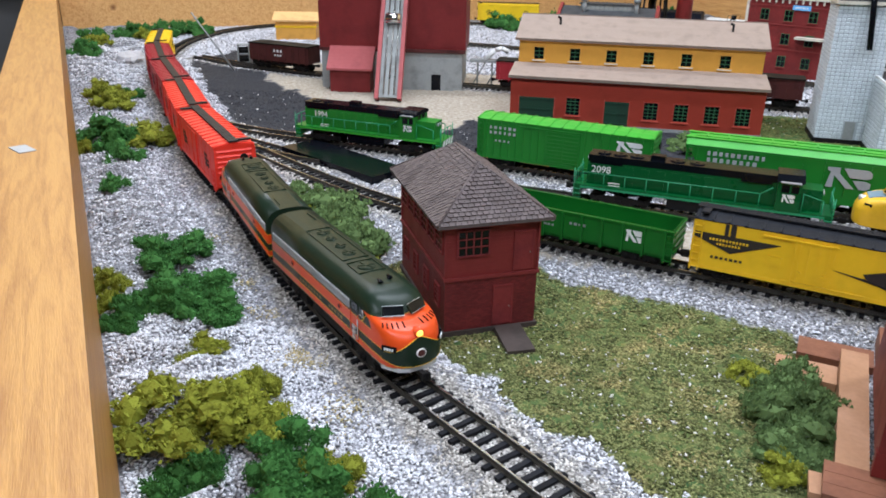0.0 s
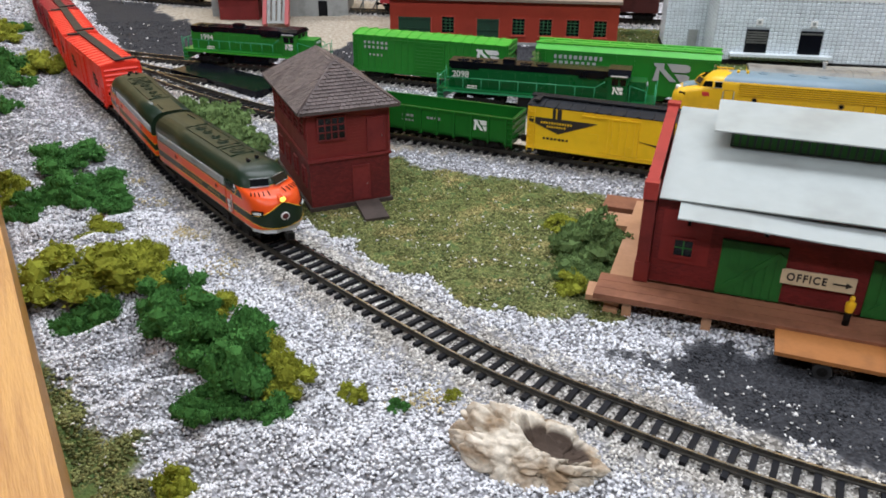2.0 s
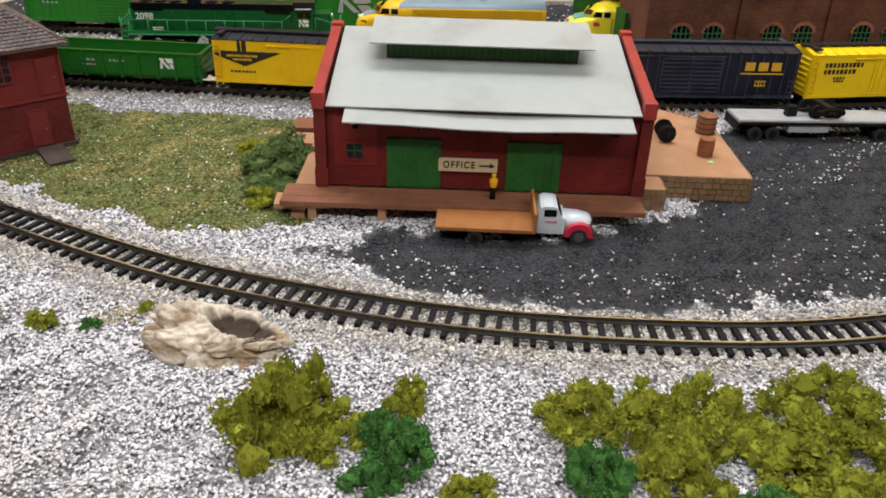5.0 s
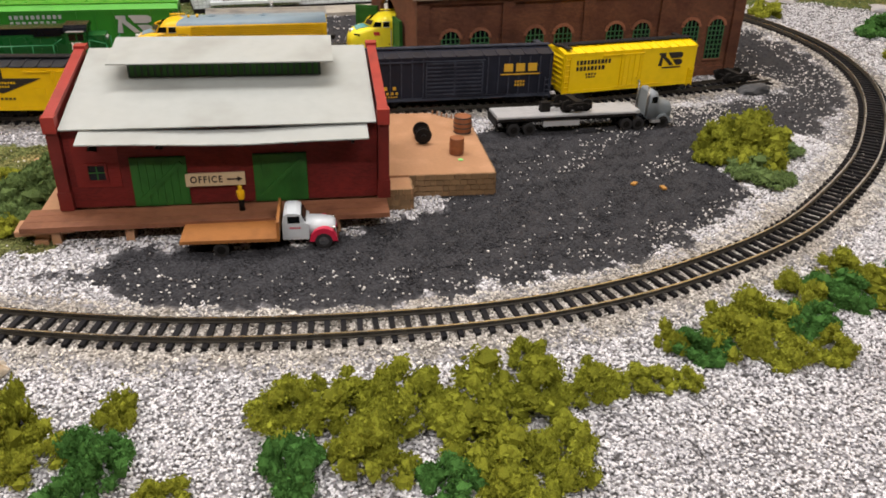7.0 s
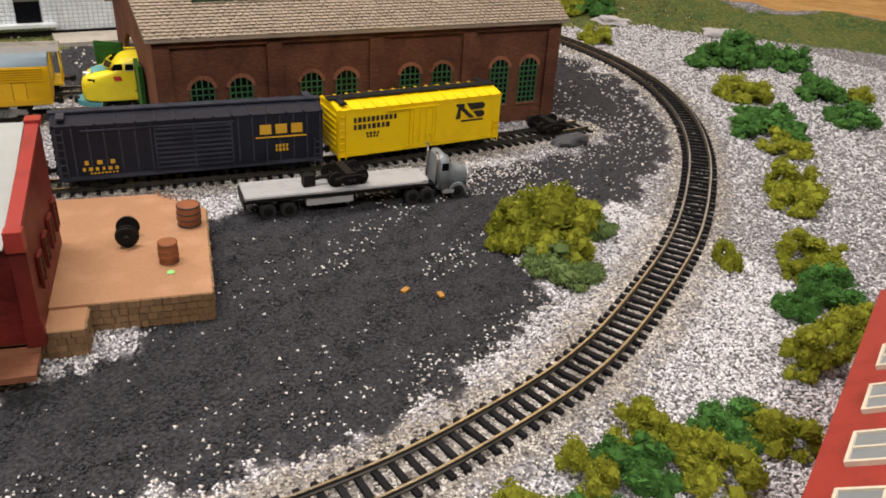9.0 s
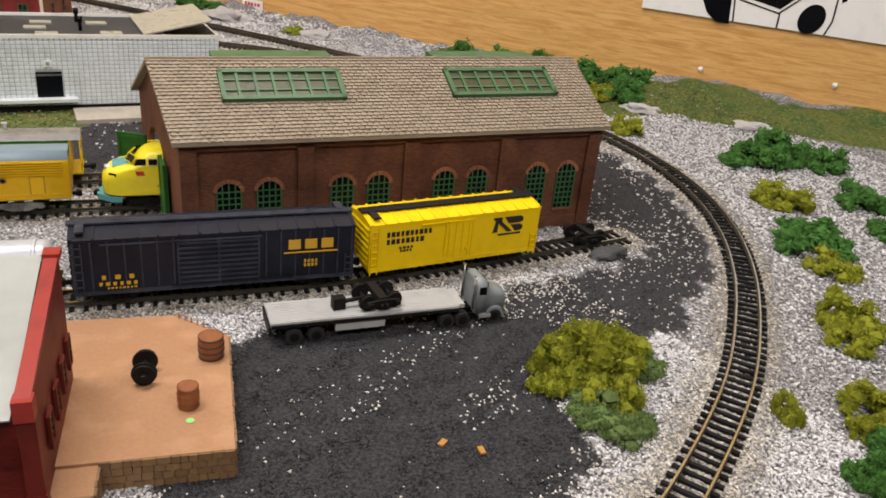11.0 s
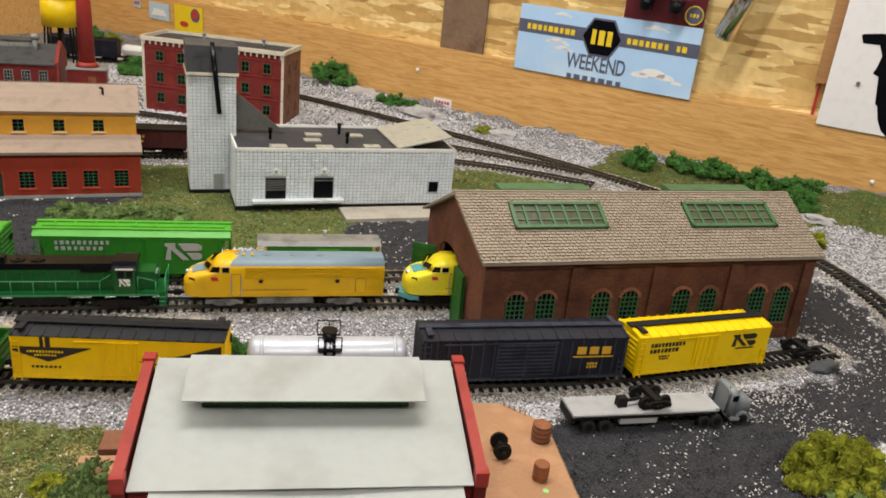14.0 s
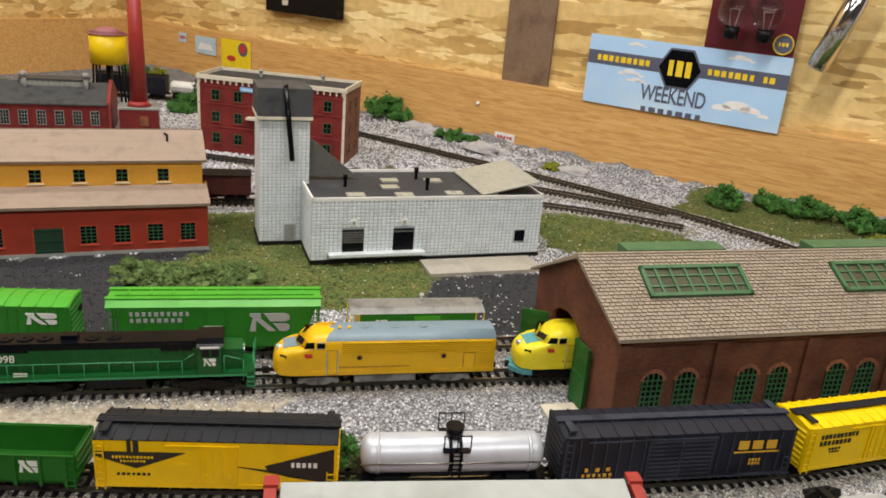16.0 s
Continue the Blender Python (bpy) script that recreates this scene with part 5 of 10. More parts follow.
def ce_car():
    s0 = YARD_A.near(0.150, 0.523)
    L = 0.152
    root = car_root("boxcar", YARD_A, s0, s0 + L, "yellow boxcar with a black roof and black arrow stripe", "boxcar", "yard cars")
    boxcar(root, L, M["ce_yellow"], M["walk_black"], M["walk_black"], H=0.0335, door=(-0.011, 0.012), door_kind="plug", axle_in=0.022)
    for s in (-1, 1):
        y = 0.0178
        z = 0.0335
        for poly in ([(-0.0755, z + 0.001), (-0.0195, z + 0.001), (-0.0500, z - 0.0110), (-0.0755, z - 0.0020)], [(0.013, z - 0.0085), (0.034, z - 0.0125), (0.030, z - 0.0075), (0.074, z + 0.0065), (0.074, z - 0.020), (0.046, z - 0.0155), (0.030, z - 0.0105)]):
            bm = bmesh.new()
            prism(bm, poly, "y", -0.0003, 0.0003)
            part("arrow_stripe", bm, M["text_black"], root, at=pose(0, s * y, 0, 0, 0, 0 if s < 0 else 180))
        marks(root, "side_lettering", word(-0.052, 0.0, 0.026, 0.0016, 12) + word(-0.052, -0.003, 0.016, 0.0014, 8) + [], y + 0.0004, s, M["ce_yellow"], 0.0310)
        marks(root, "monogram", word(-0.052, 0, 0.0085, 0.0085, 2, 0.2), y, s, M["text_black"], 0.0385)
        marks(root, "number_mark", word(-0.052, 0, 0.022, 0.0016, 7), y, s, M["text_black"], 0.0180)
        marks(root, "white_lettering", word(0.055, 0, 0.018, 0.0034, 5), y + 0.0004, s, M["white"], 0.0275)
        bm = boxes((-0.027, -0.018, *sorted((s * 0.0175, s * 0.0183)), 0.020, 0.0265))
        part("placard", bm, M["ce_yellow"], root)


ce_car()


def tank_car(line, s0, shell, label):
    L = 0.128
    root = car_root("tank_car", line, s0, s0 + L, label, "tank car", "yard cars")
    h, r, zc = L / 2, 0.0135, 0.0255
    bm = bmesh.new()
    rings = []
    for x, k in ((-h + 0.001, 0.25), (-h + 0.0022, 0.62), (-h + 0.0045, 0.88), (-h + 0.008, 1), (0, 1), (h - 0.008, 1), (h - 0.0045, 0.88), (h - 0.0022, 0.62), (h - 0.001, 0.25)):
        rings.append([(x, r * k * math.cos(a), zc + r * k * math.sin(a)) for a in (2 * math.pi * i / 28 for i in range(28))])
    loft(bm, rings)
    part("tank", bm, shell, root)
    for x in (-0.0035, 0.0035, -h + 0.012, h - 0.012):
        bm = bmesh.new()
        loft(bm, [[(x + dx, (r + d) * math.cos(a), zc + (r + d) * math.sin(a)) for a in (2 * math.pi * i / 28 for i in range(28))] for dx, d in ((-0.0012, 0.0003), (-0.0012, 0.0006), (0.0012, 0.0006), (0.0012, 0.0003))], caps=False)
        part("band", bm, M["black"] if abs(x) < 0.01 else shell, root)
    bm = bmesh.new()
    cyl(bm, (0, 0, zc + r - 0.001), (0, 0, zc + r + 0.006), 0.0058, 20)
    cyl(bm, (0, 0, zc + r + 0.006), (0, 0, zc + r + 0.0072), 0.0064, 20)
    part("dome", bm, M["black"], root)
    for s in (-1, 1):
        bm = boxes((-0.009, 0.009, *sorted((s * 0.0065, s * 0.0145)), zc + r - 0.0050, zc + r - 0.0040))
        pipe(bm, [(-0.009, s * 0.0142, zc + r - 0.004), (-0.009, s * 0.0142, zc + r + 0.008), (0.009, s * 0.0142, zc + r + 0.008), (0.009, s * 0.0142, zc + r - 0.004)], 0.0005)
        pipe(bm, [(0, s * 0.0142, zc + r - 0.004), (0, s * 0.0142, zc + r + 0.008)], 0.0005)
        part("dome_platform", bm, M["black"], root)
        part("ladder", ladder(0.0, s * 0.0150, s * 0.0158, 0.010, zc + r - 0.005, 7), M["black"], root)
        bm = bmesh.new()
        pipe(bm, [(-h, s * 0.0148, zc + 0.001), (h, s * 0.0148, zc + 0.001)], 0.0005)
        part("handrail", bm, M["steel"], root)
    bm = boxes((-h - 0.001, h + 0.001, -0.0045, 0.0045, 0.0085, 0.0115))
    for x in (-h + 0.020, h - 0.020):
        box(bm, x - 0.008, x + 0.008, -0.012, 0.012, 0.0095, 0.0145)
    for e in (-1, 1):
        box(bm, *sorted((e * h, e * (h - 0.010))), -0.0150, 0.0150, 0.0100, 0.0112)
    part("frame", bm, M["black"], root)
    for e in (-1, 1):
        bogie(root, e * (h - 0.021))
        coupler(root, e * h, e)


tank_car(YARD_A, YARD_A.near(0.300, 0.449), M["tank"], "silver tank car with a black dome platform")


def csx_car():
    s0 = YARD_A.near(0.430, 0.395) - 0.006
    L = 0.176
    root = car_root("boxcar", YARD_A, s0, s0 + L, "weathered dark blue boxcar with ribbed double doors and gold lettering", "boxcar", "yard cars")
    boxcar(root, L, M["csx_blue"], None, M["csx_dust_highlight"], H=0.036, trim=M["csx_dust_highlight"], ribs=18, door=(-0.026, 0.024), door_kind="ribbed", axle_in=0.024, walk_w=0.003)
    for s in (-1, 1):
        y = 0.0186
        marks(root, "gold_lettering", [(0.0470, 0.0, 0.0080, 0.0068), (0.0580, 0.0, 0.0080, 0.0068), (0.0690, 0.0, 0.0080, 0.0068), (0.058, -0.0058, 0.036, 0.0010)], y, s, M["csx_gold"], 0.0350)
        marks(root, "small_lettering", word(-0.062, 0.0, 0.024, 0.0028, 3, 0.6) + word(-0.062, -0.0045, 0.024, 0.0022, 6, 0.4) + word(-0.060, -0.0075, 0.018, 0.0010, 8) + word(0.058, 0.002, 0.010, 0.0020, 4) + word(0.058, -0.001, 0.010, 0.0020, 4), y, s, M["csx_gold"], 0.0205)


csx_car()


def bn_yellow():
    s0 = YARD_A.near(0.430, 0.395) + 0.179
    L = 0.140
    root = car_root("boxcar", YARD_A, s0, s0 + L, "glossy yellow boxcar with black roofwalk, door rods and black lettering", "boxcar", "yard cars")
    boxcar(root, L, M["car_yellow"], None, M["walk_black"], H=0.0345, door=(-0.011, 0.011), door_kind="plug", axle_in=0.022)
    for s in (-1, 1):
        y = 0.0177
        marks(root, "side_lettering", word(-0.040, 0.0045, 0.036, 0.0038, 10, 0.25) + word(-0.043, -0.0010, 0.030, 0.0038, 8, 0.25) + word(-0.042, -0.0065, 0.012, 0.0018, 4) + word(-0.042, -0.0090, 0.010, 0.0016, 4), y, s, M["text_black"], 0.0315)
        herald(s, y, 0.042, 0.0335, 0.026, 0.0120, root, M["text_black"])
        marks(root, "line_bar", [(0.044, 0, 0.020, 0.0012)], y, s, M["text_black"], 0.0255)


bn_yellow()


# yard track C: ribbed green boxcar, covered hopper, silver-roofed car
def green_boxcar():
    s0 = YARD_C.near(0.0, 0.788)
    L = 0.175
    root = car_root("boxcar", YARD_C, s0, s0 + L, "bright green ribbed boxcar with white emblem", "boxcar", "yard cars")
    boxcar(root, L, M["bn_green"], M["bn_bright"], None, H=0.0375, ribs=22, door=(-0.014, 0.018), door_kind="ribbed", axle_in=0.024)
    for s in (-1, 1):
        herald(s, 0.0190, 0.066, 0.037, 0.024, 0.010, root, M["white"])
        marks(root, "side_lettering", word(-0.060, 0.002, 0.030, 0.0026, 6, 0.45) + word(-0.060, -0.003, 0.030, 0.0026, 6, 0.45) + word(-0.060, -0.011, 0.018, 0.0020, 4, 0.5), 0.0186, s, M["bed_grey"], 0.038)


green_boxcar()


def covered_hopper():
    s0 = YARD_C.near(0.186, 0.708)
    L, W = 0.178, 0.0178
    root = car_root("covered_hopper", YARD_C, s0, s0 + L, "green covered hopper with bright green roof and white emblem", "hopper car", "yard cars")
    h, z0, top = L / 2, 0.009, 0.0475
    bm = bmesh.new()
    prism(bm, [(-h + 0.014, z0 + 0.010), (-h + 0.004, top), (h - 0.004, top), (h - 0.014, z0 + 0.010), (h - 0.028, z0), (-h + 0.028, z0)], "y", -W, W)
    box(bm, -h, h, -W - 0.0004, W + 0.0004, top - 0.003, top)
    part("body", bm, M["bn_green"], root, bevel=0.0004)
    for s in (-1, 1):
        for k in range(10):
            x = -h + 0.010 + (L - 0.020) * k / 9
            part("side_post", boxes((x - 0.0006, x + 0.0006, *sorted((s * W, s * (W + 0.0010))), z0 + 0.008, top - 0.002)), M["bn_green"], root)
        marks(root, "side_lettering", word(-0.046, 0.003, 0.050, 0.0036, 10, 0.35) + word(-0.049, -0.0028, 0.044, 0.0036, 8, 0.35), W + 0.0013, s, M["bed_grey"], 0.0385)
        herald(s, W + 0.0013, 0.045, 0.033, 0.034, 0.017, root, M["bed_grey"])
    bm = bmesh.new()
    prism(bm, [(-W - 0.0006, top), (W + 0.0006, top), (W * 0.7, top + 0.0042), (-W * 0.7, top + 0.0042)], "x", -h, h)
    part("roof", bm, M["bn_bright"], root)
    for s in (-1, 1):
        part("running_board", boxes((-h - 0.001, h + 0.001, *sorted((s * 0.0075, s * 0.0125)), top + 0.0046, top + 0.0058)), M["bn_bright"], root)
    bm = boxes((-h + 0.006, h - 0.006, -0.0042, 0.0042, top + 0.004, top + 0.0056))
    for k in range(9):
        x = -h + 0.016 + k * (L - 0.032) / 8
        box(bm, x - 0.0008, x + 0.0008, -0.005, 0.005, top + 0.0056, top + 0.0064)
    part("hatch_cover", bm, M["bn_bright"], root)
    for e in (-1, 1):
        part("ladder", ladder(0.010, *sorted((e * (h - 0.001), e * (h + 0.0004))), 0.008, top, 9, "y"), M["bn_green"], root)
        for s in (-1, 1):
            part("ladder", ladder(e * (h - 0.004), s * (W + 0.0002), s * (W + 0.0010), 0.008, top, 9), M["bn_green"], root)
        bogie(root, e * (h - 0.022))
        coupler(root, e * h, e)
    for k in (-1, 0, 1):
        bm = bmesh.new()
        prism(bm, [(k * 0.036 - 0.014, 0.012), (k * 0.036 + 0.014, 0.012), (k * 0.036 + 0.004, 0.0025), (k * 0.036 - 0.004, 0.0025)], "y", -0.011, 0.011)
        part("discharge_chute", bm, M["bn_green"], root)


covered_hopper()


def way_car():
    s0 = YARD_C.near(0.378, 0.640)
    L, W = 0.125, 0.0165
    root = car_root("caboose", YARD_C, s0, s0 + L, "green caboose with yellow ends and silver roof", "caboose", "yard cars")
    h, z0, top = L / 2, 0.0095, 0.0385
    part("body", boxes((-h + 0.009, h - 0.009, -W, W, z0, top)), M["bn_green"], root, bevel=0.0004)
    for e in (-1, 1):
        part("end_wall", boxes((*sorted((e * (h - 0.009), e * (h - 0.0078))), -W, W, z0, top)), M["car_yellow"], root)
        bm = boxes((*sorted((e * (h - 0.009), e * h)), -W, W, z0 - 0.001, z0 + 0.0008))
        for y in (-W + 0.001, W - 0.001, 0.004, -0.004):
            pipe(bm, [(e * (h - 0.0008), y, z0), (e * (h - 0.0008), y, z0 + (0.028 if abs(y) > 0.01 else 0.011))], 0.0005)
        pipe(bm, [(e * (h - 0.0008), -W, z0 + 0.011), (e * (h - 0.0008), W, z0 + 0.011)], 0.0005)
        part("end_platform", bm, M["car_yellow"], root)
        bogie(root, e * (h - 0.020))
        coupler(root, e * h, e)
    bm = bmesh.new()
    ring = [(-W - 0.001, top), (-W * 0.6, top + 0.0026), (0, top + 0.0034), (W * 0.6, top + 0.0026), (W + 0.001, top)]
    prism(bm, ring, "x", -h, h)
    part("roof", bm, M["way_roof"], root, "silver painted roof")
    for k in range(9):
        x = -h + 0.004 + (L - 0.008) * k / 8
        bm = bmesh.new()
        prism(bm, [(p, q + 0.0004) for p, q in ring], "x", x - 0.0004, x + 0.0004)
        part("roof_seam", bm, M["way_roof"], root)
    bm = bmesh.new()
    cyl(bm, (0.006, 0.006, top + 0.002), (0.006, 0.006, top + 0.0075), 0.0016, 10)
    cyl(bm, (0.006, 0.006, top + 0.0072), (0.006, 0.006, top + 0.0088), 0.0024, 10)
    part("smoke_stack", bm, M["silver"], root)
    for s in (-1, 1):
        part("side_panel", boxes((-0.004, 0.020, *sorted((s * W, s * (W + 0.0012))), z0 + 0.010, top - 0.003)), M["bn_bright"], root)
        herald(s, W + 0.0004, -0.034, 0.029, 0.011, 0.007, root, M["white"])


way_car()


# hood units
def hood_unit(line, s0, L, number, axles, label, emblem_x):
    c, a = line.chord(s0, s0 + L)
    root = thing("diesel_locomotive", pose(c[0], c[1], RAIL_Z, 0, 0, a), label, "locomotive", "green hood locomotives")
    h, W = L / 2, 0.0165
    deck = 0.0165
    G, K = M["bn_dark"] if axles == 3 else M["bn_green"], M["black"]
    bm = boxes((-h + 0.006, h - 0.006, -W, W, deck - 0.0028, deck))
    for e in (-1, 1):
        box(bm, *sorted((e * (h - 0.006), e * h)), -W * 0.95, W * 0.95, 0.0055, deck)
    part("walkway", bm, G, root, bevel=0.0003)
    hw, ht = 0.0098, 0.0425
    cab0, cab1 = (h - 0.044, h - 0.026) if axles == 3 else (h - 0.047, h - 0.030)
    bm = boxes((-h + 0.010, cab0, -hw, hw, deck, ht - 0.006))
    part("long_hood", bm, G, root, bevel=0.0006)
    part("hood_top", boxes((-h + 0.010, cab0, -hw, hw, ht - 0.006, ht)), K, root, bevel=0.0012)
    part("short_hood", boxes((cab1, h - 0.010, -hw, hw, deck, 0.0345)), G, root, bevel=0.0012)
    part("cab", boxes((cab0, cab1, -W, W, deck, 0.0400)), G, root, bevel=0.0006)
    bm = bmesh.new()
    prism(bm, [(-W - 0.0008, 0.0400), (W + 0.0008, 0.0400), (W - 0.001, 0.0425), (hw, 0.0448), (-hw, 0.0448), (-W + 0.001, 0.0425)], "x", cab0 - 0.001, cab1 + 0.0015)
    part("cab_roof", bm, K, root)
    for s in (-1, 1):
        bm = boxes((cab0 + 0.003, cab0 + 0.009, *sorted((s * W, s * (W + 0.0004))), 0.0315, 0.0375), (cab0 + 0.0105, cab1 - 0.002, *sorted((s * W, s * (W + 0.0004))), 0.0315, 0.0375))
        part("cab_side_window", bm, M["glass"], root)
        part("cab_front_window", boxes((*sorted((cab1, cab1 + 0.0004)), *sorted((s * 0.002, s * 0.0085)), 0.0352, 0.0390)), M["glass"], root)
        part("sun_shade", boxes((cab0 + 0.002, cab1 - 0.001, *sorted((s * W, s * (W + 0.0035))), 0.0400, 0.0407)), M["silver"], root)
    for s in (-1, 1):
        g = bit("radiator_grille", (-h + 0.012, -h + 0.040, *sorted((s * hw, s * (hw + 0.0003))), ht - 0.0075, ht - 0.0015), K, root)
        for k in range(16):
            x = -h + 0.013 + k * 0.0016
            bit("grille_slat", (x, x + 0.0008, *sorted((s * hw, s * (hw + 0.0006))), ht - 0.0072, ht - 0.0018), K, g)
    fans = [-h + 0.022, -h + 0.036, -h + 0.050, -h + 0.084, -h + 0.100] if axles == 3 else [-h + 0.020, -h + 0.034, -h + 0.074, -h + 0.088]
    for x in fans:
        bm = bmesh.new()
        fan(bm, x, ht, 0.0060)
        part("roof_fan", bm, K, root)
    bit("exhaust_housing", (-h + 0.062, -h + 0.074, -0.004, 0.004, ht, ht + 0.0035), K, root)
    bm = boxes((cab0 - 0.028, cab0 - 0.004, -hw - 0.0026, hw + 0.0026, ht - 0.007, ht - 0.001))
    part("air_intake", bm, K, root, bevel=0.0008)
    for s in (-1, 1):
        for k in range(9):
            x = -h + 0.046 + k * (cab0 + h - 0.060) / 8
            part("hood_door", boxes((x - 0.0038, x + 0.0038, *sorted((s * hw, s * (hw + 0.0004))), deck + 0.002, ht - 0.008)), G, root)
    R = M["mint"]
    for s in (-1, 1):
        y = s * (W - 0.0006)
        zr = deck + 0.0115
        bm = bmesh.new()
        xs = np.linspace(-h + 0.008, cab0 - 0.012, 9)
        for x in xs:
            pipe(bm, [(x, y, deck - 0.0035), (x, y, zr)], 0.00045, 5)
        pipe(bm, [(-h + 0.008, y, zr), (cab0 - 0.012, y, zr), (cab0 - 0.003, y, zr + 0.006)], 0.00045, 5)
        pipe(bm, [(cab1 + 0.002, y, deck), (cab1 + 0.002, y, zr + 0.004), (h - 0.009, y, zr), (h - 0.009, y, deck - 0.008)], 0.00045, 5)
        part("handrail", bm, R, root, "pale green handrail")
        part("sill_stripe", boxes((-h + 0.006, h - 0.006, *sorted((s * W, s * (W + 0.0003))), deck - 0.0028, deck - 0.0010)), R if axles == 3 else M["bn_bright"], root)
        for e in (-1, 1):
            bm = bmesh.new()
            for k in range(3):
                box(bm, *sorted((e * (h - 0.0065), e * (h - 0.0005))), *sorted((s * (W - 0.006), s * (W + 0.0004))), 0.0035 + k * 0.0042, 0.0042 + k * 0.0042)
            pipe(bm, [(e * (h - 0.0004), s * (W - 0.0005), 0.003), (e * (h - 0.0004), s * (W - 0.0005), zr + 0.003)], 0.00045, 5)
            part("end_step", bm, R, root)
        rot = pose(0, 0, 0, 90, 0, 0) if s < 0 else pose(0, 0, 0, 90, 0, 180)
        lettering("road_number", number, 0.0085, M["white"], root, Matrix.Translation((-h + (0.022 if axles == 3 else 0.030), s * (hw + 0.0008), 0.0300)) @ rot, spacing=1.0)
        herald(s, W + 0.0004, emblem_x, 0.0268, 0.0095, 0.0065, root, M["white"])
        marks(root, "small_lettering", word(emblem_x * -s * -1, 0, 0.010, 0.0010, 8) + word(emblem_x * -s * -1, -0.0020, 0.010, 0.0010, 8), W + 0.0003, s, M["white"], 0.0210)
    for e in (-1, 1):
        bm = bmesh.new()
        for y in (-W + 0.002, -0.005, 0.005, W - 0.002):
            pipe(bm, [(e * (h - 0.0015), y, deck), (e * (h - 0.0015), y, deck + 0.0115)], 0.00045, 5)
        pipe(bm, [(e * (h - 0.0015), -W + 0.002, deck + 0.0115), (e * (h - 0.0015), W - 0.002, deck + 0.0115)], 0.00045, 5)
        part("end_railing", bm, R, root)
        bogie(root, e * (h - (0.040 if axles == 3 else 0.034)), axles, 0.0205 if axles == 3 else 0.028, None, 0.0125)
        coupler(root, e * h, e)
        bm = bmesh.new()
        for y in (-0.003, 0.003):
            x = e * (h - 0.010)
            cyl(bm, (x, y, 0.031 if e > 0 else 0.038), (x + e * 0.0015, y, 0.031 if e > 0 else 0.038), 0.0016, 12)
        part("headlight", bm, M["silver"], root)
    if axles == 2:
        bm = bmesh.new()
        for k in range(4):
            y = -0.013 + k * 0.0070
            prism(bm, [(y, 0.0070), (y + 0.0032, 0.0070), (y + 0.0082, 0.0160), (y + 0.0050, 0.0160)], "x", h, h + 0.0004)
        part("pilot_stripe", bm, M["white"], root)
    bm = boxes((-0.024, 0.020, -0.0125, 0.0125, 0.0035, 0.0120))
    part("fuel_tank", bm, K, root, bevel=0.0015)


hood_unit(YARD_B, YARD_B.near(0.083, 0.678), 0.208, "2098", 3, "dark green and black six-axle diesel locomotive with pale green railings", 0.069)
hood_unit(YARD_C, YARD_C.near(-0.205, 0.864), 0.176, "1994", 2, "bright green and black four-axle diesel locomotive with striped pilot", 0.050)


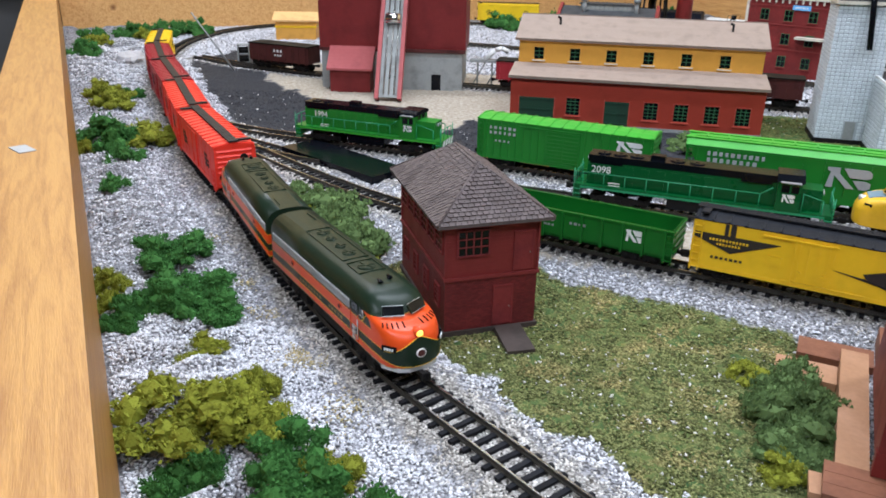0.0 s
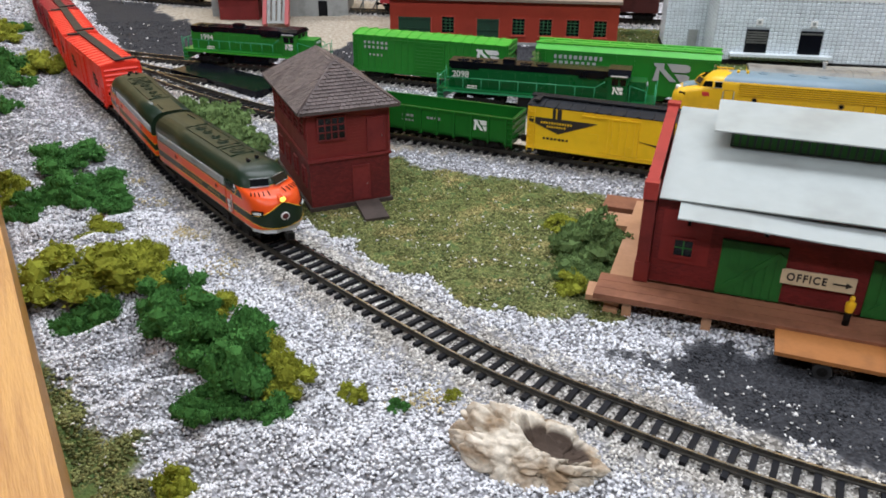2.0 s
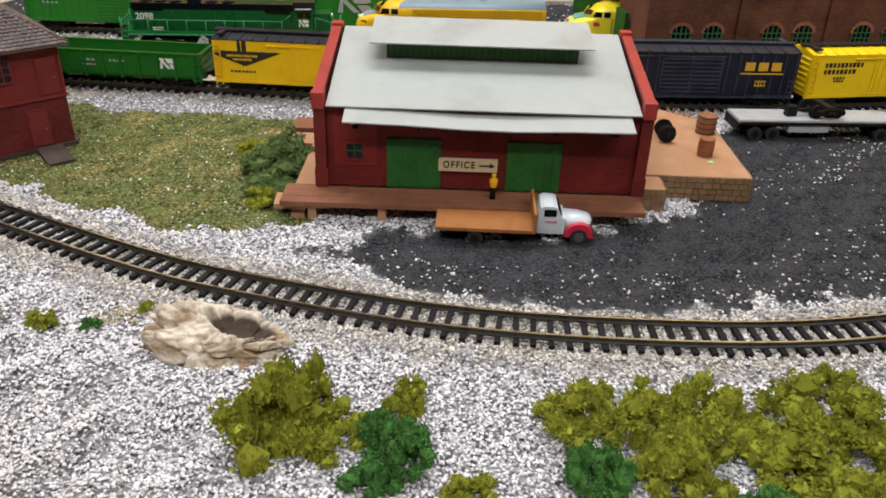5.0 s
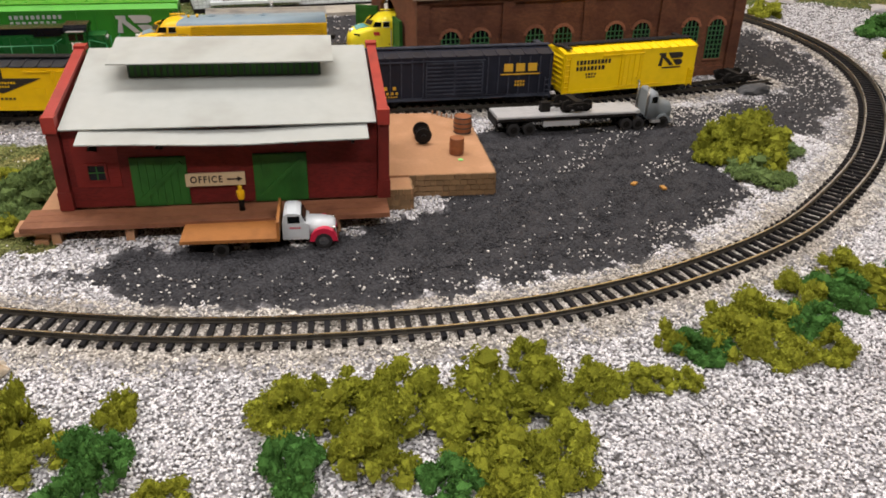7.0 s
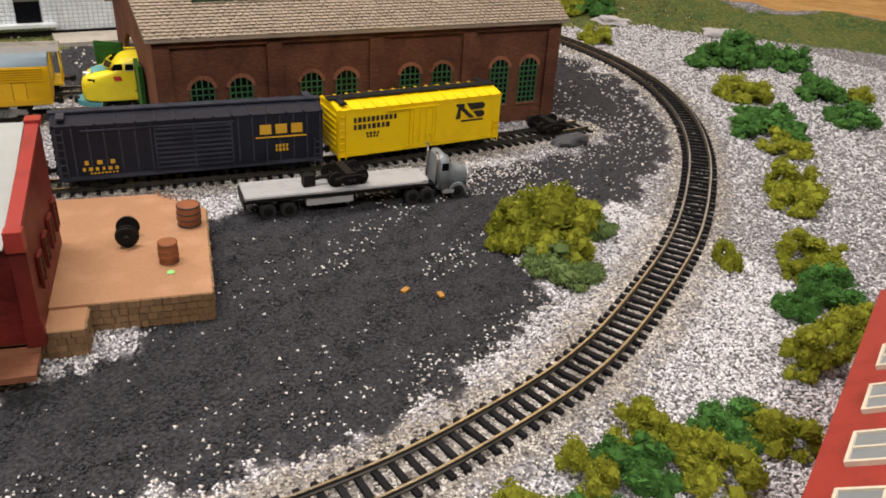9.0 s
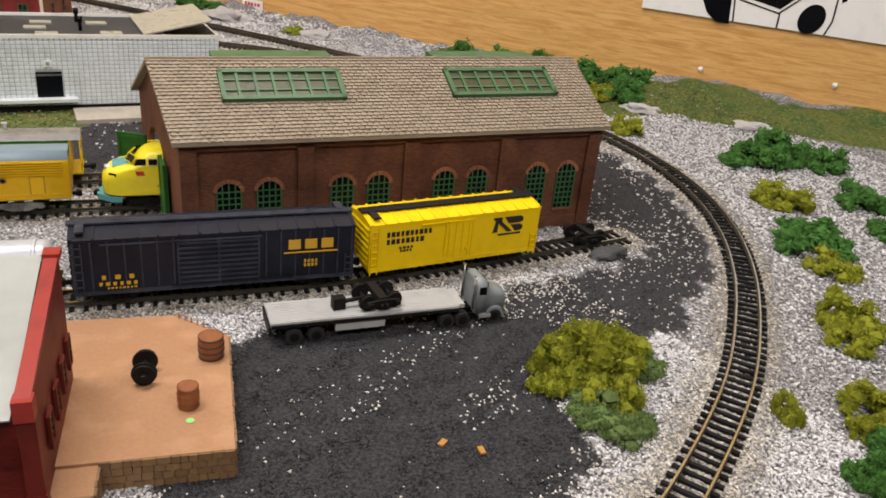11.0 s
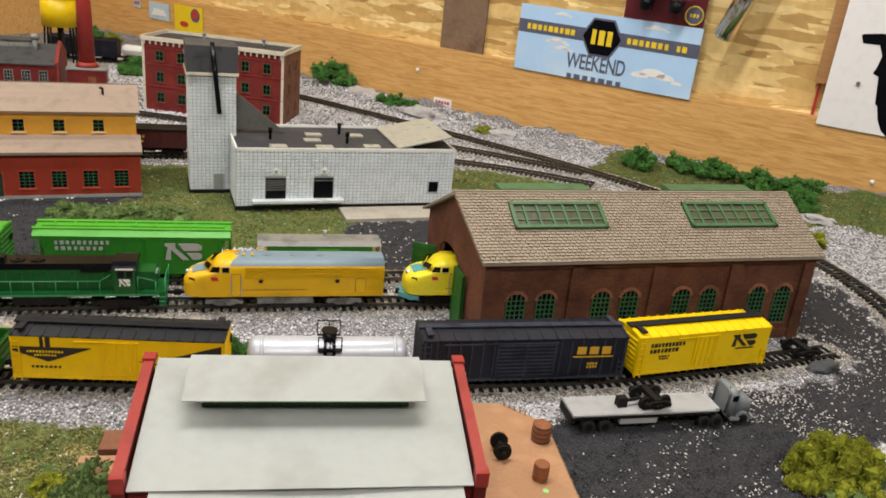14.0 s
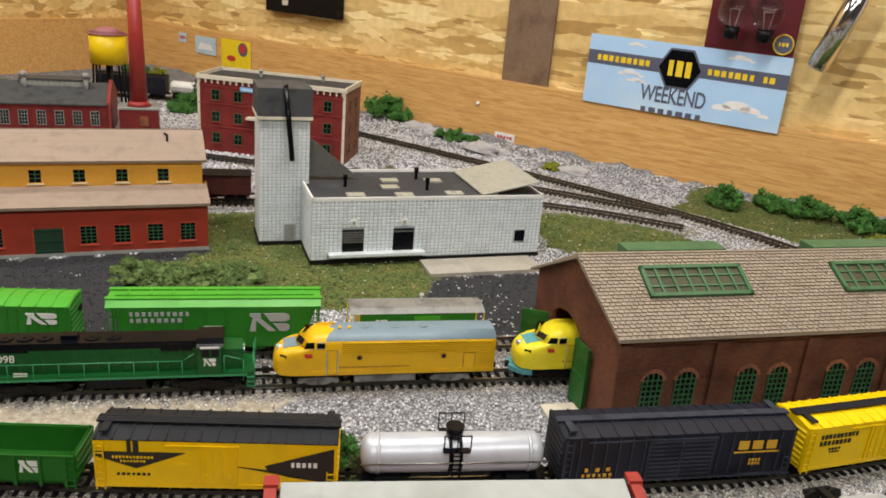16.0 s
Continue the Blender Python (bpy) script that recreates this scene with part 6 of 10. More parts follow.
def milw_unit(line, s0, s1, flip, label, yellow):
    L, W = s1 - s0, 0.0172
    c, a = line.chord(s0, s1)
    root = thing("diesel_locomotive", pose(c[0], c[1], RAIL_Z, 0, 0, a + (180 if flip else 0)), label, "locomotive", "yellow streamlined locomotives")
    body = M["mil_yellow"] if yellow else M["mil_orange"]
    slots = [0] * 14 + ([0] * 4 if yellow else [1] * 4)
    shell = cab_unit(root, L, f_rows(L, W), slots, [body, M["roof_grey_blue"]])
    cab_details(root, L, W, body, body, belt=False)
    f = L / 2
    for p in shell.data.polygons:
        if p.center.x > f - 0.050:
            p.material_index = 0
    bm = bmesh.new()
    prism(bm, [(f - 0.024, 0.0352), (f - 0.0165, 0.0345), (f - 0.0085, 0.0322), (f - 0.0085, 0.0316), (f - 0.024, 0.0340)], "y", -0.0085, 0.0085)
    part("glare_panel", bm, M["teal"] if yellow else M["roof_grey_blue"], root)
    for s in (-1, 1):
        bm = bmesh.new()
        for k in range(6):
            z = 0.0300 + 0.0021 * k
            box(bm, -f + 0.004, f - 0.056, *sorted((s * W, s * (W + 0.0013))), z, z + 0.0012)
        box(bm, -f + 0.004, f - 0.030, *sorted((s * W, s * (W + 0.0006))), 0.0125, 0.0133)
        part("side_rib", bm, body, root)
        # flat dark yellow panel stands in for shade between the grille ribs
        part("grille_recess", boxes((-f + 0.004, f - 0.056, *sorted((s * W, s * (W + 0.0003))), 0.0296, 0.0420)), M["mil_groove_shade"], root)
        part("door_joint", boxes((-f + 0.0173, -f + 0.0277, *sorted((s * W, s * (W + 0.0002))), 0.0128, 0.0292)), M["mil_groove_shade"], root)
        part("door_joint", boxes((f - 0.0522, f - 0.0433, *sorted((s * W, s * (W + 0.0002))), 0.0088, 0.0342)), M["mil_groove_shade"], root)
        for x in (f - 0.070, -f + 0.045):
            bm = bmesh.new()
            cyl(bm, (x, s * (W - 0.0002), 0.0262), (x, s * (W + 0.0007), 0.0262), 0.0026, 16)
            part("porthole", bm, M["mil_groove_shade"], root)
            bm = bmesh.new()
            cyl(bm, (x, s * (W + 0.0004), 0.0262), (x, s * (W + 0.0009), 0.0262), 0.0017, 16)
            part("porthole_glass", bm, M["glass"], root)
        part("side_door", boxes((-f + 0.018, -f + 0.027, *sorted((s * W, s * (W + 0.0005))), 0.0135, 0.0285)), body, root)
        bm = bmesh.new()
        prism(bm, [(-0.0035, -0.002), (0.0025, -0.002), (0.0035, 0.002), (-0.0025, 0.002)], "y", -0.0003, 0.0003)
        part("side_emblem", bm, M["red_sign"], root, at=pose(f - 0.0285, s * (W + 0.0003), 0.0288))
        part("number_board", boxes((-0.0006, 0.0006, -0.0030, 0.0030, -0.0013, 0.0013)), M["black"], root, at=pose(f - 0.0085, s * 0.0142, 0.0272, 0, 0, s * 58))
        marks(root, "side_lettering", word(-0.01, 0, 0.060, 0.0011, 22), W + 0.0002, s, M["rust"], 0.0165)
    bm = bmesh.new()
    cyl(bm, (f - 0.010, 0, 0.0285), (f - 0.0025, 0, 0.0285), 0.0030, 18)
    part("headlight", bm, M["silver"], root)
    if yellow:
        bm = bmesh.new()
        prism(bm, [(f - 0.006, -0.0155), (f + 0.004, -0.006), (f + 0.004, 0.006), (f - 0.006, 0.0155), (f - 0.014, 0.0165), (f - 0.014, -0.0165)], "z", 0.0022, 0.0072)
        part("pilot", bm, M["teal"], root)
        part("side_ladder", ladder(f - 0.042, -W - 0.0003, -W - 0.0012, 0.002, 0.016, 4), M["white"], root)
    bm = bmesh.new()
    for x in (f - 0.075, f - 0.100, f - 0.125):
        if x > -f + 0.02:
            fan(bm, x, 0.0484, 0.0045)
    part("roof_fan", bm, body if yellow else M["roof_grey_blue"], root)
    bm = bmesh.new()
    pipe(bm, [(f - 0.050, -0.004, 0.0485), (f - 0.050, -0.004, 0.0505), (f - 0.036, -0.004, 0.0505)], 0.0008)
    part("horn", bm, body, root)
    for ch in root.children:
        ch.matrix_basis = Matrix.Translation((0, 0, 0.0045)) @ Matrix.Diagonal((1, 1, 0.9, 1)) @ ch.matrix_basis
    trucks_f(root, L, M["truck_silver"] if not yellow else None)


sy = YARD_B.near(0.290, 0.606)
milw_unit(YARD_B, sy + 0.004, sy + 0.190, True, "orange-yellow streamlined locomotive with grey-blue roof and silver trucks", False)
sy = YARD_B.near(0.490, 0.543)
milw_unit(YARD_B, sy + 0.002, sy + 0.162, True, "bright yellow streamlined locomotive nosing out of the engine house", True)


# cars behind the buildings
def hopper(line, s0, L, material, label):
    root = car_root("hopper_car", line, s0, s0 + L, label, "hopper car", "back siding cars")
    h, W, z0, top = L / 2, 0.0165, 0.009, 0.040
    part("body", boxes((-h, h, -W, W, z0 + 0.004, top)), material, root, bevel=0.0005)
    for s in (-1, 1):
        for k in range(9):
            x = -h + 0.005 + (L - 0.010) * k / 8
            part("side_post", boxes((x - 0.0007, x + 0.0007, *sorted((s * W, s * (W + 0.0012))), z0 + 0.002, top)), material, root)
        marks(root, "side_lettering", word(0, 0.004, 0.020, 0.004, 3, 0.4) + word(0, -0.003, 0.016, 0.003, 3, 0.4), W + 0.0014, s, M["white"] if "lettered" in label else M["csx_gold"], 0.026)
    part("top_rim", boxes((-h - 0.0008, h + 0.0008, -W - 0.0012, W + 0.0012, top - 0.001, top + 0.0008)), M["dark"], root)
    under(root, h, z0)


hopper(BACK_A, BACK_A.near(-0.385, 1.33), 0.12, M["maroon"], "maroon hopper car lettered in white beside the grain elevator")
hopper(BACK_A, BACK_A.near(0.02, 1.20), 0.13, M["crimson_car"], "faded red hopper car behind the long shed")
hopper(BACK_A, BACK_A.near(0.305, 1.135), 0.135, M["maroon"], "brown hopper car with dark grey load behind the tiled tower")
hopper(BACK_A, BACK_A.near(0.46, 1.087), 0.135, M["maroon"], "brown hopper car behind the white creamery")
nh_car(BACK_C, BACK_C.near(0.13, 2.025), BACK_C.near(0.13, 2.025) + 0.15, M["car_yellow"], "yellow boxcar on the far loop")
sc = BACK_C.near(0.50, 1.905)
nh_car(BACK_C, sc, sc + 0.15, M["csx_blue"], "dark blue boxcar on the far loop behind the stack")
tank_car(BACK_C, sc - 0.136, M["white"], "white tank car on the far loop")


# ---- buildings: x along the front, y inwards, z up; z = 0 on the ground ----
def grooved(name, base, pitch, rough=0.55, axis="Z", depth=0.0006, **k):
    """A surface with fine level (or upright) board lines."""
    m = mat(name, base, rough, spec=0.25, **k)
    nt = m.node_tree
    tc = nt.nodes.new("ShaderNodeTexCoord")
    w = nt.nodes.new("ShaderNodeTexWave")
    w.wave_type, w.bands_direction, w.wave_profile = "BANDS", axis, "SAW"
    w.inputs["Scale"].default_value, w.inputs["Distortion"].default_value = 6.2832 / pitch / 20, 0.0
    nt.links.new(tc.outputs["Object"], w.inputs["Vector"])
    bp = nt.nodes.new("ShaderNodeBump")
    bp.inputs["Strength"].default_value, bp.inputs["Distance"].default_value = 0.7, depth
    nt.links.new(w.outputs["Fac"], bp.inputs["Height"])
    nt.links.new(bp.outputs[0], nt.nodes["Principled BSDF"].inputs["Normal"])
    return m


def bricked(name, a, b, joint, w=0.0028, h=0.0011, rough=0.7):
    """Small moulded brickwork, with relief."""
    m = mat(name, a, rough, vary=0.2, scale=35, spec=0.25)
    nt = m.node_tree
    L = nt.links.new
    tc = nt.nodes.new("ShaderNodeTexCoord")
    sep = nt.nodes.new("ShaderNodeSeparateXYZ")
    L(tc.outputs["Object"], sep.inputs[0])
    ad = nt.nodes.new("ShaderNodeMath")
    L(sep.outputs[0], ad.inputs[0])
    L(sep.outputs[1], ad.inputs[1])
    cb = nt.nodes.new("ShaderNodeCombineXYZ")
    L(ad.outputs[0], cb.inputs[0])
    L(sep.outputs[2], cb.inputs[1])
    br = nt.nodes.new("ShaderNodeTexBrick")
    br.inputs["Scale"].default_value = 1.0
    br.inputs["Brick Width"].default_value, br.inputs["Row Height"].default_value, br.inputs["Mortar Size"].default_value = w, h, 0.00016
    br.inputs["Color1"].default_value, br.inputs["Color2"].default_value, br.inputs["Mortar"].default_value = (1, 1, 1, 1), (0.62, 0.62, 0.62, 1), (*[j / max(0.001, q) for j, q in zip(joint, a)], 1)
    L(cb.outputs[0], br.inputs["Vector"])
    bsdf = nt.nodes["Principled BSDF"]
    src = bsdf.inputs["Base Color"].links[0].from_socket
    n = nt.nodes.new("ShaderNodeTexNoise")
    n.inputs["Scale"].default_value, n.inputs["Detail"].default_value = 28, 5
    L(tc.outputs["Object"], n.inputs["Vector"])
    mr = nt.nodes.new("ShaderNodeMapRange")
    mr.inputs["From Min"].default_value, mr.inputs["From Max"].default_value = 0.42, 0.62
    L(n.outputs["Fac"], mr.inputs["Value"])
    st = nt.nodes.new("ShaderNodeMix")
    st.data_type = "RGBA"
    st.inputs["B"].default_value = (*b, 1)
    L(mr.outputs[0], st.inputs["Factor"])
    L(src, st.inputs["A"])
    mu = nt.nodes.new("ShaderNodeMix")
    mu.data_type, mu.blend_type = "RGBA", "MULTIPLY"
    mu.inputs["Factor"].default_value = 1
    L(st.outputs["Result"], mu.inputs["A"])
    L(br.outputs["Color"], mu.inputs["B"])
    L(mu.outputs["Result"], bsdf.inputs["Base Color"])
    bp = nt.nodes.new("ShaderNodeBump")
    bp.inputs["Strength"].default_value, bp.inputs["Distance"].default_value, bp.invert = 0.8, 0.0004, True
    L(br.outputs["Fac"], bp.inputs["Height"])
    L(bp.outputs[0], bsdf.inputs["Normal"])
    return m


M["tower_siding"] = grooved("tower_siding", (0.200, 0.030, 0.028), 0.0022, vary=0.12, scale=40)
M["tower_brick"] = bricked("tower_brick", (0.195, 0.028, 0.027), (0.155, 0.023, 0.023), (0.115, 0.017, 0.018), rough=0.55)
M["wh_siding"] = grooved("warehouse_siding", (0.200, 0.022, 0.019), 0.0030, vary=0.12, scale=40)
M["wh_brick"] = bricked("warehouse_brick", (0.190, 0.021, 0.018), (0.155, 0.018, 0.016), (0.16, 0.018, 0.017), rough=0.55)
M["eh_wall"] = bricked("engine_house_brick", (0.170, 0.062, 0.034), (0.235, 0.092, 0.048), (0.05, 0.024, 0.018))
M["eh_gable"] = bricked("engine_house_gable", (0.235, 0.085, 0.045), (0.15, 0.055, 0.035), (0.13, 0.06, 0.04))
M["yb_siding"] = grooved("shed_siding", (0.40, 0.055, 0.032), 0.0021, vary=0.08, scale=30)
M["yb_siding_y"] = grooved("shed_siding_yellow", (0.72, 0.37, 0.055), 0.0021, vary=0.06, scale=30)
M["rb_brick"] = bricked("hotel_brick", (0.26, 0.030, 0.026), (0.22, 0.026, 0.024), (0.19, 0.025, 0.022), rough=0.55)
M["el_siding"] = grooved("elevator_siding", (0.185, 0.024, 0.024), 0.0024, vary=0.12, scale=30)
M["el_rib"] = grooved("conveyor_rib", (0.40, 0.10, 0.10), 0.004, vary=0.1, scale=30)


def window(parent, m, w, h, nx, nz, fm, mm=None, pane=None, frame=0.0010, depth=0.0012, sill=None, name="window"):
    """A window facing -y, its middle at m: pane, frame, bars and sill."""
    mm = mm or fm
    bm = boxes((-w / 2, w / 2, -0.0004, 0.0004, -h / 2, h / 2))
    root = part(name, bm, pane or M["glass"], parent, at=m)
    bm = boxes((-w / 2 - frame, w / 2 + frame, -depth, 0.0004, h / 2, h / 2 + frame), (-w / 2 - frame, w / 2 + frame, -depth, 0.0004, -h / 2 - frame, -h / 2))
    box(bm, -w / 2 - frame, -w / 2, -depth, 0.0004, -h / 2, h / 2)
    box(bm, w / 2, w / 2 + frame, -depth, 0.0004, -h / 2, h / 2)
    part("frame", bm, fm, root)
    b = 0.00035
    for k in range(1, nx):
        x = -w / 2 + w * k / nx
        part("bar", boxes((x - b, x + b, -depth * 0.6, 0.0003, -h / 2, h / 2)), mm, root)
    for k in range(1, nz):
        z = -h / 2 + h * k / nz
        part("bar", boxes((-w / 2, w / 2, -depth * 0.5, 0.0003, z - b, z + b)), mm, root)
    if sill:
        part("sill", boxes((-w / 2 - frame - 0.0012, w / 2 + frame + 0.0012, -depth - 0.0012, 0.0004, -h / 2 - frame - 0.0013, -h / 2 - frame)), sill, root)
    return root


def shingles(parent, origin, ax, up, length, slope, material, tile=0.006, row=0.0045, thick=0.0008, cut=None, seed=1, name="shingles"):
    """Overlapping tiles on a slope: ax and up are unit vectors in the slope; cut(u, v) tells where the slope is."""
    rng = random.Random(seed)
    ax, up, o = Vector(ax), Vector(up), Vector(origin)
    nrm = ax.cross(up).normalized()
    verts, faces = [], []
    rows = int(slope / row)
    for r in range(rows + 1):
        v0, v1 = r * row, min((r + 1.35) * row, slope)
        n = int(length / tile) + 2
        for k in range(n):
            u0 = (k - (0.5 if r % 2 else 0)) * tile + rng.uniform(-0.02, 0.02) * tile
            u1 = u0 + tile * 0.84
            u0, u1 = max(u0, 0), min(u1, length)
            if cut:
                lo, hi = cut((v0 + v1) / 2)
                u0, u1 = max(u0, lo), min(u1, hi)
            if u1 - u0 < tile * 0.15:
                continue
            lift = thick * rng.uniform(1.5, 2.1)
            i = len(verts)
            for (u, v, z) in ((u0, v0, lift), (u1, v0, lift), (u1, v1, 0.0002), (u0, v1, 0.0002), (u0, v0, 0), (u1, v0, 0)):
                verts.append(o + ax * u + up * v + nrm * z)
            faces += [(i, i + 1, i + 2, i + 3), (i + 4, i + 5, i + 1, i), (i + 4, i, i + 3), (i + 5, i + 2, i + 1)]
    return add_mesh(name, [tuple(v) for v in verts], faces, material, parent, kind="stuff")


def signal_tower():
    root = thing("signal_tower", pose(-0.0225, 0.419, 0.0, 0, 0, 19.5), "dark red two-storey signal tower with slate-grey hip roof", "signal tower")
    X, Y, Z1, Z2 = 0.0585, 0.106, 0.0375, 0.0735
    part("plinth", boxes((-0.0016, X + 0.0016, -0.0016, Y + 0.0016, 0, 0.0034)), M["base_dark"], root, bevel=0.0005)
    part("lower_wall", boxes((0, X, 0, Y, 0.003, Z1)), M["tower_brick"], root)
    part("upper_wall", boxes((0.0003, X - 0.0003, 0.0003, Y - 0.0003, Z1, Z2)), M["tower_siding"], root)
    bm = boxes((-0.0012, X + 0.0012, -0.0012, Y + 0.0012, Z1 - 0.0008, Z1 + 0.0012))
    part("belt_course", bm, M["tower_red"], root, bevel=0.0003)
    for x in (0, X):
        for y in (0, Y):
            part("corner_board", boxes((x - 0.0006, x + 0.0006, y - 0.0006, y + 0.0006, Z1, Z2)), M["tower_red"], root)
    # front: a gridded window, two doors
    window(root, pose(0.0172, 0, 0.0600), 0.0185, 0.0150, 4, 3, M["tower_red"])
    for x0, z0, z1 in ((0.0435, 0.0400, 0.0640), (0.0315, 0.0050, 0.0300)):
        bm = boxes((x0, x0 + 0.0110, -0.0006, 0.0004, z0, z1), (x0 - 0.001, x0, -0.0011, 0.0004, z0, z1 + 0.001), (x0 + 0.011, x0 + 0.012, -0.0011, 0.0004, z0, z1 + 0.001), (x0, x0 + 0.011, -0.0011, 0.0004, z1, z1 + 0.001))
        d = part("door", bm, M["tower_red"], root)
        bm = bmesh.new()
        cyl(bm, (x0 + 0.0095, -0.0014, (z0 + z1) / 2 - 0.001), (x0 + 0.0095, -0.0004, (z0 + z1) / 2 - 0.001), 0.0004, 8)
        part("knob", bm, M["steel"], d)
    # long side towards the main track: a band of windows above, small ones below
    side = pose(0, Y, 0, 0, 0, -90)
    for k in range(6):
        window(root, side @ pose(0.0115 + k * 0.0166, 0, 0.0610), 0.0142, 0.0150, 3, 4, M["tower_red"])
    for k in range(4):
        window(root, side @ pose(0.0150 + k * 0.0255, 0, 0.0225), 0.0085, 0.0125, 3, 4, M["tower_red"])
    side = pose(X, 0, 0, 0, 0, 90)
    for k in range(4):
        window(root, side @ pose(0.020 + k * 0.023, 0, 0.0610), 0.0150, 0.0150, 3, 4, M["tower_red"])
    # hip roof
    e, ze, zr, run = 0.0068, 0.0738, 0.0995, 0.0293 + 0.0068
    c = [(-e, -e, ze), (X + e, -e, ze), (X + e, Y + e, ze), (-e, Y + e, ze)]
    r0, r1 = (X / 2, -e + run, zr), (X / 2, Y + e - run, zr)
    bm = bmesh.new()
    vs = [bm.verts.new(p) for p in c] + [bm.verts.new((p[0], p[1], ze - 0.0014)) for p in c]
    a, b = bm.verts.new(r0), bm.verts.new(r1)
    for f in ((vs[0], vs[1], a), (vs[1], vs[2], b, a), (vs[2], vs[3], b), (vs[3], vs[0], a, b), tuple(vs[4:][::-1])):
        bm.faces.new(f)
    for k in range(4):
        bm.faces.new((vs[k], vs[4 + k], vs[4 + (k + 1) % 4], vs[(k + 1) % 4]))
    roof = part("roof", bm, M["slate"], root)
    sl = math.hypot(run, zr - ze)
    hw = X / 2 + e
    slh = math.hypot(hw, zr - ze)
    shingles(roof, c[0], (1, 0, 0), (0, run / sl, (zr - ze) / sl), X + 2 * e, sl, M["slate"], 0.0036, 0.0030, 0.0006, lambda v: ((X / 2 + e) * v / sl, (X + 2 * e) - (X / 2 + e) * v / sl), 1)
    shingles(roof, c[2], (-1, 0, 0), (0, -run / sl, (zr - ze) / sl), X + 2 * e, sl, M["slate"], 0.0036, 0.0030, 0.0006, lambda v: ((X / 2 + e) * v / sl, (X + 2 * e) - (X / 2 + e) * v / sl), 2)
    shingles(roof, c[1], (0, 1, 0), (-hw / slh, 0, (zr - ze) / slh), Y + 2 * e, slh, M["slate"], 0.0036, 0.0030, 0.0006, lambda v: (run * v / slh, Y + 2 * e - run * v / slh), 3)
    shingles(roof, c[3], (0, -1, 0), (hw / slh, 0, (zr - ze) / slh), Y + 2 * e, slh, M["slate"], 0.0036, 0.0030, 0.0006, lambda v: (run * v / slh, Y + 2 * e - run * v / slh), 4)
    bm = bmesh.new()
    pipe(bm, [r0, r1], 0.0007)
    for p, q in ((c[0], r0), (c[1], r0), (c[2], r1), (c[3], r1)):
        pipe(bm, [Vector(p) + Vector((0, 0, 0.0006)), Vector(q)], 0.0007)
    part("ridge_cap", bm, M["slate"], roof)
    ramp = part("door_ramp", boxes((-0.0085, 0.0085, -0.030, 0.0, 0.0, 0.0042)), M["base_dark"], root, at=pose(0.040, -0.0015, 0.0, 3, 0, -4), bevel=0.0006)
    return ramp


signal_tower()


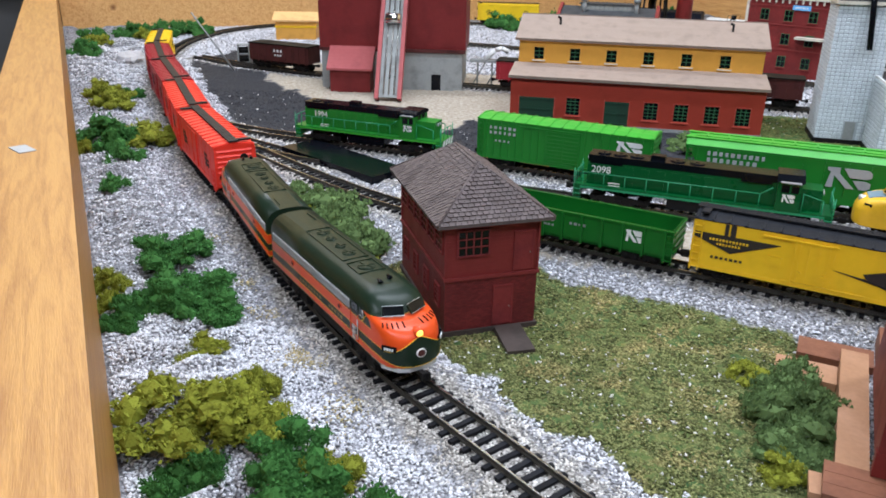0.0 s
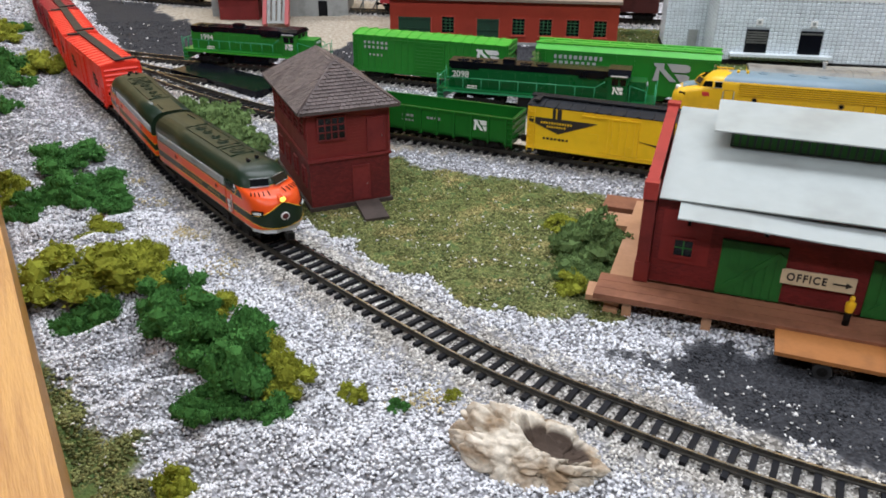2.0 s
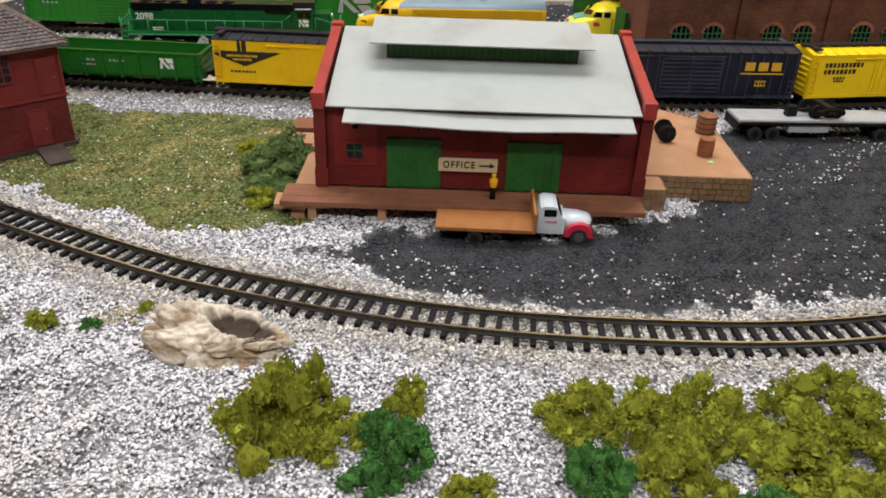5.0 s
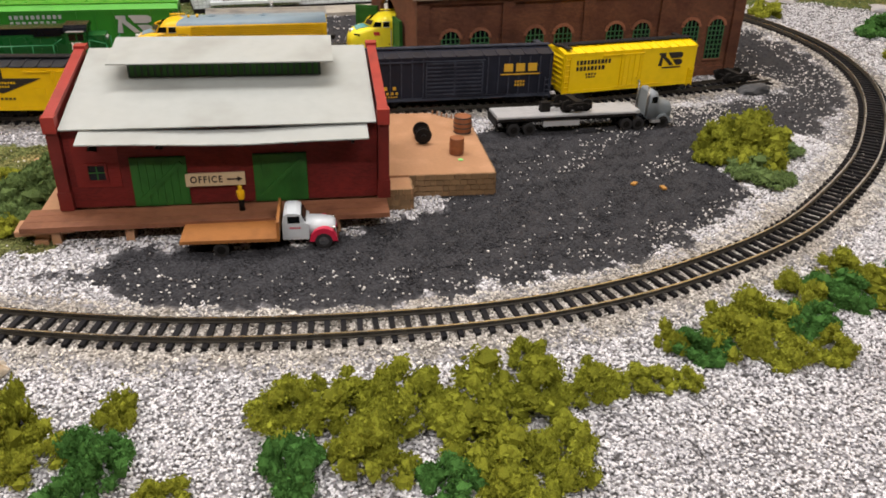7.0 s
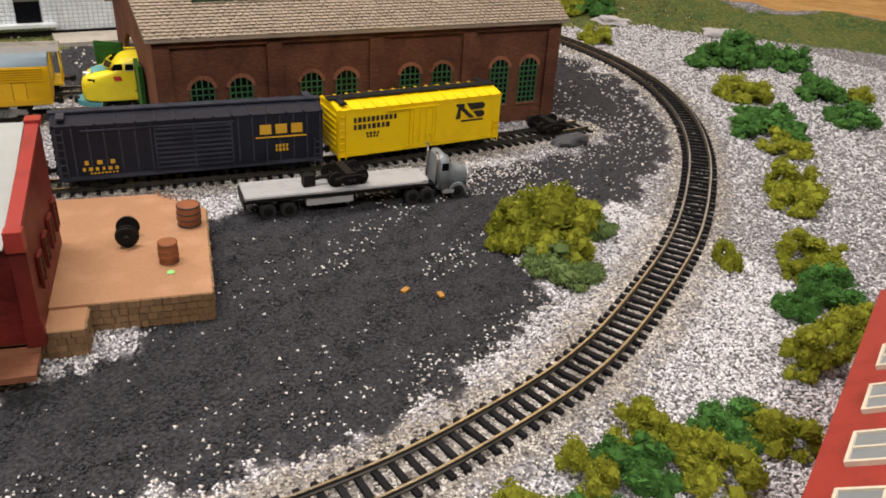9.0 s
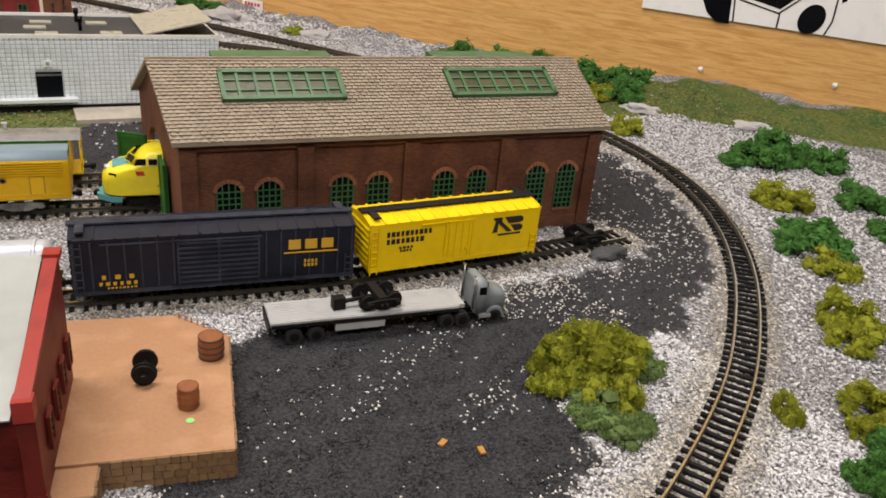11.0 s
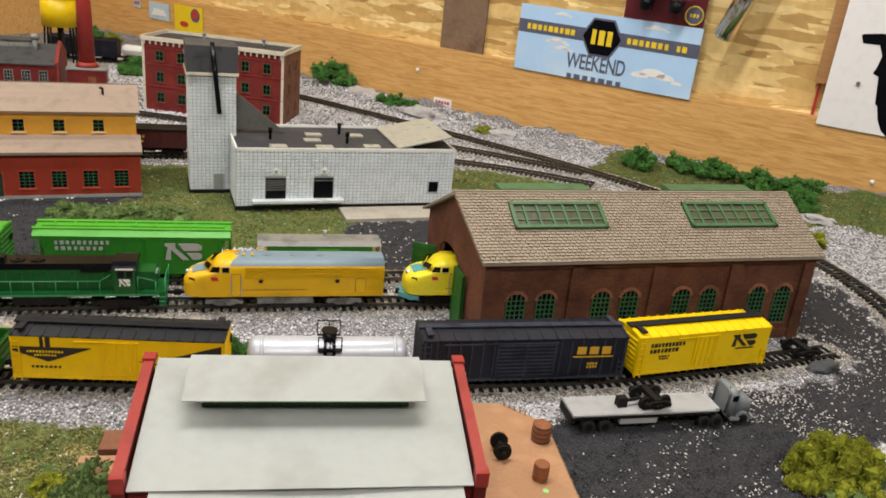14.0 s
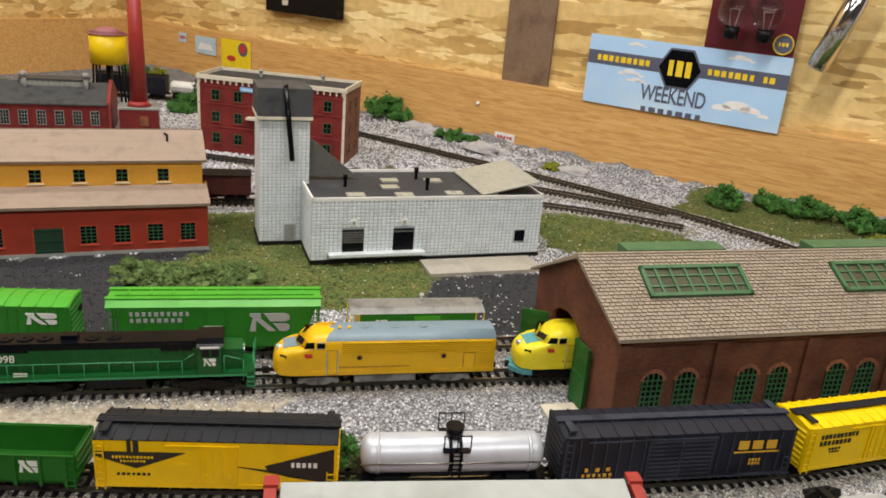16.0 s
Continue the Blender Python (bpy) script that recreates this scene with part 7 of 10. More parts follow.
def warehouse():
    """Freight house with a pale tin roof, brick-red walls, green doors and a timber dock."""
    A = -23.6
    root = thing("freight_house", pose(0.1745, 0.288, 0.0, 0, 0, A), "red freight house with pale tin roof and green doors", "freight house")
    L, D, zf, R = 0.1945, 0.0935, 0.0135, 0.0915
    ze, zr = 0.0655, 0.0865
    bm = bmesh.new()
    prism(bm, [(0, zf), (D, zf), (D, zr - 0.0015), (R, zr - 0.001), (0, ze)], "x", 0.004, L - 0.004)
    part("wall", bm, M["wh_brick"], root)
    part("clapboard_panel", boxes((0.008, 0.034, -0.0006, 0.0004, 0.027, 0.058)), M["wh_siding"], root)
    # parapet gables with pilasters
    for x0, x1 in ((-0.003, 0.0032), (L - 0.0032, L + 0.003)):
        bm = bmesh.new()
        prism(bm, [(-0.002, zf), (D, zf), (D, zr + 0.002), (R, zr + 0.002), (-0.002, ze + 0.006)], "x", x0 + 0.001, x1 - 0.001)
        g = part("gable_wall", bm, M["wh_red"], root)
        bm = bmesh.new()
        prism(bm, [(-0.0042, ze + 0.0045), (-0.0042, ze + 0.0075), (R, zr + 0.0042), (D + 0.001, zr + 0.0042), (D + 0.001, zr + 0.0018), (R, zr + 0.0018)], "x", x0 - 0.0002, x1 - 0.0002)
        part("coping", bm, M["wh_trim"], g, bevel=0.0003)
        part("ridge_block", boxes((x0 - 0.0008, x1 + 0.0006, R - 0.005, R + 0.0032, zr + 0.002, zr + 0.0050)), M["wh_trim"], g, bevel=0.0004)
        part("foot_block", boxes((x0 - 0.0008, x1 + 0.0006, -0.0052, 0.0015, ze - 0.002, ze + 0.0078)), M["wh_trim"], g, bevel=0.0004)
        part("pilaster", boxes((x0 - 0.0003, x1 + 0.0004, -0.0034, 0.001, zf, ze - 0.002)), M["wh_red"], g, bevel=0.0004)
        part("plinth", boxes((x0 - 0.0008, x1 + 0.0010, -0.0041, 0.001, zf, zf + 0.012)), M["wh_red"], g, bevel=0.0004)
    # side windows under the right gable
    side = pose(L + 0.003, 0, 0, 0, 0, 90)
    for k in range(4):
        window(root, side @ pose(0.022 + k * 0.020, 0, 0.040), 0.0065, 0.015, 2, 4, M["wh_red"], M["door_green"])
    # roof sheets
    sl = math.hypot(R, zr - ze)
    tilt = math.degrees(math.atan2(zr - ze, R))
    part("roof_sheet", boxes((0.0003, L - 0.0093, -0.006, sl + 0.001, 0, 0.0008)), M["tin"], root, at=pose(0.0045, 0, ze + 0.0012, tilt, 0, 0))
    # ridge ventilator with its own tin cover, body darkened for the cover's shade
    part("ventilator", boxes((0.036, 0.158, 0.0520, 0.0775, 0.074, 0.0945)), M["dark_green"], root)
    for k in range(30):
        x = 0.0375 + k * 0.0040
        part("louvre", boxes((x, x + 0.0026, 0.0514, 0.0524, 0.0805, 0.0925)), M["door_green"], root)
    part("ventilator_cover", boxes((0.0265, 0.1660, -0.0405, 0.0, 0, 0.0008)), M["tin"], root, at=pose(0, 0.0785, 0.0984, 10, 0, 0))
    # loose awning over the doors, a little warped
    bm = bmesh.new()
    rings = []
    for x, dz, dy in ((0.016, 0.0018, 0), (0.05, 0.0008, 0.001), (0.085, -0.0008, 0.0015), (0.115, -0.0010, 0.001), (0.15, 0.0004, 0), (0.184, 0.0012, -0.001)):
        rings.append([(x, -0.0200 + dy, 0.0592 + dz), (x, -0.0015, 0.0632 + dz), (x, -0.0015, 0.0640 + dz), (x, -0.0200 + dy, 0.0600 + dz)])
    loft(bm, rings, smooth=False)
    part("awning", bm, M["tin"], root, "warped pale tin awning")
    for x in (0.022, 0.060, 0.105, 0.140, 0.175):
        bm = bmesh.new()
        prism(bm, [(-0.016, 0.0565), (0, 0.0610), (0, 0.0500)], "x", x - 0.0007, x + 0.0007)
        part("awning_bracket", bm, M["dark"], root)
    # doors
    for x0 in (0.040, 0.113):
        bm = boxes((x0, x0 + 0.033, -0.0016, 0.0004, zf, 0.0455))
        d = part("freight_door", bm, M["door_green"], root)
        for k in range(7):
            part("board", boxes((x0 + 0.001 + k * 0.0045, x0 + 0.0050 + k * 0.0045, -0.0020, -0.0014, zf + 0.001, 0.0450)), M["door_green"], d)
        bm = bmesh.new()
        prism(bm, [(x0 + 0.002, zf + 0.004), (x0 + 0.004, zf + 0.002), (x0 + 0.031, 0.041), (x0 + 0.029, 0.043)], "y", -0.0027, -0.0018)
        part("brace", bm, M["door_green"], d)
    window(root, pose(0.0205, -0.0004, 0.0365), 0.0095, 0.0095, 2, 2, M["wh_siding"], M["door_green"], frame=0.0014)
    # office sign
    s = part("sign", boxes((0.0715, 0.1075, -0.0022, -0.0006, 0.0257, 0.0340)), M["sign_cream"], root, "cream office sign with black letters and arrow")
    lettering("sign_text", "OFFICE", 0.0062, M["text_black"], s, pose(0.0840, -0.0023, 0.0299, 90, 0, 0), 0.0001, 1.25, 0.82, 0.00018)
    bm = boxes((0.0965, 0.1035, -0.0026, -0.0022, 0.0295, 0.0303))
    prism(bm, [(0.1028, 0.0282), (0.1060, 0.0299), (0.1028, 0.0316)], "y", -0.0026, -0.0022)
    part("sign_arrow", bm, M["text_black"], s)
    return root


warehouse()


def dock():
    A = -23.6
    root = thing("loading_dock", pose(0.1745, 0.288, 0.0, 0, 0, A), "reddish brown timber loading dock on blocks", "loading dock")
    for k in range(3):
        y0 = -0.0255 + k * 0.0086
        part("plank", boxes((-0.022, 0.196, y0, y0 + 0.0083, 0.0098, 0.0130)), M["dock_brown"], root, bevel=0.0004)
    part("plank", boxes((-0.028, 0.005, -0.020, -0.004, 0.0060, 0.0092)), M["tan"], root, at=pose(0, 0, 0, 0, 0, 4), bevel=0.0004)
    for x in (-0.006, 0.036, 0.096, 0.160):
        part("pier", boxes((x, x + 0.005, -0.023, -0.003, 0.0, 0.0099)), M["tan"], root)
    part("back_fill", boxes((0.002, 0.19, -0.002, 0.155, 0.0, 0.0130)), M["dock_brown"], root)
    # side walk by the left gable with a stair and a rear deck
    part("side_deck", boxes((-0.0175, -0.0035, -0.008, 0.118, 0.0, 0.0115)), M["tan"], root, bevel=0.0004)
    for k in range(4):
        part("step", boxes((-0.0165, -0.0085, -0.010 - k * 0.004, -0.006 - k * 0.004, 0.0, 0.0105 - k * 0.0026)), M["tan"], root)
    part("rear_deck", boxes((-0.040, 0.000, 0.110, 0.132, 0.003, 0.0075)), M["dock_brown"], root, bevel=0.0004)
    part("rear_deck", boxes((-0.050, -0.018, 0.085, 0.106, 0.001, 0.0055)), M["tan"], root, bevel=0.0004)
    return root


dock()


def platform():
    """Tan loading platform with a stone-faced edge beside the freight house."""
    root = thing("loading_platform", pose(0.3805, 0.2245, 0.0, 0, 0, -24.5), "tan loading platform with rough stone edging", "platform")
    top = 0.0165
    bm = bmesh.new()
    prism(bm, [(-0.036, 0.128), (-0.0215, 0.0), (0.060, 0.0), (0.060, 0.102), (0.030, 0.128)], "z", 0.0, top)
    part("deck", bm, M["tan"], root, bevel=0.0006)
    part("low_step", boxes((-0.0215, 0.0, -0.020, 0.02, 0.0, 0.0150)), M["tan"], root, bevel=0.0006)
    stone = {}
    rng = random.Random(4)
    for face, (ox, oy, rz, length, z1) in (("f", (0.0, 0.0, 0, 0.060, top)), ("r", (0.060, 0.0, 90, 0.102, top)), ("s", (-0.0215, -0.020, 0, 0.0215, 0.015)), ("e", (0.0, -0.020, 90, 0.020, 0.015))):
        rows = 4
        for r in range(rows):
            x = 0.0
            while x < length - 0.001:
                w = min(rng.choice((0.0040, 0.0052, 0.0064)), length - x)
                key = round(w, 4)
                if key not in stone:
                    stone[key] = mesh_of("stone", boxes((0.0002, w - 0.0002, -0.0010, 0.0002, 0.0002, z1 / rows - 0.0003)), M["stone_tan"], 0.0003)
                ob = new("stone", stone[key])
                ob.parent = root
                ob.matrix_local = pose(ox, oy, 0, 0, 0, rz) @ pose(x, rng.uniform(-0.0003, 0.0002), r * z1 / rows)
                x += w
    for k in range(5):
        part("grab_post", boxes((0.032 + k * 0.0035, 0.033 + k * 0.0035, 0.124 - k * 0.003, 0.1255 - k * 0.003, top, top + 0.0035)), M["tan"], root)
    return root


platform()


def engine_house():
    A = -18
    root = thing("engine_house", pose(0.5121, 0.4331, -0.001, 0, -0.8, A), "weathered brick engine house with tan shingle roof and green skylights", "engine house")
    L, D, zw, zr = 0.3470, 0.138, 0.0905, 0.1275
    LEAN = 0.13  # the track end stands out of square
    bm = bmesh.new()
    t = 0.004
    box(bm, 0, L, 0, t, -0.006, zw)
    box(bm, 0, L, D - t, D, -0.006, zw)
    part("side_wall", bm, M["eh_wall"], root)
    part("plinth", boxes((-0.001, L + 0.001, -0.0014, 0.0004, -0.006, 0.007)), M["eh_wall"], root)
    # end walls: the near one has a doorway
    bm = bmesh.new()
    prism(bm, [(0.0, 0), (0.0570, 0), (0.0570, 0.062), (0.0675, 0.0705), (0.0815, 0.073), (0.0955, 0.0705), (0.1060, 0.062), (0.1060, 0), (D, 0), (D, zw), (D / 2, zr), (0.0, zw)], "x", 0.0, t)
    for v in bm.verts:
        v.co.x -= LEAN * v.co.y
    part("end_wall", bm, M["eh_gable"], root, "worn orange-brown brick gable with a tall doorway")
    bm = bmesh.new()
    prism(bm, [(0, -0.006), (D, -0.006), (D, zw), (D / 2, zr), (0, zw)], "x", L - t, L)
    part("end_wall", bm, M["eh_wall"], root)
    part("inner_floor", boxes((0.001, L - t, t, D - t, 0.0005, 0.0015)), M["cinder"], root)
    # pilasters and recessed panels along the front
    for k in range(5):
        x = 0.004 + k * (L - 0.012) / 4
        part("pilaster", boxes((x - 0.004, x + 0.008, -0.0030, 0.0004, -0.006, zw - 0.004)), M["eh_wall"], root, bevel=0.0003)
    part("cornice", boxes((0, L, -0.0030, 0.0004, zw - 0.009, zw)), M["eh_wall"], root)
    for k in range(4):
        for dx in (0.0333, 0.0627):
            xc = k * 0.0853 + dx
            w, z0, z1 = 0.0172, 0.015, 0.0485
            bm = bmesh.new()
            poly = [(xc - w / 2, z0), (xc + w / 2, z0)] + [(xc + w / 2 * math.cos(a), z1 + w / 2 * 0.85 * math.sin(a)) for a in (math.pi * i / 8 for i in range(9))]
            prism(bm, poly, "y", -0.0004, 0.0003)
            g = part("arched_window", bm, M["glass"], root)
            bm = bmesh.new()
            for i in range(-1, 2):
                box(bm, xc + i * 0.0046 - 0.0005, xc + i * 0.0046 + 0.0005, -0.0012, -0.0003, z0, z1 + 0.0068 - abs(i) * 0.0012)
            part("upright_bar", bm, M["muntin"], g)
            for i in range(8):
                part("bar", boxes((xc - w / 2, xc + w / 2, -0.0010, -0.0003, z0 + i * 0.0048 - 0.0005, z0 + i * 0.0048 + 0.0005)), M["muntin"], g)
            ro, ri = w / 2 + 0.0028, w / 2
            bm = bmesh.new()
            for i in range(9):
                a0, a1 = math.pi * i / 9 + 0.03, math.pi * (i + 1) / 9 - 0.03
                prism(bm, [(xc + ri * math.cos(a0), z1 + ri * 0.85 * math.sin(a0)), (xc + ro * math.cos(a0), z1 + ro * 0.9 * math.sin(a0)), (xc + ro * math.cos(a1), z1 + ro * 0.9 * math.sin(a1)), (xc + ri * math.cos(a1), z1 + ri * 0.85 * math.sin(a1))], "y", -0.0016, 0.0003)
            part("brick_arch", bm, M["eh_brick_light"], g)
            bm = bmesh.new()
            prism(bm, [(xc - w / 2 - 0.0006, z0)] + [(xc - w / 2 - 0.0006, z1)] + [(xc - w / 2 + 0.0004, z1), (xc - w / 2 + 0.0004, z0)], "y", -0.0013, -0.0002)
            prism(bm, [(xc + w / 2 - 0.0004, z0), (xc + w / 2 - 0.0004, z1), (xc + w / 2 + 0.0006, z1), (xc + w / 2 + 0.0006, z0)], "y", -0.0013, -0.0002)
            part("frame", bm, M["muntin"], g)
            part("sill", boxes((xc - w / 2 - 0.001, xc + w / 2 + 0.001, -0.0018, 0.0003, z0 - 0.0016, z0)), M["eh_brick_light"], g)
    # roof
    ex0, ex1, ey = 0.0045, 0.0045, 0.0070
    slope = (zr - zw) / (D / 2)
    zE = zw - ey * slope + 0.002
    zR = zr + 0.003
    for s in (0, 1):
        y_e, y_r = (-ey, D / 2) if s == 0 else (D + ey, D / 2)
        bm = bmesh.new()
        prism(bm, [(y_e, zE), (y_r, zR), (y_r, zR - 0.003), (y_e, zE - 0.0022)], "x", -ex0, L + ex1)
        for v in bm.verts:
            if v.co.x < 0.1:
                v.co.x -= LEAN * (v.co.y + ey)
        roof = part("roof_slope", bm, M["eh_roof"], root)
        run = math.hypot(D / 2 + ey, zR - zE)
        up = ((0, (D / 2 + ey) / run, (zR - zE) / run) if s == 0 else (0, -(D / 2 + ey) / run, (zR - zE) / run))
        out = LEAN * (D / 2 + ey)
        shingles(roof, (-ex0 - out, y_e, zE) if s == 0 else (L + ex1, y_e, zE), (1, 0, 0) if s == 0 else (-1, 0, 0), up, L + ex0 + ex1 + out, run, M["eh_roof"], 0.0050, 0.0036, 0.0009, (lambda v: (out * (1 - v / run), 1.0)) if s == 0 else None, 7 + s)
        ang = math.degrees(math.atan2(zR - zE, D / 2 + ey))
        if s == 0:
            for x0, w in ((0.0345, 0.0935), (0.2175, 0.0970)):
                m = Matrix.Translation((x0, y_e, zE)) @ pose(0, 0, 0, ang, 0, 0)
                v0, v1, hgt = run * 0.445, run * 0.815, 0.0042
                sk = part("skylight", boxes((0.002, w - 0.002, v0 + 0.002, v1 - 0.002, 0.0005, 0.0020)), M["roof_pane"], root, "green-framed roof skylight with many panes", at=m)
                bm = boxes((0, w, v0, v0 + 0.0035, 0, hgt), (0, w, v1 - 0.0035, v1, 0, hgt), (0, 0.0035, v0, v1, 0, hgt), (w - 0.0035, w, v0, v1, 0, hgt))
                part("frame", bm, M["frame_green"], sk)
                for k in range(1, 7):
                    part("bar", boxes((w * k / 7 - 0.0011, w * k / 7 + 0.0011, v0, v1, 0.0012, hgt - 0.0006)), M["frame_green"], sk)
                for k in range(1, 3):
                    vm = v0 + (v1 - v0) * k / 3
                    part("bar", boxes((0, w, vm - 0.0008, vm + 0.0008, 0.0012, hgt - 0.0010)), M["frame_green"], sk)
        else:
            for x0, w in ((0.0345, 0.0935), (0.2175, 0.0970)):
                bm = boxes((x0, x0 + w, D / 2 + 0.006, D / 2 + 0.026, zR - 0.014, zR + 0.0006))
                part("rear_skylight", bm, M["frame_green"], root)
    part("ridge_cap", boxes((-ex0 - LEAN * (D / 2 + ey), L + ex1, D / 2 - 0.0016, D / 2 + 0.0016, zR - 0.001, zR + 0.0012)), M["eh_roof"], root)
    # open green doors at the track end
    for y, a in ((0.0560, -86), (0.1070, 150)):
        bm = boxes((0, 0.0245, -0.0009, 0.0009, 0.002, 0.060))
        for z in (0.004, 0.030, 0.055):
            box(bm, 0.0005, 0.024, -0.0016, 0.0016, z, z + 0.003)
        box(bm, 0, 0.002, -0.0016, 0.0016, 0.002, 0.060)
        box(bm, 0.0225, 0.0245, -0.0016, 0.0016, 0.002, 0.060)
        part("open_door", bm, M["door_green"], root, "green plank door standing open", at=pose(-0.0025 - LEAN * y, y, 0, 0, 0, a))
    part("door_pad", boxes((-0.040, -0.007, 0.004, 0.046, 0.0, 0.0035)), M["cream"], root, "pale planked door pad", bevel=0.0004)
    return root


engine_house()


def long_shed():
    A = -10.4
    root = thing("long_shed", pose(0.032, 0.995, 0.0, 0, 0, A), "long red and yellow shed with two brown plank roofs", "shed")
    L, D = 0.3040, 0.125
    z1, y2 = 0.0560, 0.045
    part("foundation", boxes((-0.001, L + 0.001, -0.001, D, 0, 0.004)), M["conc"], root)
    part("lower_wall", boxes((0, L, 0, D, 0.003, z1 + 0.003)), M["yb_siding"], root)
    part("upper_wall", boxes((0.002, L - 0.002, y2, D, z1, 0.1000)), M["yb_siding_y"], root)

    def plank_roof(y0, za, y1, zb, rows, ov):
        sl = math.hypot(y1 - y0, zb - za)
        ang = math.degrees(math.atan2(zb - za, y1 - y0))
        m = Matrix.Translation((0, y0, za)) @ pose(0, 0, 0, ang, 0, 0)
        r = part("roof", boxes((-ov, L + ov, 0, sl, -0.0022, 0)), M["yb_roof"], root, at=m)
        rng = random.Random(rows)
        for k in range(rows):
            x = -ov
            while x < L + ov - 0.001:
                w = min(rng.uniform(0.060, 0.120), L + ov - x)
                part("roof_board", boxes((x + 0.0002, x + w - 0.0002, sl * k / rows, sl * (k + 1.1) / rows, 0, 0.0010)), M["yb_roof"], r, at=pose(0, 0, 0.0004, -1.2, 0, 0))
                x += w
        return r

    plank_roof(-0.007, 0.0590, y2, 0.0690, 11, 0.003)
    plank_roof(y2 - 0.006, 0.0990, 0.098, 0.1240, 12, 0.003)
    bm = bmesh.new()
    prism(bm, [(y2, 0.0985), (0.098, 0.1215), (D, 0.1085), (D, 0.0985)], "x", 0.0, L)
    part("gable", bm, M["yb_siding_y"], root)
    bm = bmesh.new()
    prism(bm, [(0.098, 0.1235), (0.098, 0.1255), (D + 0.02, 0.1110), (D + 0.02, 0.1090)], "x", -0.003, L + 0.003)
    part("rear_roof", bm, M["yb_roof"], root)
    for x0, w in ((0.0115, 0.044), (0.1180, 0.0295)):
        d = part("door", boxes((x0, x0 + w, -0.0008, 0.0004, 0.004, 0.0335)), M["dark_green"], root)
        for z in (0.006, 0.018, 0.031):
            part("rail", boxes((x0, x0 + w, -0.0014, -0.0006, z, z + 0.0014)), M["dark_green"], d)
        part("frame", boxes((x0 - 0.0012, x0, -0.0012, 0.0004, 0.004, 0.0345), (x0 + w, x0 + w + 0.0012, -0.0012, 0.0004, 0.004, 0.0345)), M["yb_red"], d)
    for x in (0.0790, 0.1736, 0.2094, 0.2452, 0.2810):
        window(root, pose(x, 0, 0.0245), 0.0165, 0.0210, 3, 5, M["yb_red"], M["muntin"], sill=M["yb_red"])
    for k in range(6):
        window(root, pose(0.0280 + k * 0.0458, y2, 0.0815), 0.0125, 0.0150, 2, 3, M["yb_yellow"], M["muntin"], sill=M["cream"])
    side = pose(L, 0, 0, 0, 0, 90)
    window(root, side @ pose(0.03, 0, 0.03), 0.014, 0.018, 2, 3, M["yb_red"], M["muntin"])
    for x in (0.050, 0.264):
        bm = bmesh.new()
        cyl(bm, (x, 0.076, 0.106), (x, 0.076, 0.1235), 0.0015, 10)
        pipe(bm, [(x, 0.076, 0.1225), (x - 0.0035, 0.075, 0.1245)], 0.0015, 8)
        part("stove_pipe", bm, M["dark"], root)
    return root


long_shed()


def tile_wall(parent, m, w, h, holes=(), bw=0.0052, bh=0.0043, name="wall_tiles"):
    """Glazed blocks in straight courses on a grey backing, facing -y, leaving the holes free."""
    verts, faces = [], []
    nx, nz = int(round(w / bw)), int(round(h / bh))
    bw, bh = w / nx, h / nz
    g, d, c = 0.00038, 0.0006, 0.0004
    for i in range(nx):
        for k in range(nz):
            x, z = i * bw, k * bh
            if any(a < x + bw * 0.7 and x + bw * 0.3 < b and lo < z + bh * 0.7 and z + bh * 0.3 < hi for a, b, lo, hi in holes):
                continue
            n = len(verts)
            verts += [(x + g, 0, z + g), (x + bw - g, 0, z + g), (x + bw - g, 0, z + bh - g), (x + g, 0, z + bh - g), (x + g + c, -d, z + g + c), (x + bw - g - c, -d, z + g + c), (x + bw - g - c, -d, z + bh - g - c), (x + g + c, -d, z + bh - g - c)]
            faces += [(n + 4, n + 5, n + 6, n + 7), (n, n + 1, n + 5, n + 4), (n + 1, n + 2, n + 6, n + 5), (n + 2, n + 3, n + 7, n + 6), (n + 3, n, n + 4, n + 7)]
    ob = add_mesh(name, verts, faces, M["block"], parent, kind="stuff")
    ob.matrix_local = m
    return ob


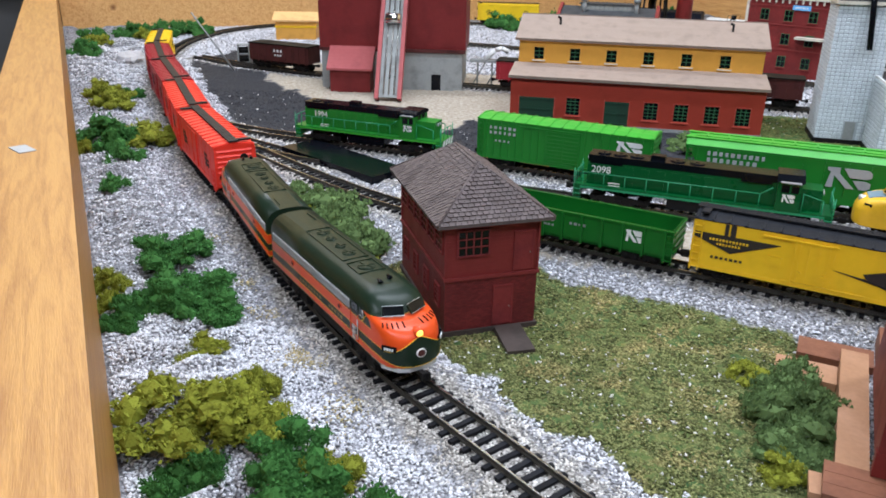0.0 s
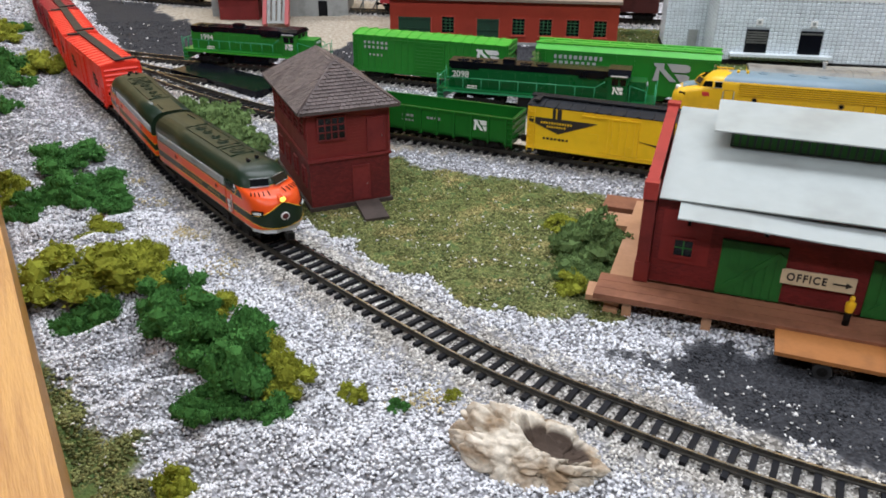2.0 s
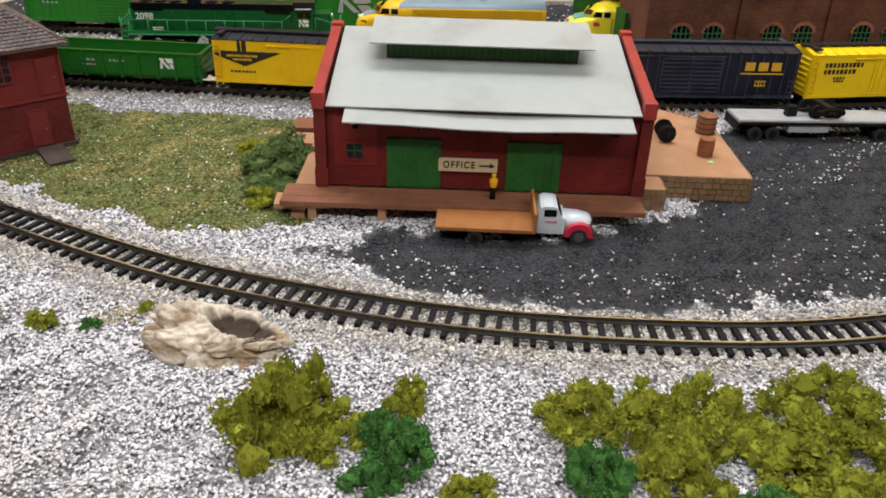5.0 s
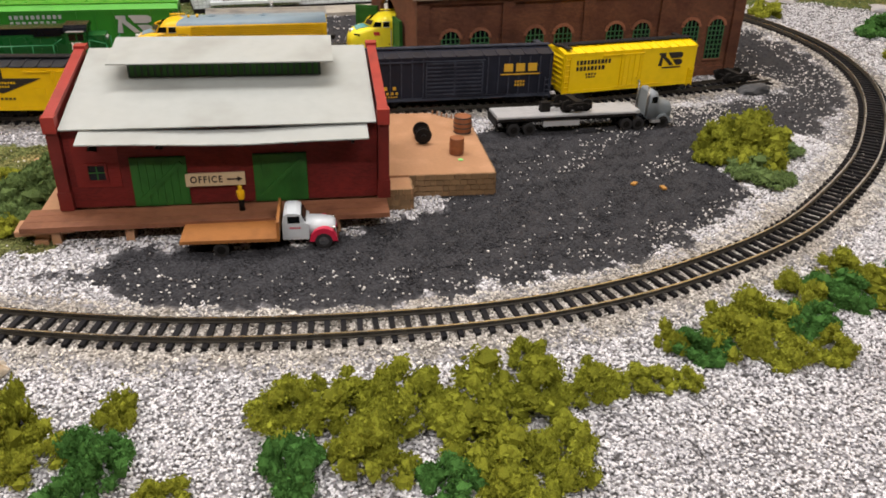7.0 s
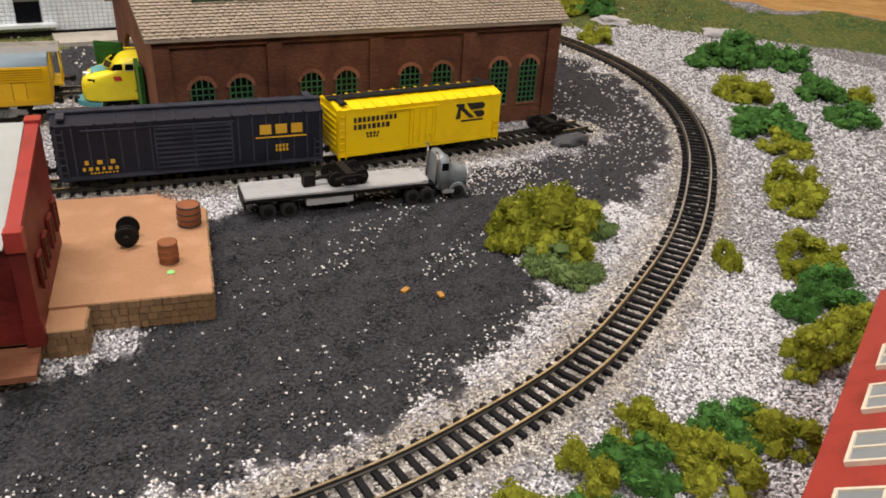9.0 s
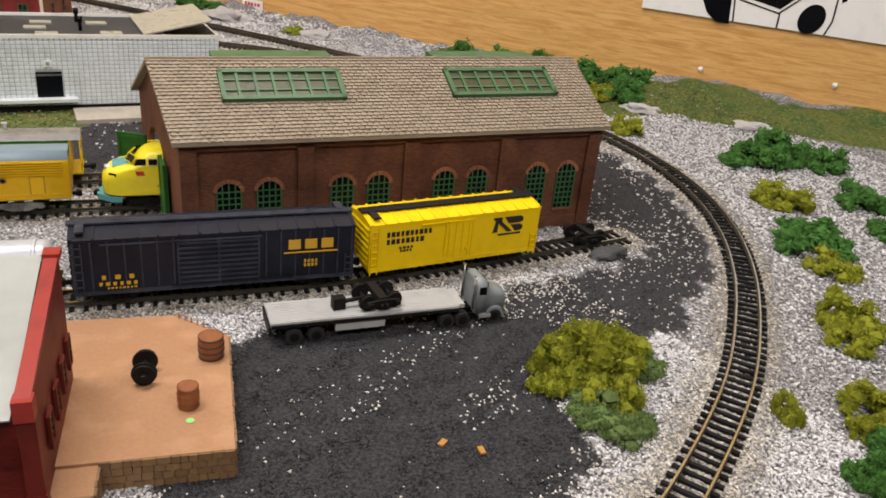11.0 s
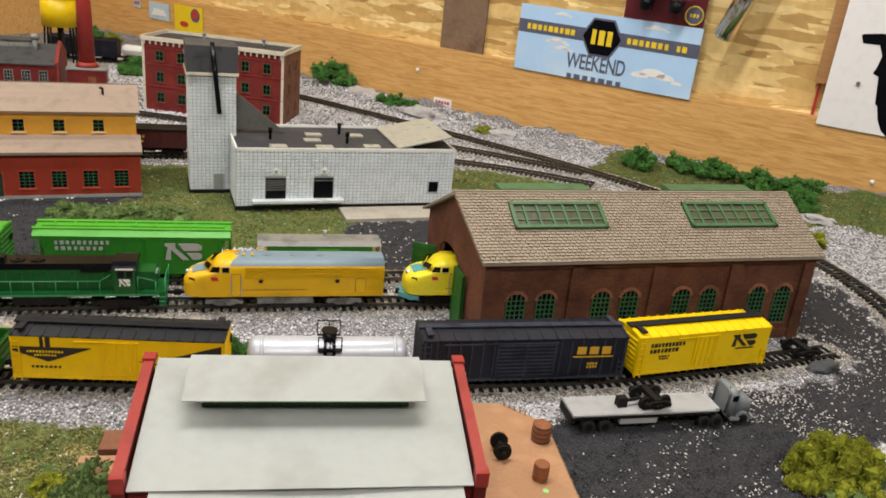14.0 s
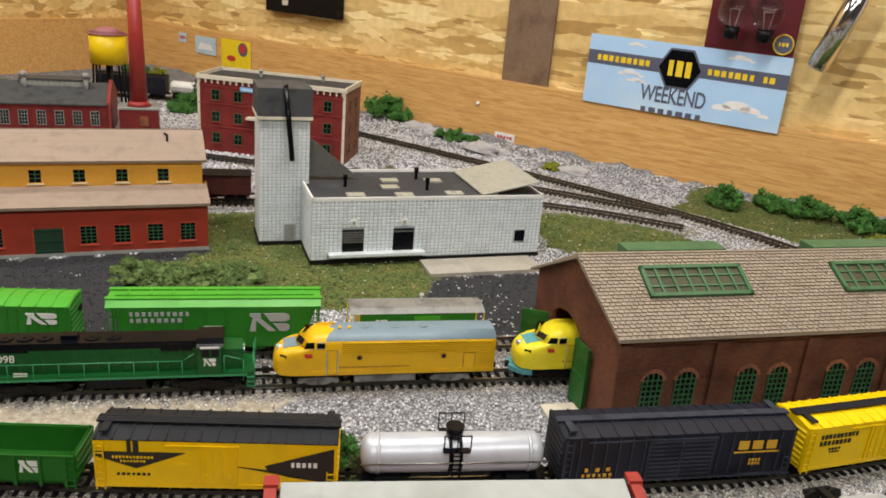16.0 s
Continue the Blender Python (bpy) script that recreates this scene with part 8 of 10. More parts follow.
def creamery():
    A = -12.7
    root = thing("creamery", pose(0.4265, 0.853, 0.0, 0, 0, A), "white glazed-block creamery with flat tar roof and tall tower", "factory building")
    L, D, zt = 0.293, 0.128, 0.0800
    part("base_course", boxes((-0.001, L + 0.001, -0.001, D, 0, 0.0055)), M["dark"], root)
    part("core", boxes((0.0008, L - 0.0008, 0.0008, D, 0.005, zt - 0.004)), M["mortar"], root)
    zb, hh = 0.0055, zt - 0.0055
    holes = [(0.036, 0.062, 0.010, 0.038), (0.098, 0.124, 0.010, 0.038), (0.258, 0.272, 0.016, 0.031)]
    tile_wall(root, pose(0, 0.0008, zb), L, hh, holes)
    tile_wall(root, pose(0, D, zb, 0, 0, -90), D, hh)
    tile_wall(root, pose(L - 0.0008, 0, zb, 0, 0, 90), D, hh)
    for x0, x1 in ((0.038, 0.0615), (0.100, 0.1235)):
        o = part("window_opening", boxes((x0 - 0.001, x1 + 0.001, -0.0004, 0.0012, zb + 0.0098, zb + 0.0372)), M["black"], root)
        for k in range(8):
            if k > (2 if x0 < 0.08 else 6):
                part("shutter_slat", boxes((x0 - 0.0005, x1 + 0.0005, -0.0009, 0.0002, zb + 0.0120 + k * 0.0030, zb + 0.0140 + k * 0.0030)), M["chute_grey"], o)
        part("vent_frame", boxes((x0 + 0.008, x0 + 0.0155, -0.0014, 0.0004, zb + 0.0425, zb + 0.0495)), M["white"], root)
        part("vent_grille", boxes((x0 + 0.0100, x0 + 0.0135, -0.0018, -0.0013, zb + 0.0442, zb + 0.0478)), M["conc"], root)
    part("window_opening", boxes((0.2585, 0.2715, -0.0004, 0.0012, zb + 0.0165, zb + 0.0305)), M["black"], root)
    part("loading_shelf", boxes((0.020, 0.138, -0.0105, 0.0005, zb + 0.0062, zb + 0.0095)), M["block"], root, bevel=0.0005)
    bm = boxes((0, L, 0, 0.0022, zt - 0.002, zt + 0.0022), (0, L, D - 0.0022, D, zt - 0.002, zt + 0.0022), (0, 0.0022, 0, D, zt - 0.002, zt + 0.0022), (L - 0.0022, L, 0, D, zt - 0.002, zt + 0.0022))
    part("parapet", bm, M["white"], root)
    part("roof", boxes((0.002, L - 0.002, 0.002, D - 0.002, zt - 0.006, zt - 0.0012)), M["roof_black"], root)
    for x, y in ((0.055, 0.020), (0.115, 0.018), (0.180, 0.022), (0.105, 0.052), (0.112, 0.082), (0.170, 0.080), (0.225, 0.018)):
        part("skylight", boxes((x - 0.011, x + 0.011, y - 0.0075, y + 0.0075, zt - 0.0014, zt + 0.0006)), M["skylight"], root, bevel=0.0005)
    for x, y in ((0.050, 0.058), (0.150, 0.040), (0.150, 0.090)):
        bm = bmesh.new()
        cyl(bm, (x, y, zt - 0.002), (x, y, zt + 0.0125), 0.0020, 12)
        cyl(bm, (x, y, zt + 0.0085), (x, y, zt + 0.0145), 0.0029, 12)
        part("vent_pipe", bm, M["black"], root)
    bm = bmesh.new()
    prism(bm, [(0.212, zt + 0.002), (0.288, zt + 0.018), (0.288, zt + 0.0165), (0.212, zt + 0.0005)], "y", 0.006, 0.120)
    part("slanted_panel", bm, M["skylight"], root, "cream slatted sheet leaning on the parapet")
    # tower
    tx, ty, tw, td, th = -0.0520, 0.072, 0.0600, 0.058, 0.160
    part("tower_base", boxes((tx - 0.001, tx + tw + 0.001, ty - 0.001, ty + td, 0, 0.005)), M["dark"], root)
    part("tower_core", boxes((tx + 0.0008, tx + tw - 0.0008, ty + 0.0008, ty + td - 0.0008, 0.004, th)), M["mortar"], root)
    hole = [(0.030, 0.042, 0.0, 0.021)]
    tile_wall(root, pose(tx, ty + 0.0008, 0.005), tw, th - 0.005, hole, name="tower_tiles")
    tile_wall(root, pose(tx + 0.0008, ty + td, 0.005, 0, 0, -90), td, th - 0.005, name="tower_tiles")
    tile_wall(root, pose(tx + tw - 0.0008, ty, 0.005, 0, 0, 90), td, th - 0.005, name="tower_tiles")
    part("tower_door", boxes((tx + 0.0310, tx + 0.0425, ty - 0.0002, ty + 0.0014, 0.005, 0.0265)), M["conc"], root)
    part("tower_cap", boxes((tx - 0.0018, tx + tw + 0.0018, ty - 0.0022, ty + td + 0.0018, th, th + 0.0345)), M["fac_roof"], root, "dark grey sheet-metal tower cap", bevel=0.0008)
    part("cap_brim", boxes((tx - 0.0026, tx + tw + 0.0026, ty - 0.0030, ty + td + 0.0026, th - 0.0025, th + 0.0012)), M["cream"], root)
    bm = bmesh.new()
    cyl(bm, (tx + 0.030, ty - 0.0035, th + 0.036), (tx + 0.0375, ty - 0.0115, 0.1105), 0.0031, 14)
    cyl(bm, (tx + 0.030, ty - 0.0035, th + 0.030), (tx + 0.030, ty - 0.0035, th + 0.040), 0.0028, 14)
    part("downspout", bm, M["black"], root, "black slanting chute pipe")
    bm = bmesh.new()
    prism(bm, [(tx + tw, 0.135), (tx + tw, 0.088), (tx + tw + 0.066, zt + 0.001), (tx + tw + 0.060, zt + 0.006)], "y", ty + 0.016, ty + 0.020)
    part("conveyor", bm, M["chute_grey"], root, "grey slanting conveyor between tower and roof")
    return root


creamery()
tagged(slab("concrete_pad", pose(0.543, 0.771, 0.0, 0, 0, -12.7), 0.145, 0.047, 0.0045, M["pad_grey"], "pale concrete pad beside the creamery", "pad", kind="object", bevel=0.0005))


def hotel():
    root = thing("brick_hotel", pose(0.448, 1.432, 0.0, 0, 0, -39), "three-storey red brick building with cream cornice", "building")
    L, D, zt = 0.262, 0.105, 0.128
    part("wall", boxes((0, L, 0, D, 0, zt)), M["rb_brick"], root)
    part("side_wall", boxes((L, L + 0.0008, 0.001, D, 0, zt)), M["rb_side"], root)
    part("roof", boxes((0.002, L - 0.002, 0.002, D - 0.002, zt, zt + 0.0008)), M["roof_black"], root)
    bm = boxes((-0.002, L + 0.003, -0.004, 0.001, zt - 0.001, zt + 0.006), (L - 0.001, L + 0.003, 0, D, zt - 0.001, zt + 0.007), (-0.002, 0.001, 0, D, zt - 0.001, zt + 0.007), (0, L, D - 0.003, D, zt, zt + 0.006))
    part("cornice", bm, M["cream"], root)
    for k in range(24):
        x = 0.004 + k * (L - 0.008) / 23
        part("bracket", boxes((x - 0.0012, x + 0.0012, -0.003, 0.0002, zt - 0.0075, zt - 0.001)), M["cream"], root)
    for x in (-0.001, L - 0.0035):
        part("corner_trim", boxes((x, x + 0.0045, -0.0012, 0.0004, 0, zt)), M["cream"], root)
    for z in (0.045, 0.085, 0.115):
        part("string_course", boxes((0, L, -0.0012, 0.0004, z, z + 0.0018)), M["rb_red"], root)
    for z in (0.026, 0.063, 0.1010):
        for k in range(6):
            window(root, pose(0.032 + k * 0.040, 0, z), 0.0125, 0.0165, 2, 2, M["muntin"], M["muntin"], frame=0.0008, sill=M["rb_red"])
        side = pose(L + 0.0008, 0, 0, 0, 0, 90)
        for k in range(2):
            window(root, side @ pose(0.032 + k * 0.040, 0, z), 0.0085, 0.017, 1, 2, M["rb_side"], M["rb_side"])
    part("blue_sign", boxes((0.077, 0.106, -0.0022, -0.0002, 0.111, 0.1185)), M["sky_blue"], root, "small light blue sign with white bars")
    part("sign_bars", bars(word(0.0915, 0, 0.022, 0.003, 7)), M["white"], root, at=pose(0, -0.0024, 0.1148))
    part("awning", boxes((0.092, 0.140, -0.016, 0.0, 0.066, 0.0695)), M["cream"], root)
    for x, y in ((0.095, 0.05), (0.205, 0.06)):
        bm = bmesh.new()
        cyl(bm, (x, y, zt), (x, y, zt + 0.0115), 0.0025, 12)
        cyl(bm, (x, y, zt + 0.0115), (x, y, zt + 0.0175), 0.0040, 12, 0.0025)
        part("roof_vent", bm, M["conc"], root)
    return root


hotel()


def factory():
    root = thing("factory", pose(0.135, 1.600, 0.0, 0, 0, -14), "red brick factory with grey monitor roof", "factory")
    L, D, zw, zr = 0.190, 0.150, 0.058, 0.084
    part("wall", boxes((0, L, 0, D, 0, zw)), M["rb_brick"], root)
    for x0, x1 in ((-0.003, 0.003), (L - 0.003, L + 0.003)):
        bm = bmesh.new()
        prism(bm, [(0, 0), (D, 0), (D, zw + 0.004), (D / 2, zr + 0.008), (0, zw + 0.004)], "x", x0, x1)
        part("gable", bm, M["rb_red"], root)
    for s in (0, 1):
        y0 = -0.004 if s == 0 else D + 0.004
        bm = bmesh.new()
        prism(bm, [(y0, zw - 0.001), (D / 2, zr), (D / 2, zr + 0.002), (y0, zw + 0.001)], "x", 0.003, L - 0.003)
        part("roof_slope", bm, M["fac_roof"], root)
    part("monitor", boxes((0.040, 0.150, D / 2 - 0.018, D / 2 + 0.018, zr - 0.008, zr + 0.007)), M["conc"], root)
    part("monitor_roof", boxes((0.037, 0.153, D / 2 - 0.021, D / 2 + 0.021, zr + 0.007, zr + 0.009)), M["fac_roof"], root)
    for k in range(12):
        part("monitor_pane", boxes((0.043 + k * 0.009, 0.050 + k * 0.009, D / 2 - 0.0186, D / 2 - 0.0178, zr - 0.002, zr + 0.005)), M["skylight"], root)
    for x in (0.048, 0.150):
        bm = bmesh.new()
        cyl(bm, (x, 0.052, zr - 0.012), (x, 0.052, zr + 0.016), 0.0045, 14)
        cyl(bm, (x, 0.052, zr + 0.014), (x, 0.052, zr + 0.022), 0.0075, 14, 0.005)
        part("roof_vent", bm, M["conc"], root)
    for k in range(6):
        window(root, pose(0.022 + k * 0.029, 0, 0.034), 0.013, 0.024, 3, 4, M["conc"], M["conc"])
    # stack
    st = thing("smoke_stack", pose(0.378, 1.585, 0.0, 0, 0, -14), "tall red smoke stack on a square brick base", "chimney")
    part("base", boxes((-0.034, 0.034, -0.026, 0.026, 0, 0.048)), M["rb_brick"], st)
    part("base_cap", boxes((-0.036, 0.036, -0.028, 0.028, 0.048, 0.051)), M["conc"], st)
    part("base_panel", boxes((0.002, 0.016, -0.0268, -0.0258, 0.018, 0.036)), M["rust"], st)
    bm = bmesh.new()
    cyl(bm, (0, 0, 0.051), (0, 0, 0.060), 0.022, 24, 0.016)
    part("foot", bm, M["chim"], st)
    bm = bmesh.new()
    cyl(bm, (0, 0, 0.058), (0, 0, 0.300), 0.0155, 24, 0.0105)
    part("shaft", bm, M["chim"], st)
    return root


factory()


def water_tank():
    root = thing("water_tank", pose(0.372, 1.86, 0.0), "yellow water tank with faded pink conical roof on legs", "water tank")
    r = 0.037
    bm = bmesh.new()
    cyl(bm, (0, 0, 0.090), (0, 0, 0.150), r, 32)
    part("tank", bm, M["tank_yellow"], root)
    bm = bmesh.new()
    cyl(bm, (0, 0, 0.150), (0, 0, 0.153), r + 0.002, 32)
    cyl(bm, (0, 0, 0.153), (0, 0, 0.164), r, 32, 0.012)
    part("roof", bm, M["pink"], root)
    for k in range(8):
        a = math.pi * k / 4
        bm = bmesh.new()
        pipe(bm, [(0.036 * math.cos(a), 0.036 * math.sin(a), 0), (0.031 * math.cos(a), 0.031 * math.sin(a), 0.092)], 0.0022)
        part("leg", bm, M["dark"], root)
    bm = bmesh.new()
    cyl(bm, (0, 0, 0), (0, 0, 0.092), 0.006, 12)
    part("standpipe", bm, M["dark"], root)


water_tank()


def elevator():
    """Grain elevator: red tower on a grey base, a shed and a ribbed conveyor."""
    root = thing("grain_elevator", pose(-0.247, 1.189, 0.0, 0, 0, -1.5), "dark red grain elevator on a grey concrete base", "grain elevator")
    W, D = 0.212, 0.13
    part("base", boxes((0, W, 0, D, 0, 0.057)), M["conc"], root)
    part("head_house", boxes((-0.002, W * 0.5, -0.002, D, 0.057, 0.20)), M["el_siding"], root)
    part("head_house", boxes((W * 0.5, W + 0.004, 0.006, D, 0.057, 0.17)), M["el_siding"], root)
    part("band", boxes((-0.003, W + 0.004, -0.003, 0.002, 0.056, 0.0605)), M["maroon"], root)
    part("door", boxes((0.166, 0.180, -0.0006, 0.0004, 0, 0.024)), M["black"], root)
    sh = part("shed_wall", boxes((0.018, 0.078, -0.030, 0.0, 0, 0.034)), M["el_siding"], root)
    bm = bmesh.new()
    prism(bm, [(-0.035, 0.032), (0.0, 0.062), (0.0, 0.065), (-0.035, 0.035)], "x", 0.014, 0.082)
    part("shed_roof", bm, M["el_rib"], sh)
    part("shed_gable", boxes((0.018, 0.078, -0.014, 0.0, 0.034, 0.048)), M["el_siding"], sh)
    # conveyor down to the yard
    bm = bmesh.new()
    prism(bm, [(-0.082, 0.004), (0.0, 0.128), (0.0, 0.142), (-0.090, 0.006)], "x", 0.098, 0.128)
    cv = part("conveyor", bm, M["conc"], root, "slanting silver conveyor with red ribbed sides")
    for x in (0.094, 0.1265):
        bm = bmesh.new()
        prism(bm, [(-0.086, 0.0), (0.0, 0.128), (0.0, 0.150), (-0.096, 0.006)], "x", x, x + 0.0055)
        part("side_board", bm, M["el_rib"], cv)
    for x in (0.106, 0.1135, 0.121):
        bm = bmesh.new()
        pipe(bm, [(x, -0.088, 0.010), (x, 0.0, 0.1435)], 0.0012)
        part("belt_rail", bm, M["steel"], cv)
    bm = bmesh.new()
    cyl(bm, (0.103, -0.030, 0.107), (0.124, -0.030, 0.107), 0.0075, 18)
    part("roller", bm, M["chrome"], cv)
    # timber trestle beside it
    tr = thing("timber_trestle", pose(-0.012, 1.215, 0.0, 0, 0, -4), "weathered grey timber trestle", "trestle")
    for x in (0.0, 0.022, 0.044):
        bm = bmesh.new()
        pipe(bm, [(x, 0, 0), (x, 0, 0.042)], 0.0014)
        part("post", bm, M["conc"], tr)
        bm = bmesh.new()
        pipe(bm, [(x - 0.010, 0.004, 0), (x + 0.012, 0.004, 0.040)], 0.0011)
        part("brace", bm, M["conc"], tr)
    part("deck", boxes((-0.012, 0.056, -0.008, 0.012, 0.040, 0.0435)), M["conc"], tr)
    bm = bmesh.new()
    pipe(bm, [(0.010, 0.0, 0.043), (0.026, 0.0, 0.058), (0.036, 0.0, 0.061), (0.046, 0.0, 0.056)], 0.0036, 10)
    part("spout", bm, M["white"], tr, "white bent spout pipe")
    # small things beside the back siding
    po = thing("leaning_pole", pose(-0.422, 1.313, 0.0, 0, -33, 10), "thin grey pole leaning over beside the siding", "pole")
    bm = bmesh.new()
    cyl(bm, (0, 0, -0.002), (0, 0, 0.112), 0.0016, 8, 0.0011)
    part("shaft", bm, M["conc"], po)
    part("cross_arm", boxes((-0.001, 0.001, -0.010, 0.010, 0.100, 0.1025)), M["conc"], po)
    for x, y, a in ((-0.425, 1.385, 12), (-0.398, 1.372, 18)):
        cr = thing("scrap_frame", pose(x, y, 0.0, 0, 0, a), "grey metal frame holding dark drums beside the siding", "scrap", "scrap frames")
        for e in (-0.0095, 0.0095):
            for f in (-0.0075, 0.0075):
                part("post", boxes((e - 0.001, e + 0.001, f - 0.001, f + 0.001, 0, 0.034)), M["conc"], cr)
        for z in (0.002, 0.017, 0.032):
            part("shelf", boxes((-0.0105, 0.0105, -0.0085, 0.0085, z, z + 0.0014)), M["conc"], cr)
        for z in (0.0034, 0.0184):
            bm = bmesh.new()
            cyl(bm, (-0.008, 0, z + 0.0055), (0.008, 0, z + 0.0055), 0.0055, 14)
            part("drum", bm, M["dark"], cr)
    hu = thing("yellow_hut", pose(-0.445, 1.690, 0.0, 0, 0, 5), "small yellow hut with a pale orange roof beyond the siding", "hut")
    part("wall", boxes((0, 0.085, 0, 0.060, 0, 0.040)), M["yb_yellow"], hu)
    part("band", boxes((-0.0015, 0.0865, -0.0015, 0.0615, 0.026, 0.030)), M["ce_yellow"], hu)
    bm = bmesh.new()
    prism(bm, [(-0.006, 0.0385), (0.066, 0.0385), (0.066, 0.042), (0.030, 0.056), (-0.006, 0.042)], "x", -0.006, 0.091)
    part("roof", bm, M["hut_roof"], hu)


elevator()


def near_building():
    """A glossy red building at the very front: its gable wall faces the layout."""
    root = thing("front_building", pose(0.4730, -0.0900, 0.0, 0, 0, 14), "glossy red building with grey-paned windows at the front edge", "building")
    L, D = 0.20, 0.10
    bm = bmesh.new()
    prism(bm, [(-D, 0), (0, 0), (0, 0.052), (-D / 2, 0.088), (-D, 0.052)], "x", 0, L)
    part("wall", bm, M["wh_trim"], root, bevel=0.0008)
    for x in (0.0, L):
        part("corner_board", boxes((x - 0.003, x + 0.003, -0.003, 0.0016, 0, 0.050)), M["wh_trim"], root, bevel=0.0004)
    for s in (0, 1):
        bm = bmesh.new()
        y0, y1 = (0.005, -D / 2) if s == 0 else (-D - 0.005, -D / 2)
        prism(bm, [(y0, 0.0490), (y1, 0.0880), (y1, 0.0905), (y0, 0.0515)], "x", -0.004, L + 0.004)
        part("roof_slope", bm, M["wh_trim"], root)
    m = Matrix.Translation((0, 0.005, 0.0515)) @ pose(0, 0, 0, -math.degrees(math.atan2(0.039, 0.055)), 0, 0)
    for x in (0.018, 0.052, 0.086, 0.120):
        sk = part("roof_window", boxes((x, x + 0.017, -0.040, -0.012, 0.0, 0.0010)), M["truck_grey"], root, "grey-paned roof window in a white frame", at=m)
        for spec in ((x - 0.0012, x, -0.0412, -0.0108, 0, 0.0020), (x + 0.017, x + 0.0182, -0.0412, -0.0108, 0, 0.0020), (x, x + 0.017, -0.0412, -0.040, 0, 0.0020), (x, x + 0.017, -0.012, -0.0108, 0, 0.0020), (x + 0.008, x + 0.009, -0.040, -0.012, 0, 0.0016), (x, x + 0.017, -0.0265, -0.0255, 0, 0.0016)):
            part("bar", boxes(spec), M["cream"], sk)
    for x in (0.030, 0.085, 0.140):
        window(root, pose(x, 0.0, 0.028, 0, 0, 180), 0.016, 0.026, 2, 3, M["cream"], M["cream"], M["truck_grey"])
    side = pose(0, 0, 0, 0, 0, -90)
    for x in (0.028, 0.066):
        window(root, side @ pose(x, 0.0, 0.030), 0.014, 0.026, 2, 3, M["cream"], M["cream"], M["truck_grey"])


near_building()
tagged(slab("crossing_slab", pose(-0.218, 0.812, 0.0, 0, 0, -42), 0.150, 0.045, 0.0085, M["black"], "long black rubber slab beside the yard throat", "slab", kind="object", bevel=0.006))


# ---- road vehicles ----
def road_wheel(parent, x, y, r, w, rim=None):
    bm = bmesh.new()
    cyl(bm, (0, -w / 2, 0), (0, w / 2, 0), r, 20)
    t = part("tyre", bm, M["tyre"], parent, at=(x, y, r), bevel=0.0005)
    s = 1 if y > 0 else -1
    bm = bmesh.new()
    cyl(bm, (0, s * w * 0.42, 0), (0, s * w * 0.54, 0), r * 0.58, 16)
    cyl(bm, (0, s * w * 0.5, 0), (0, s * w * 0.62, 0), r * 0.2, 10)
    part("rim", bm, rim or M["dark"], t)


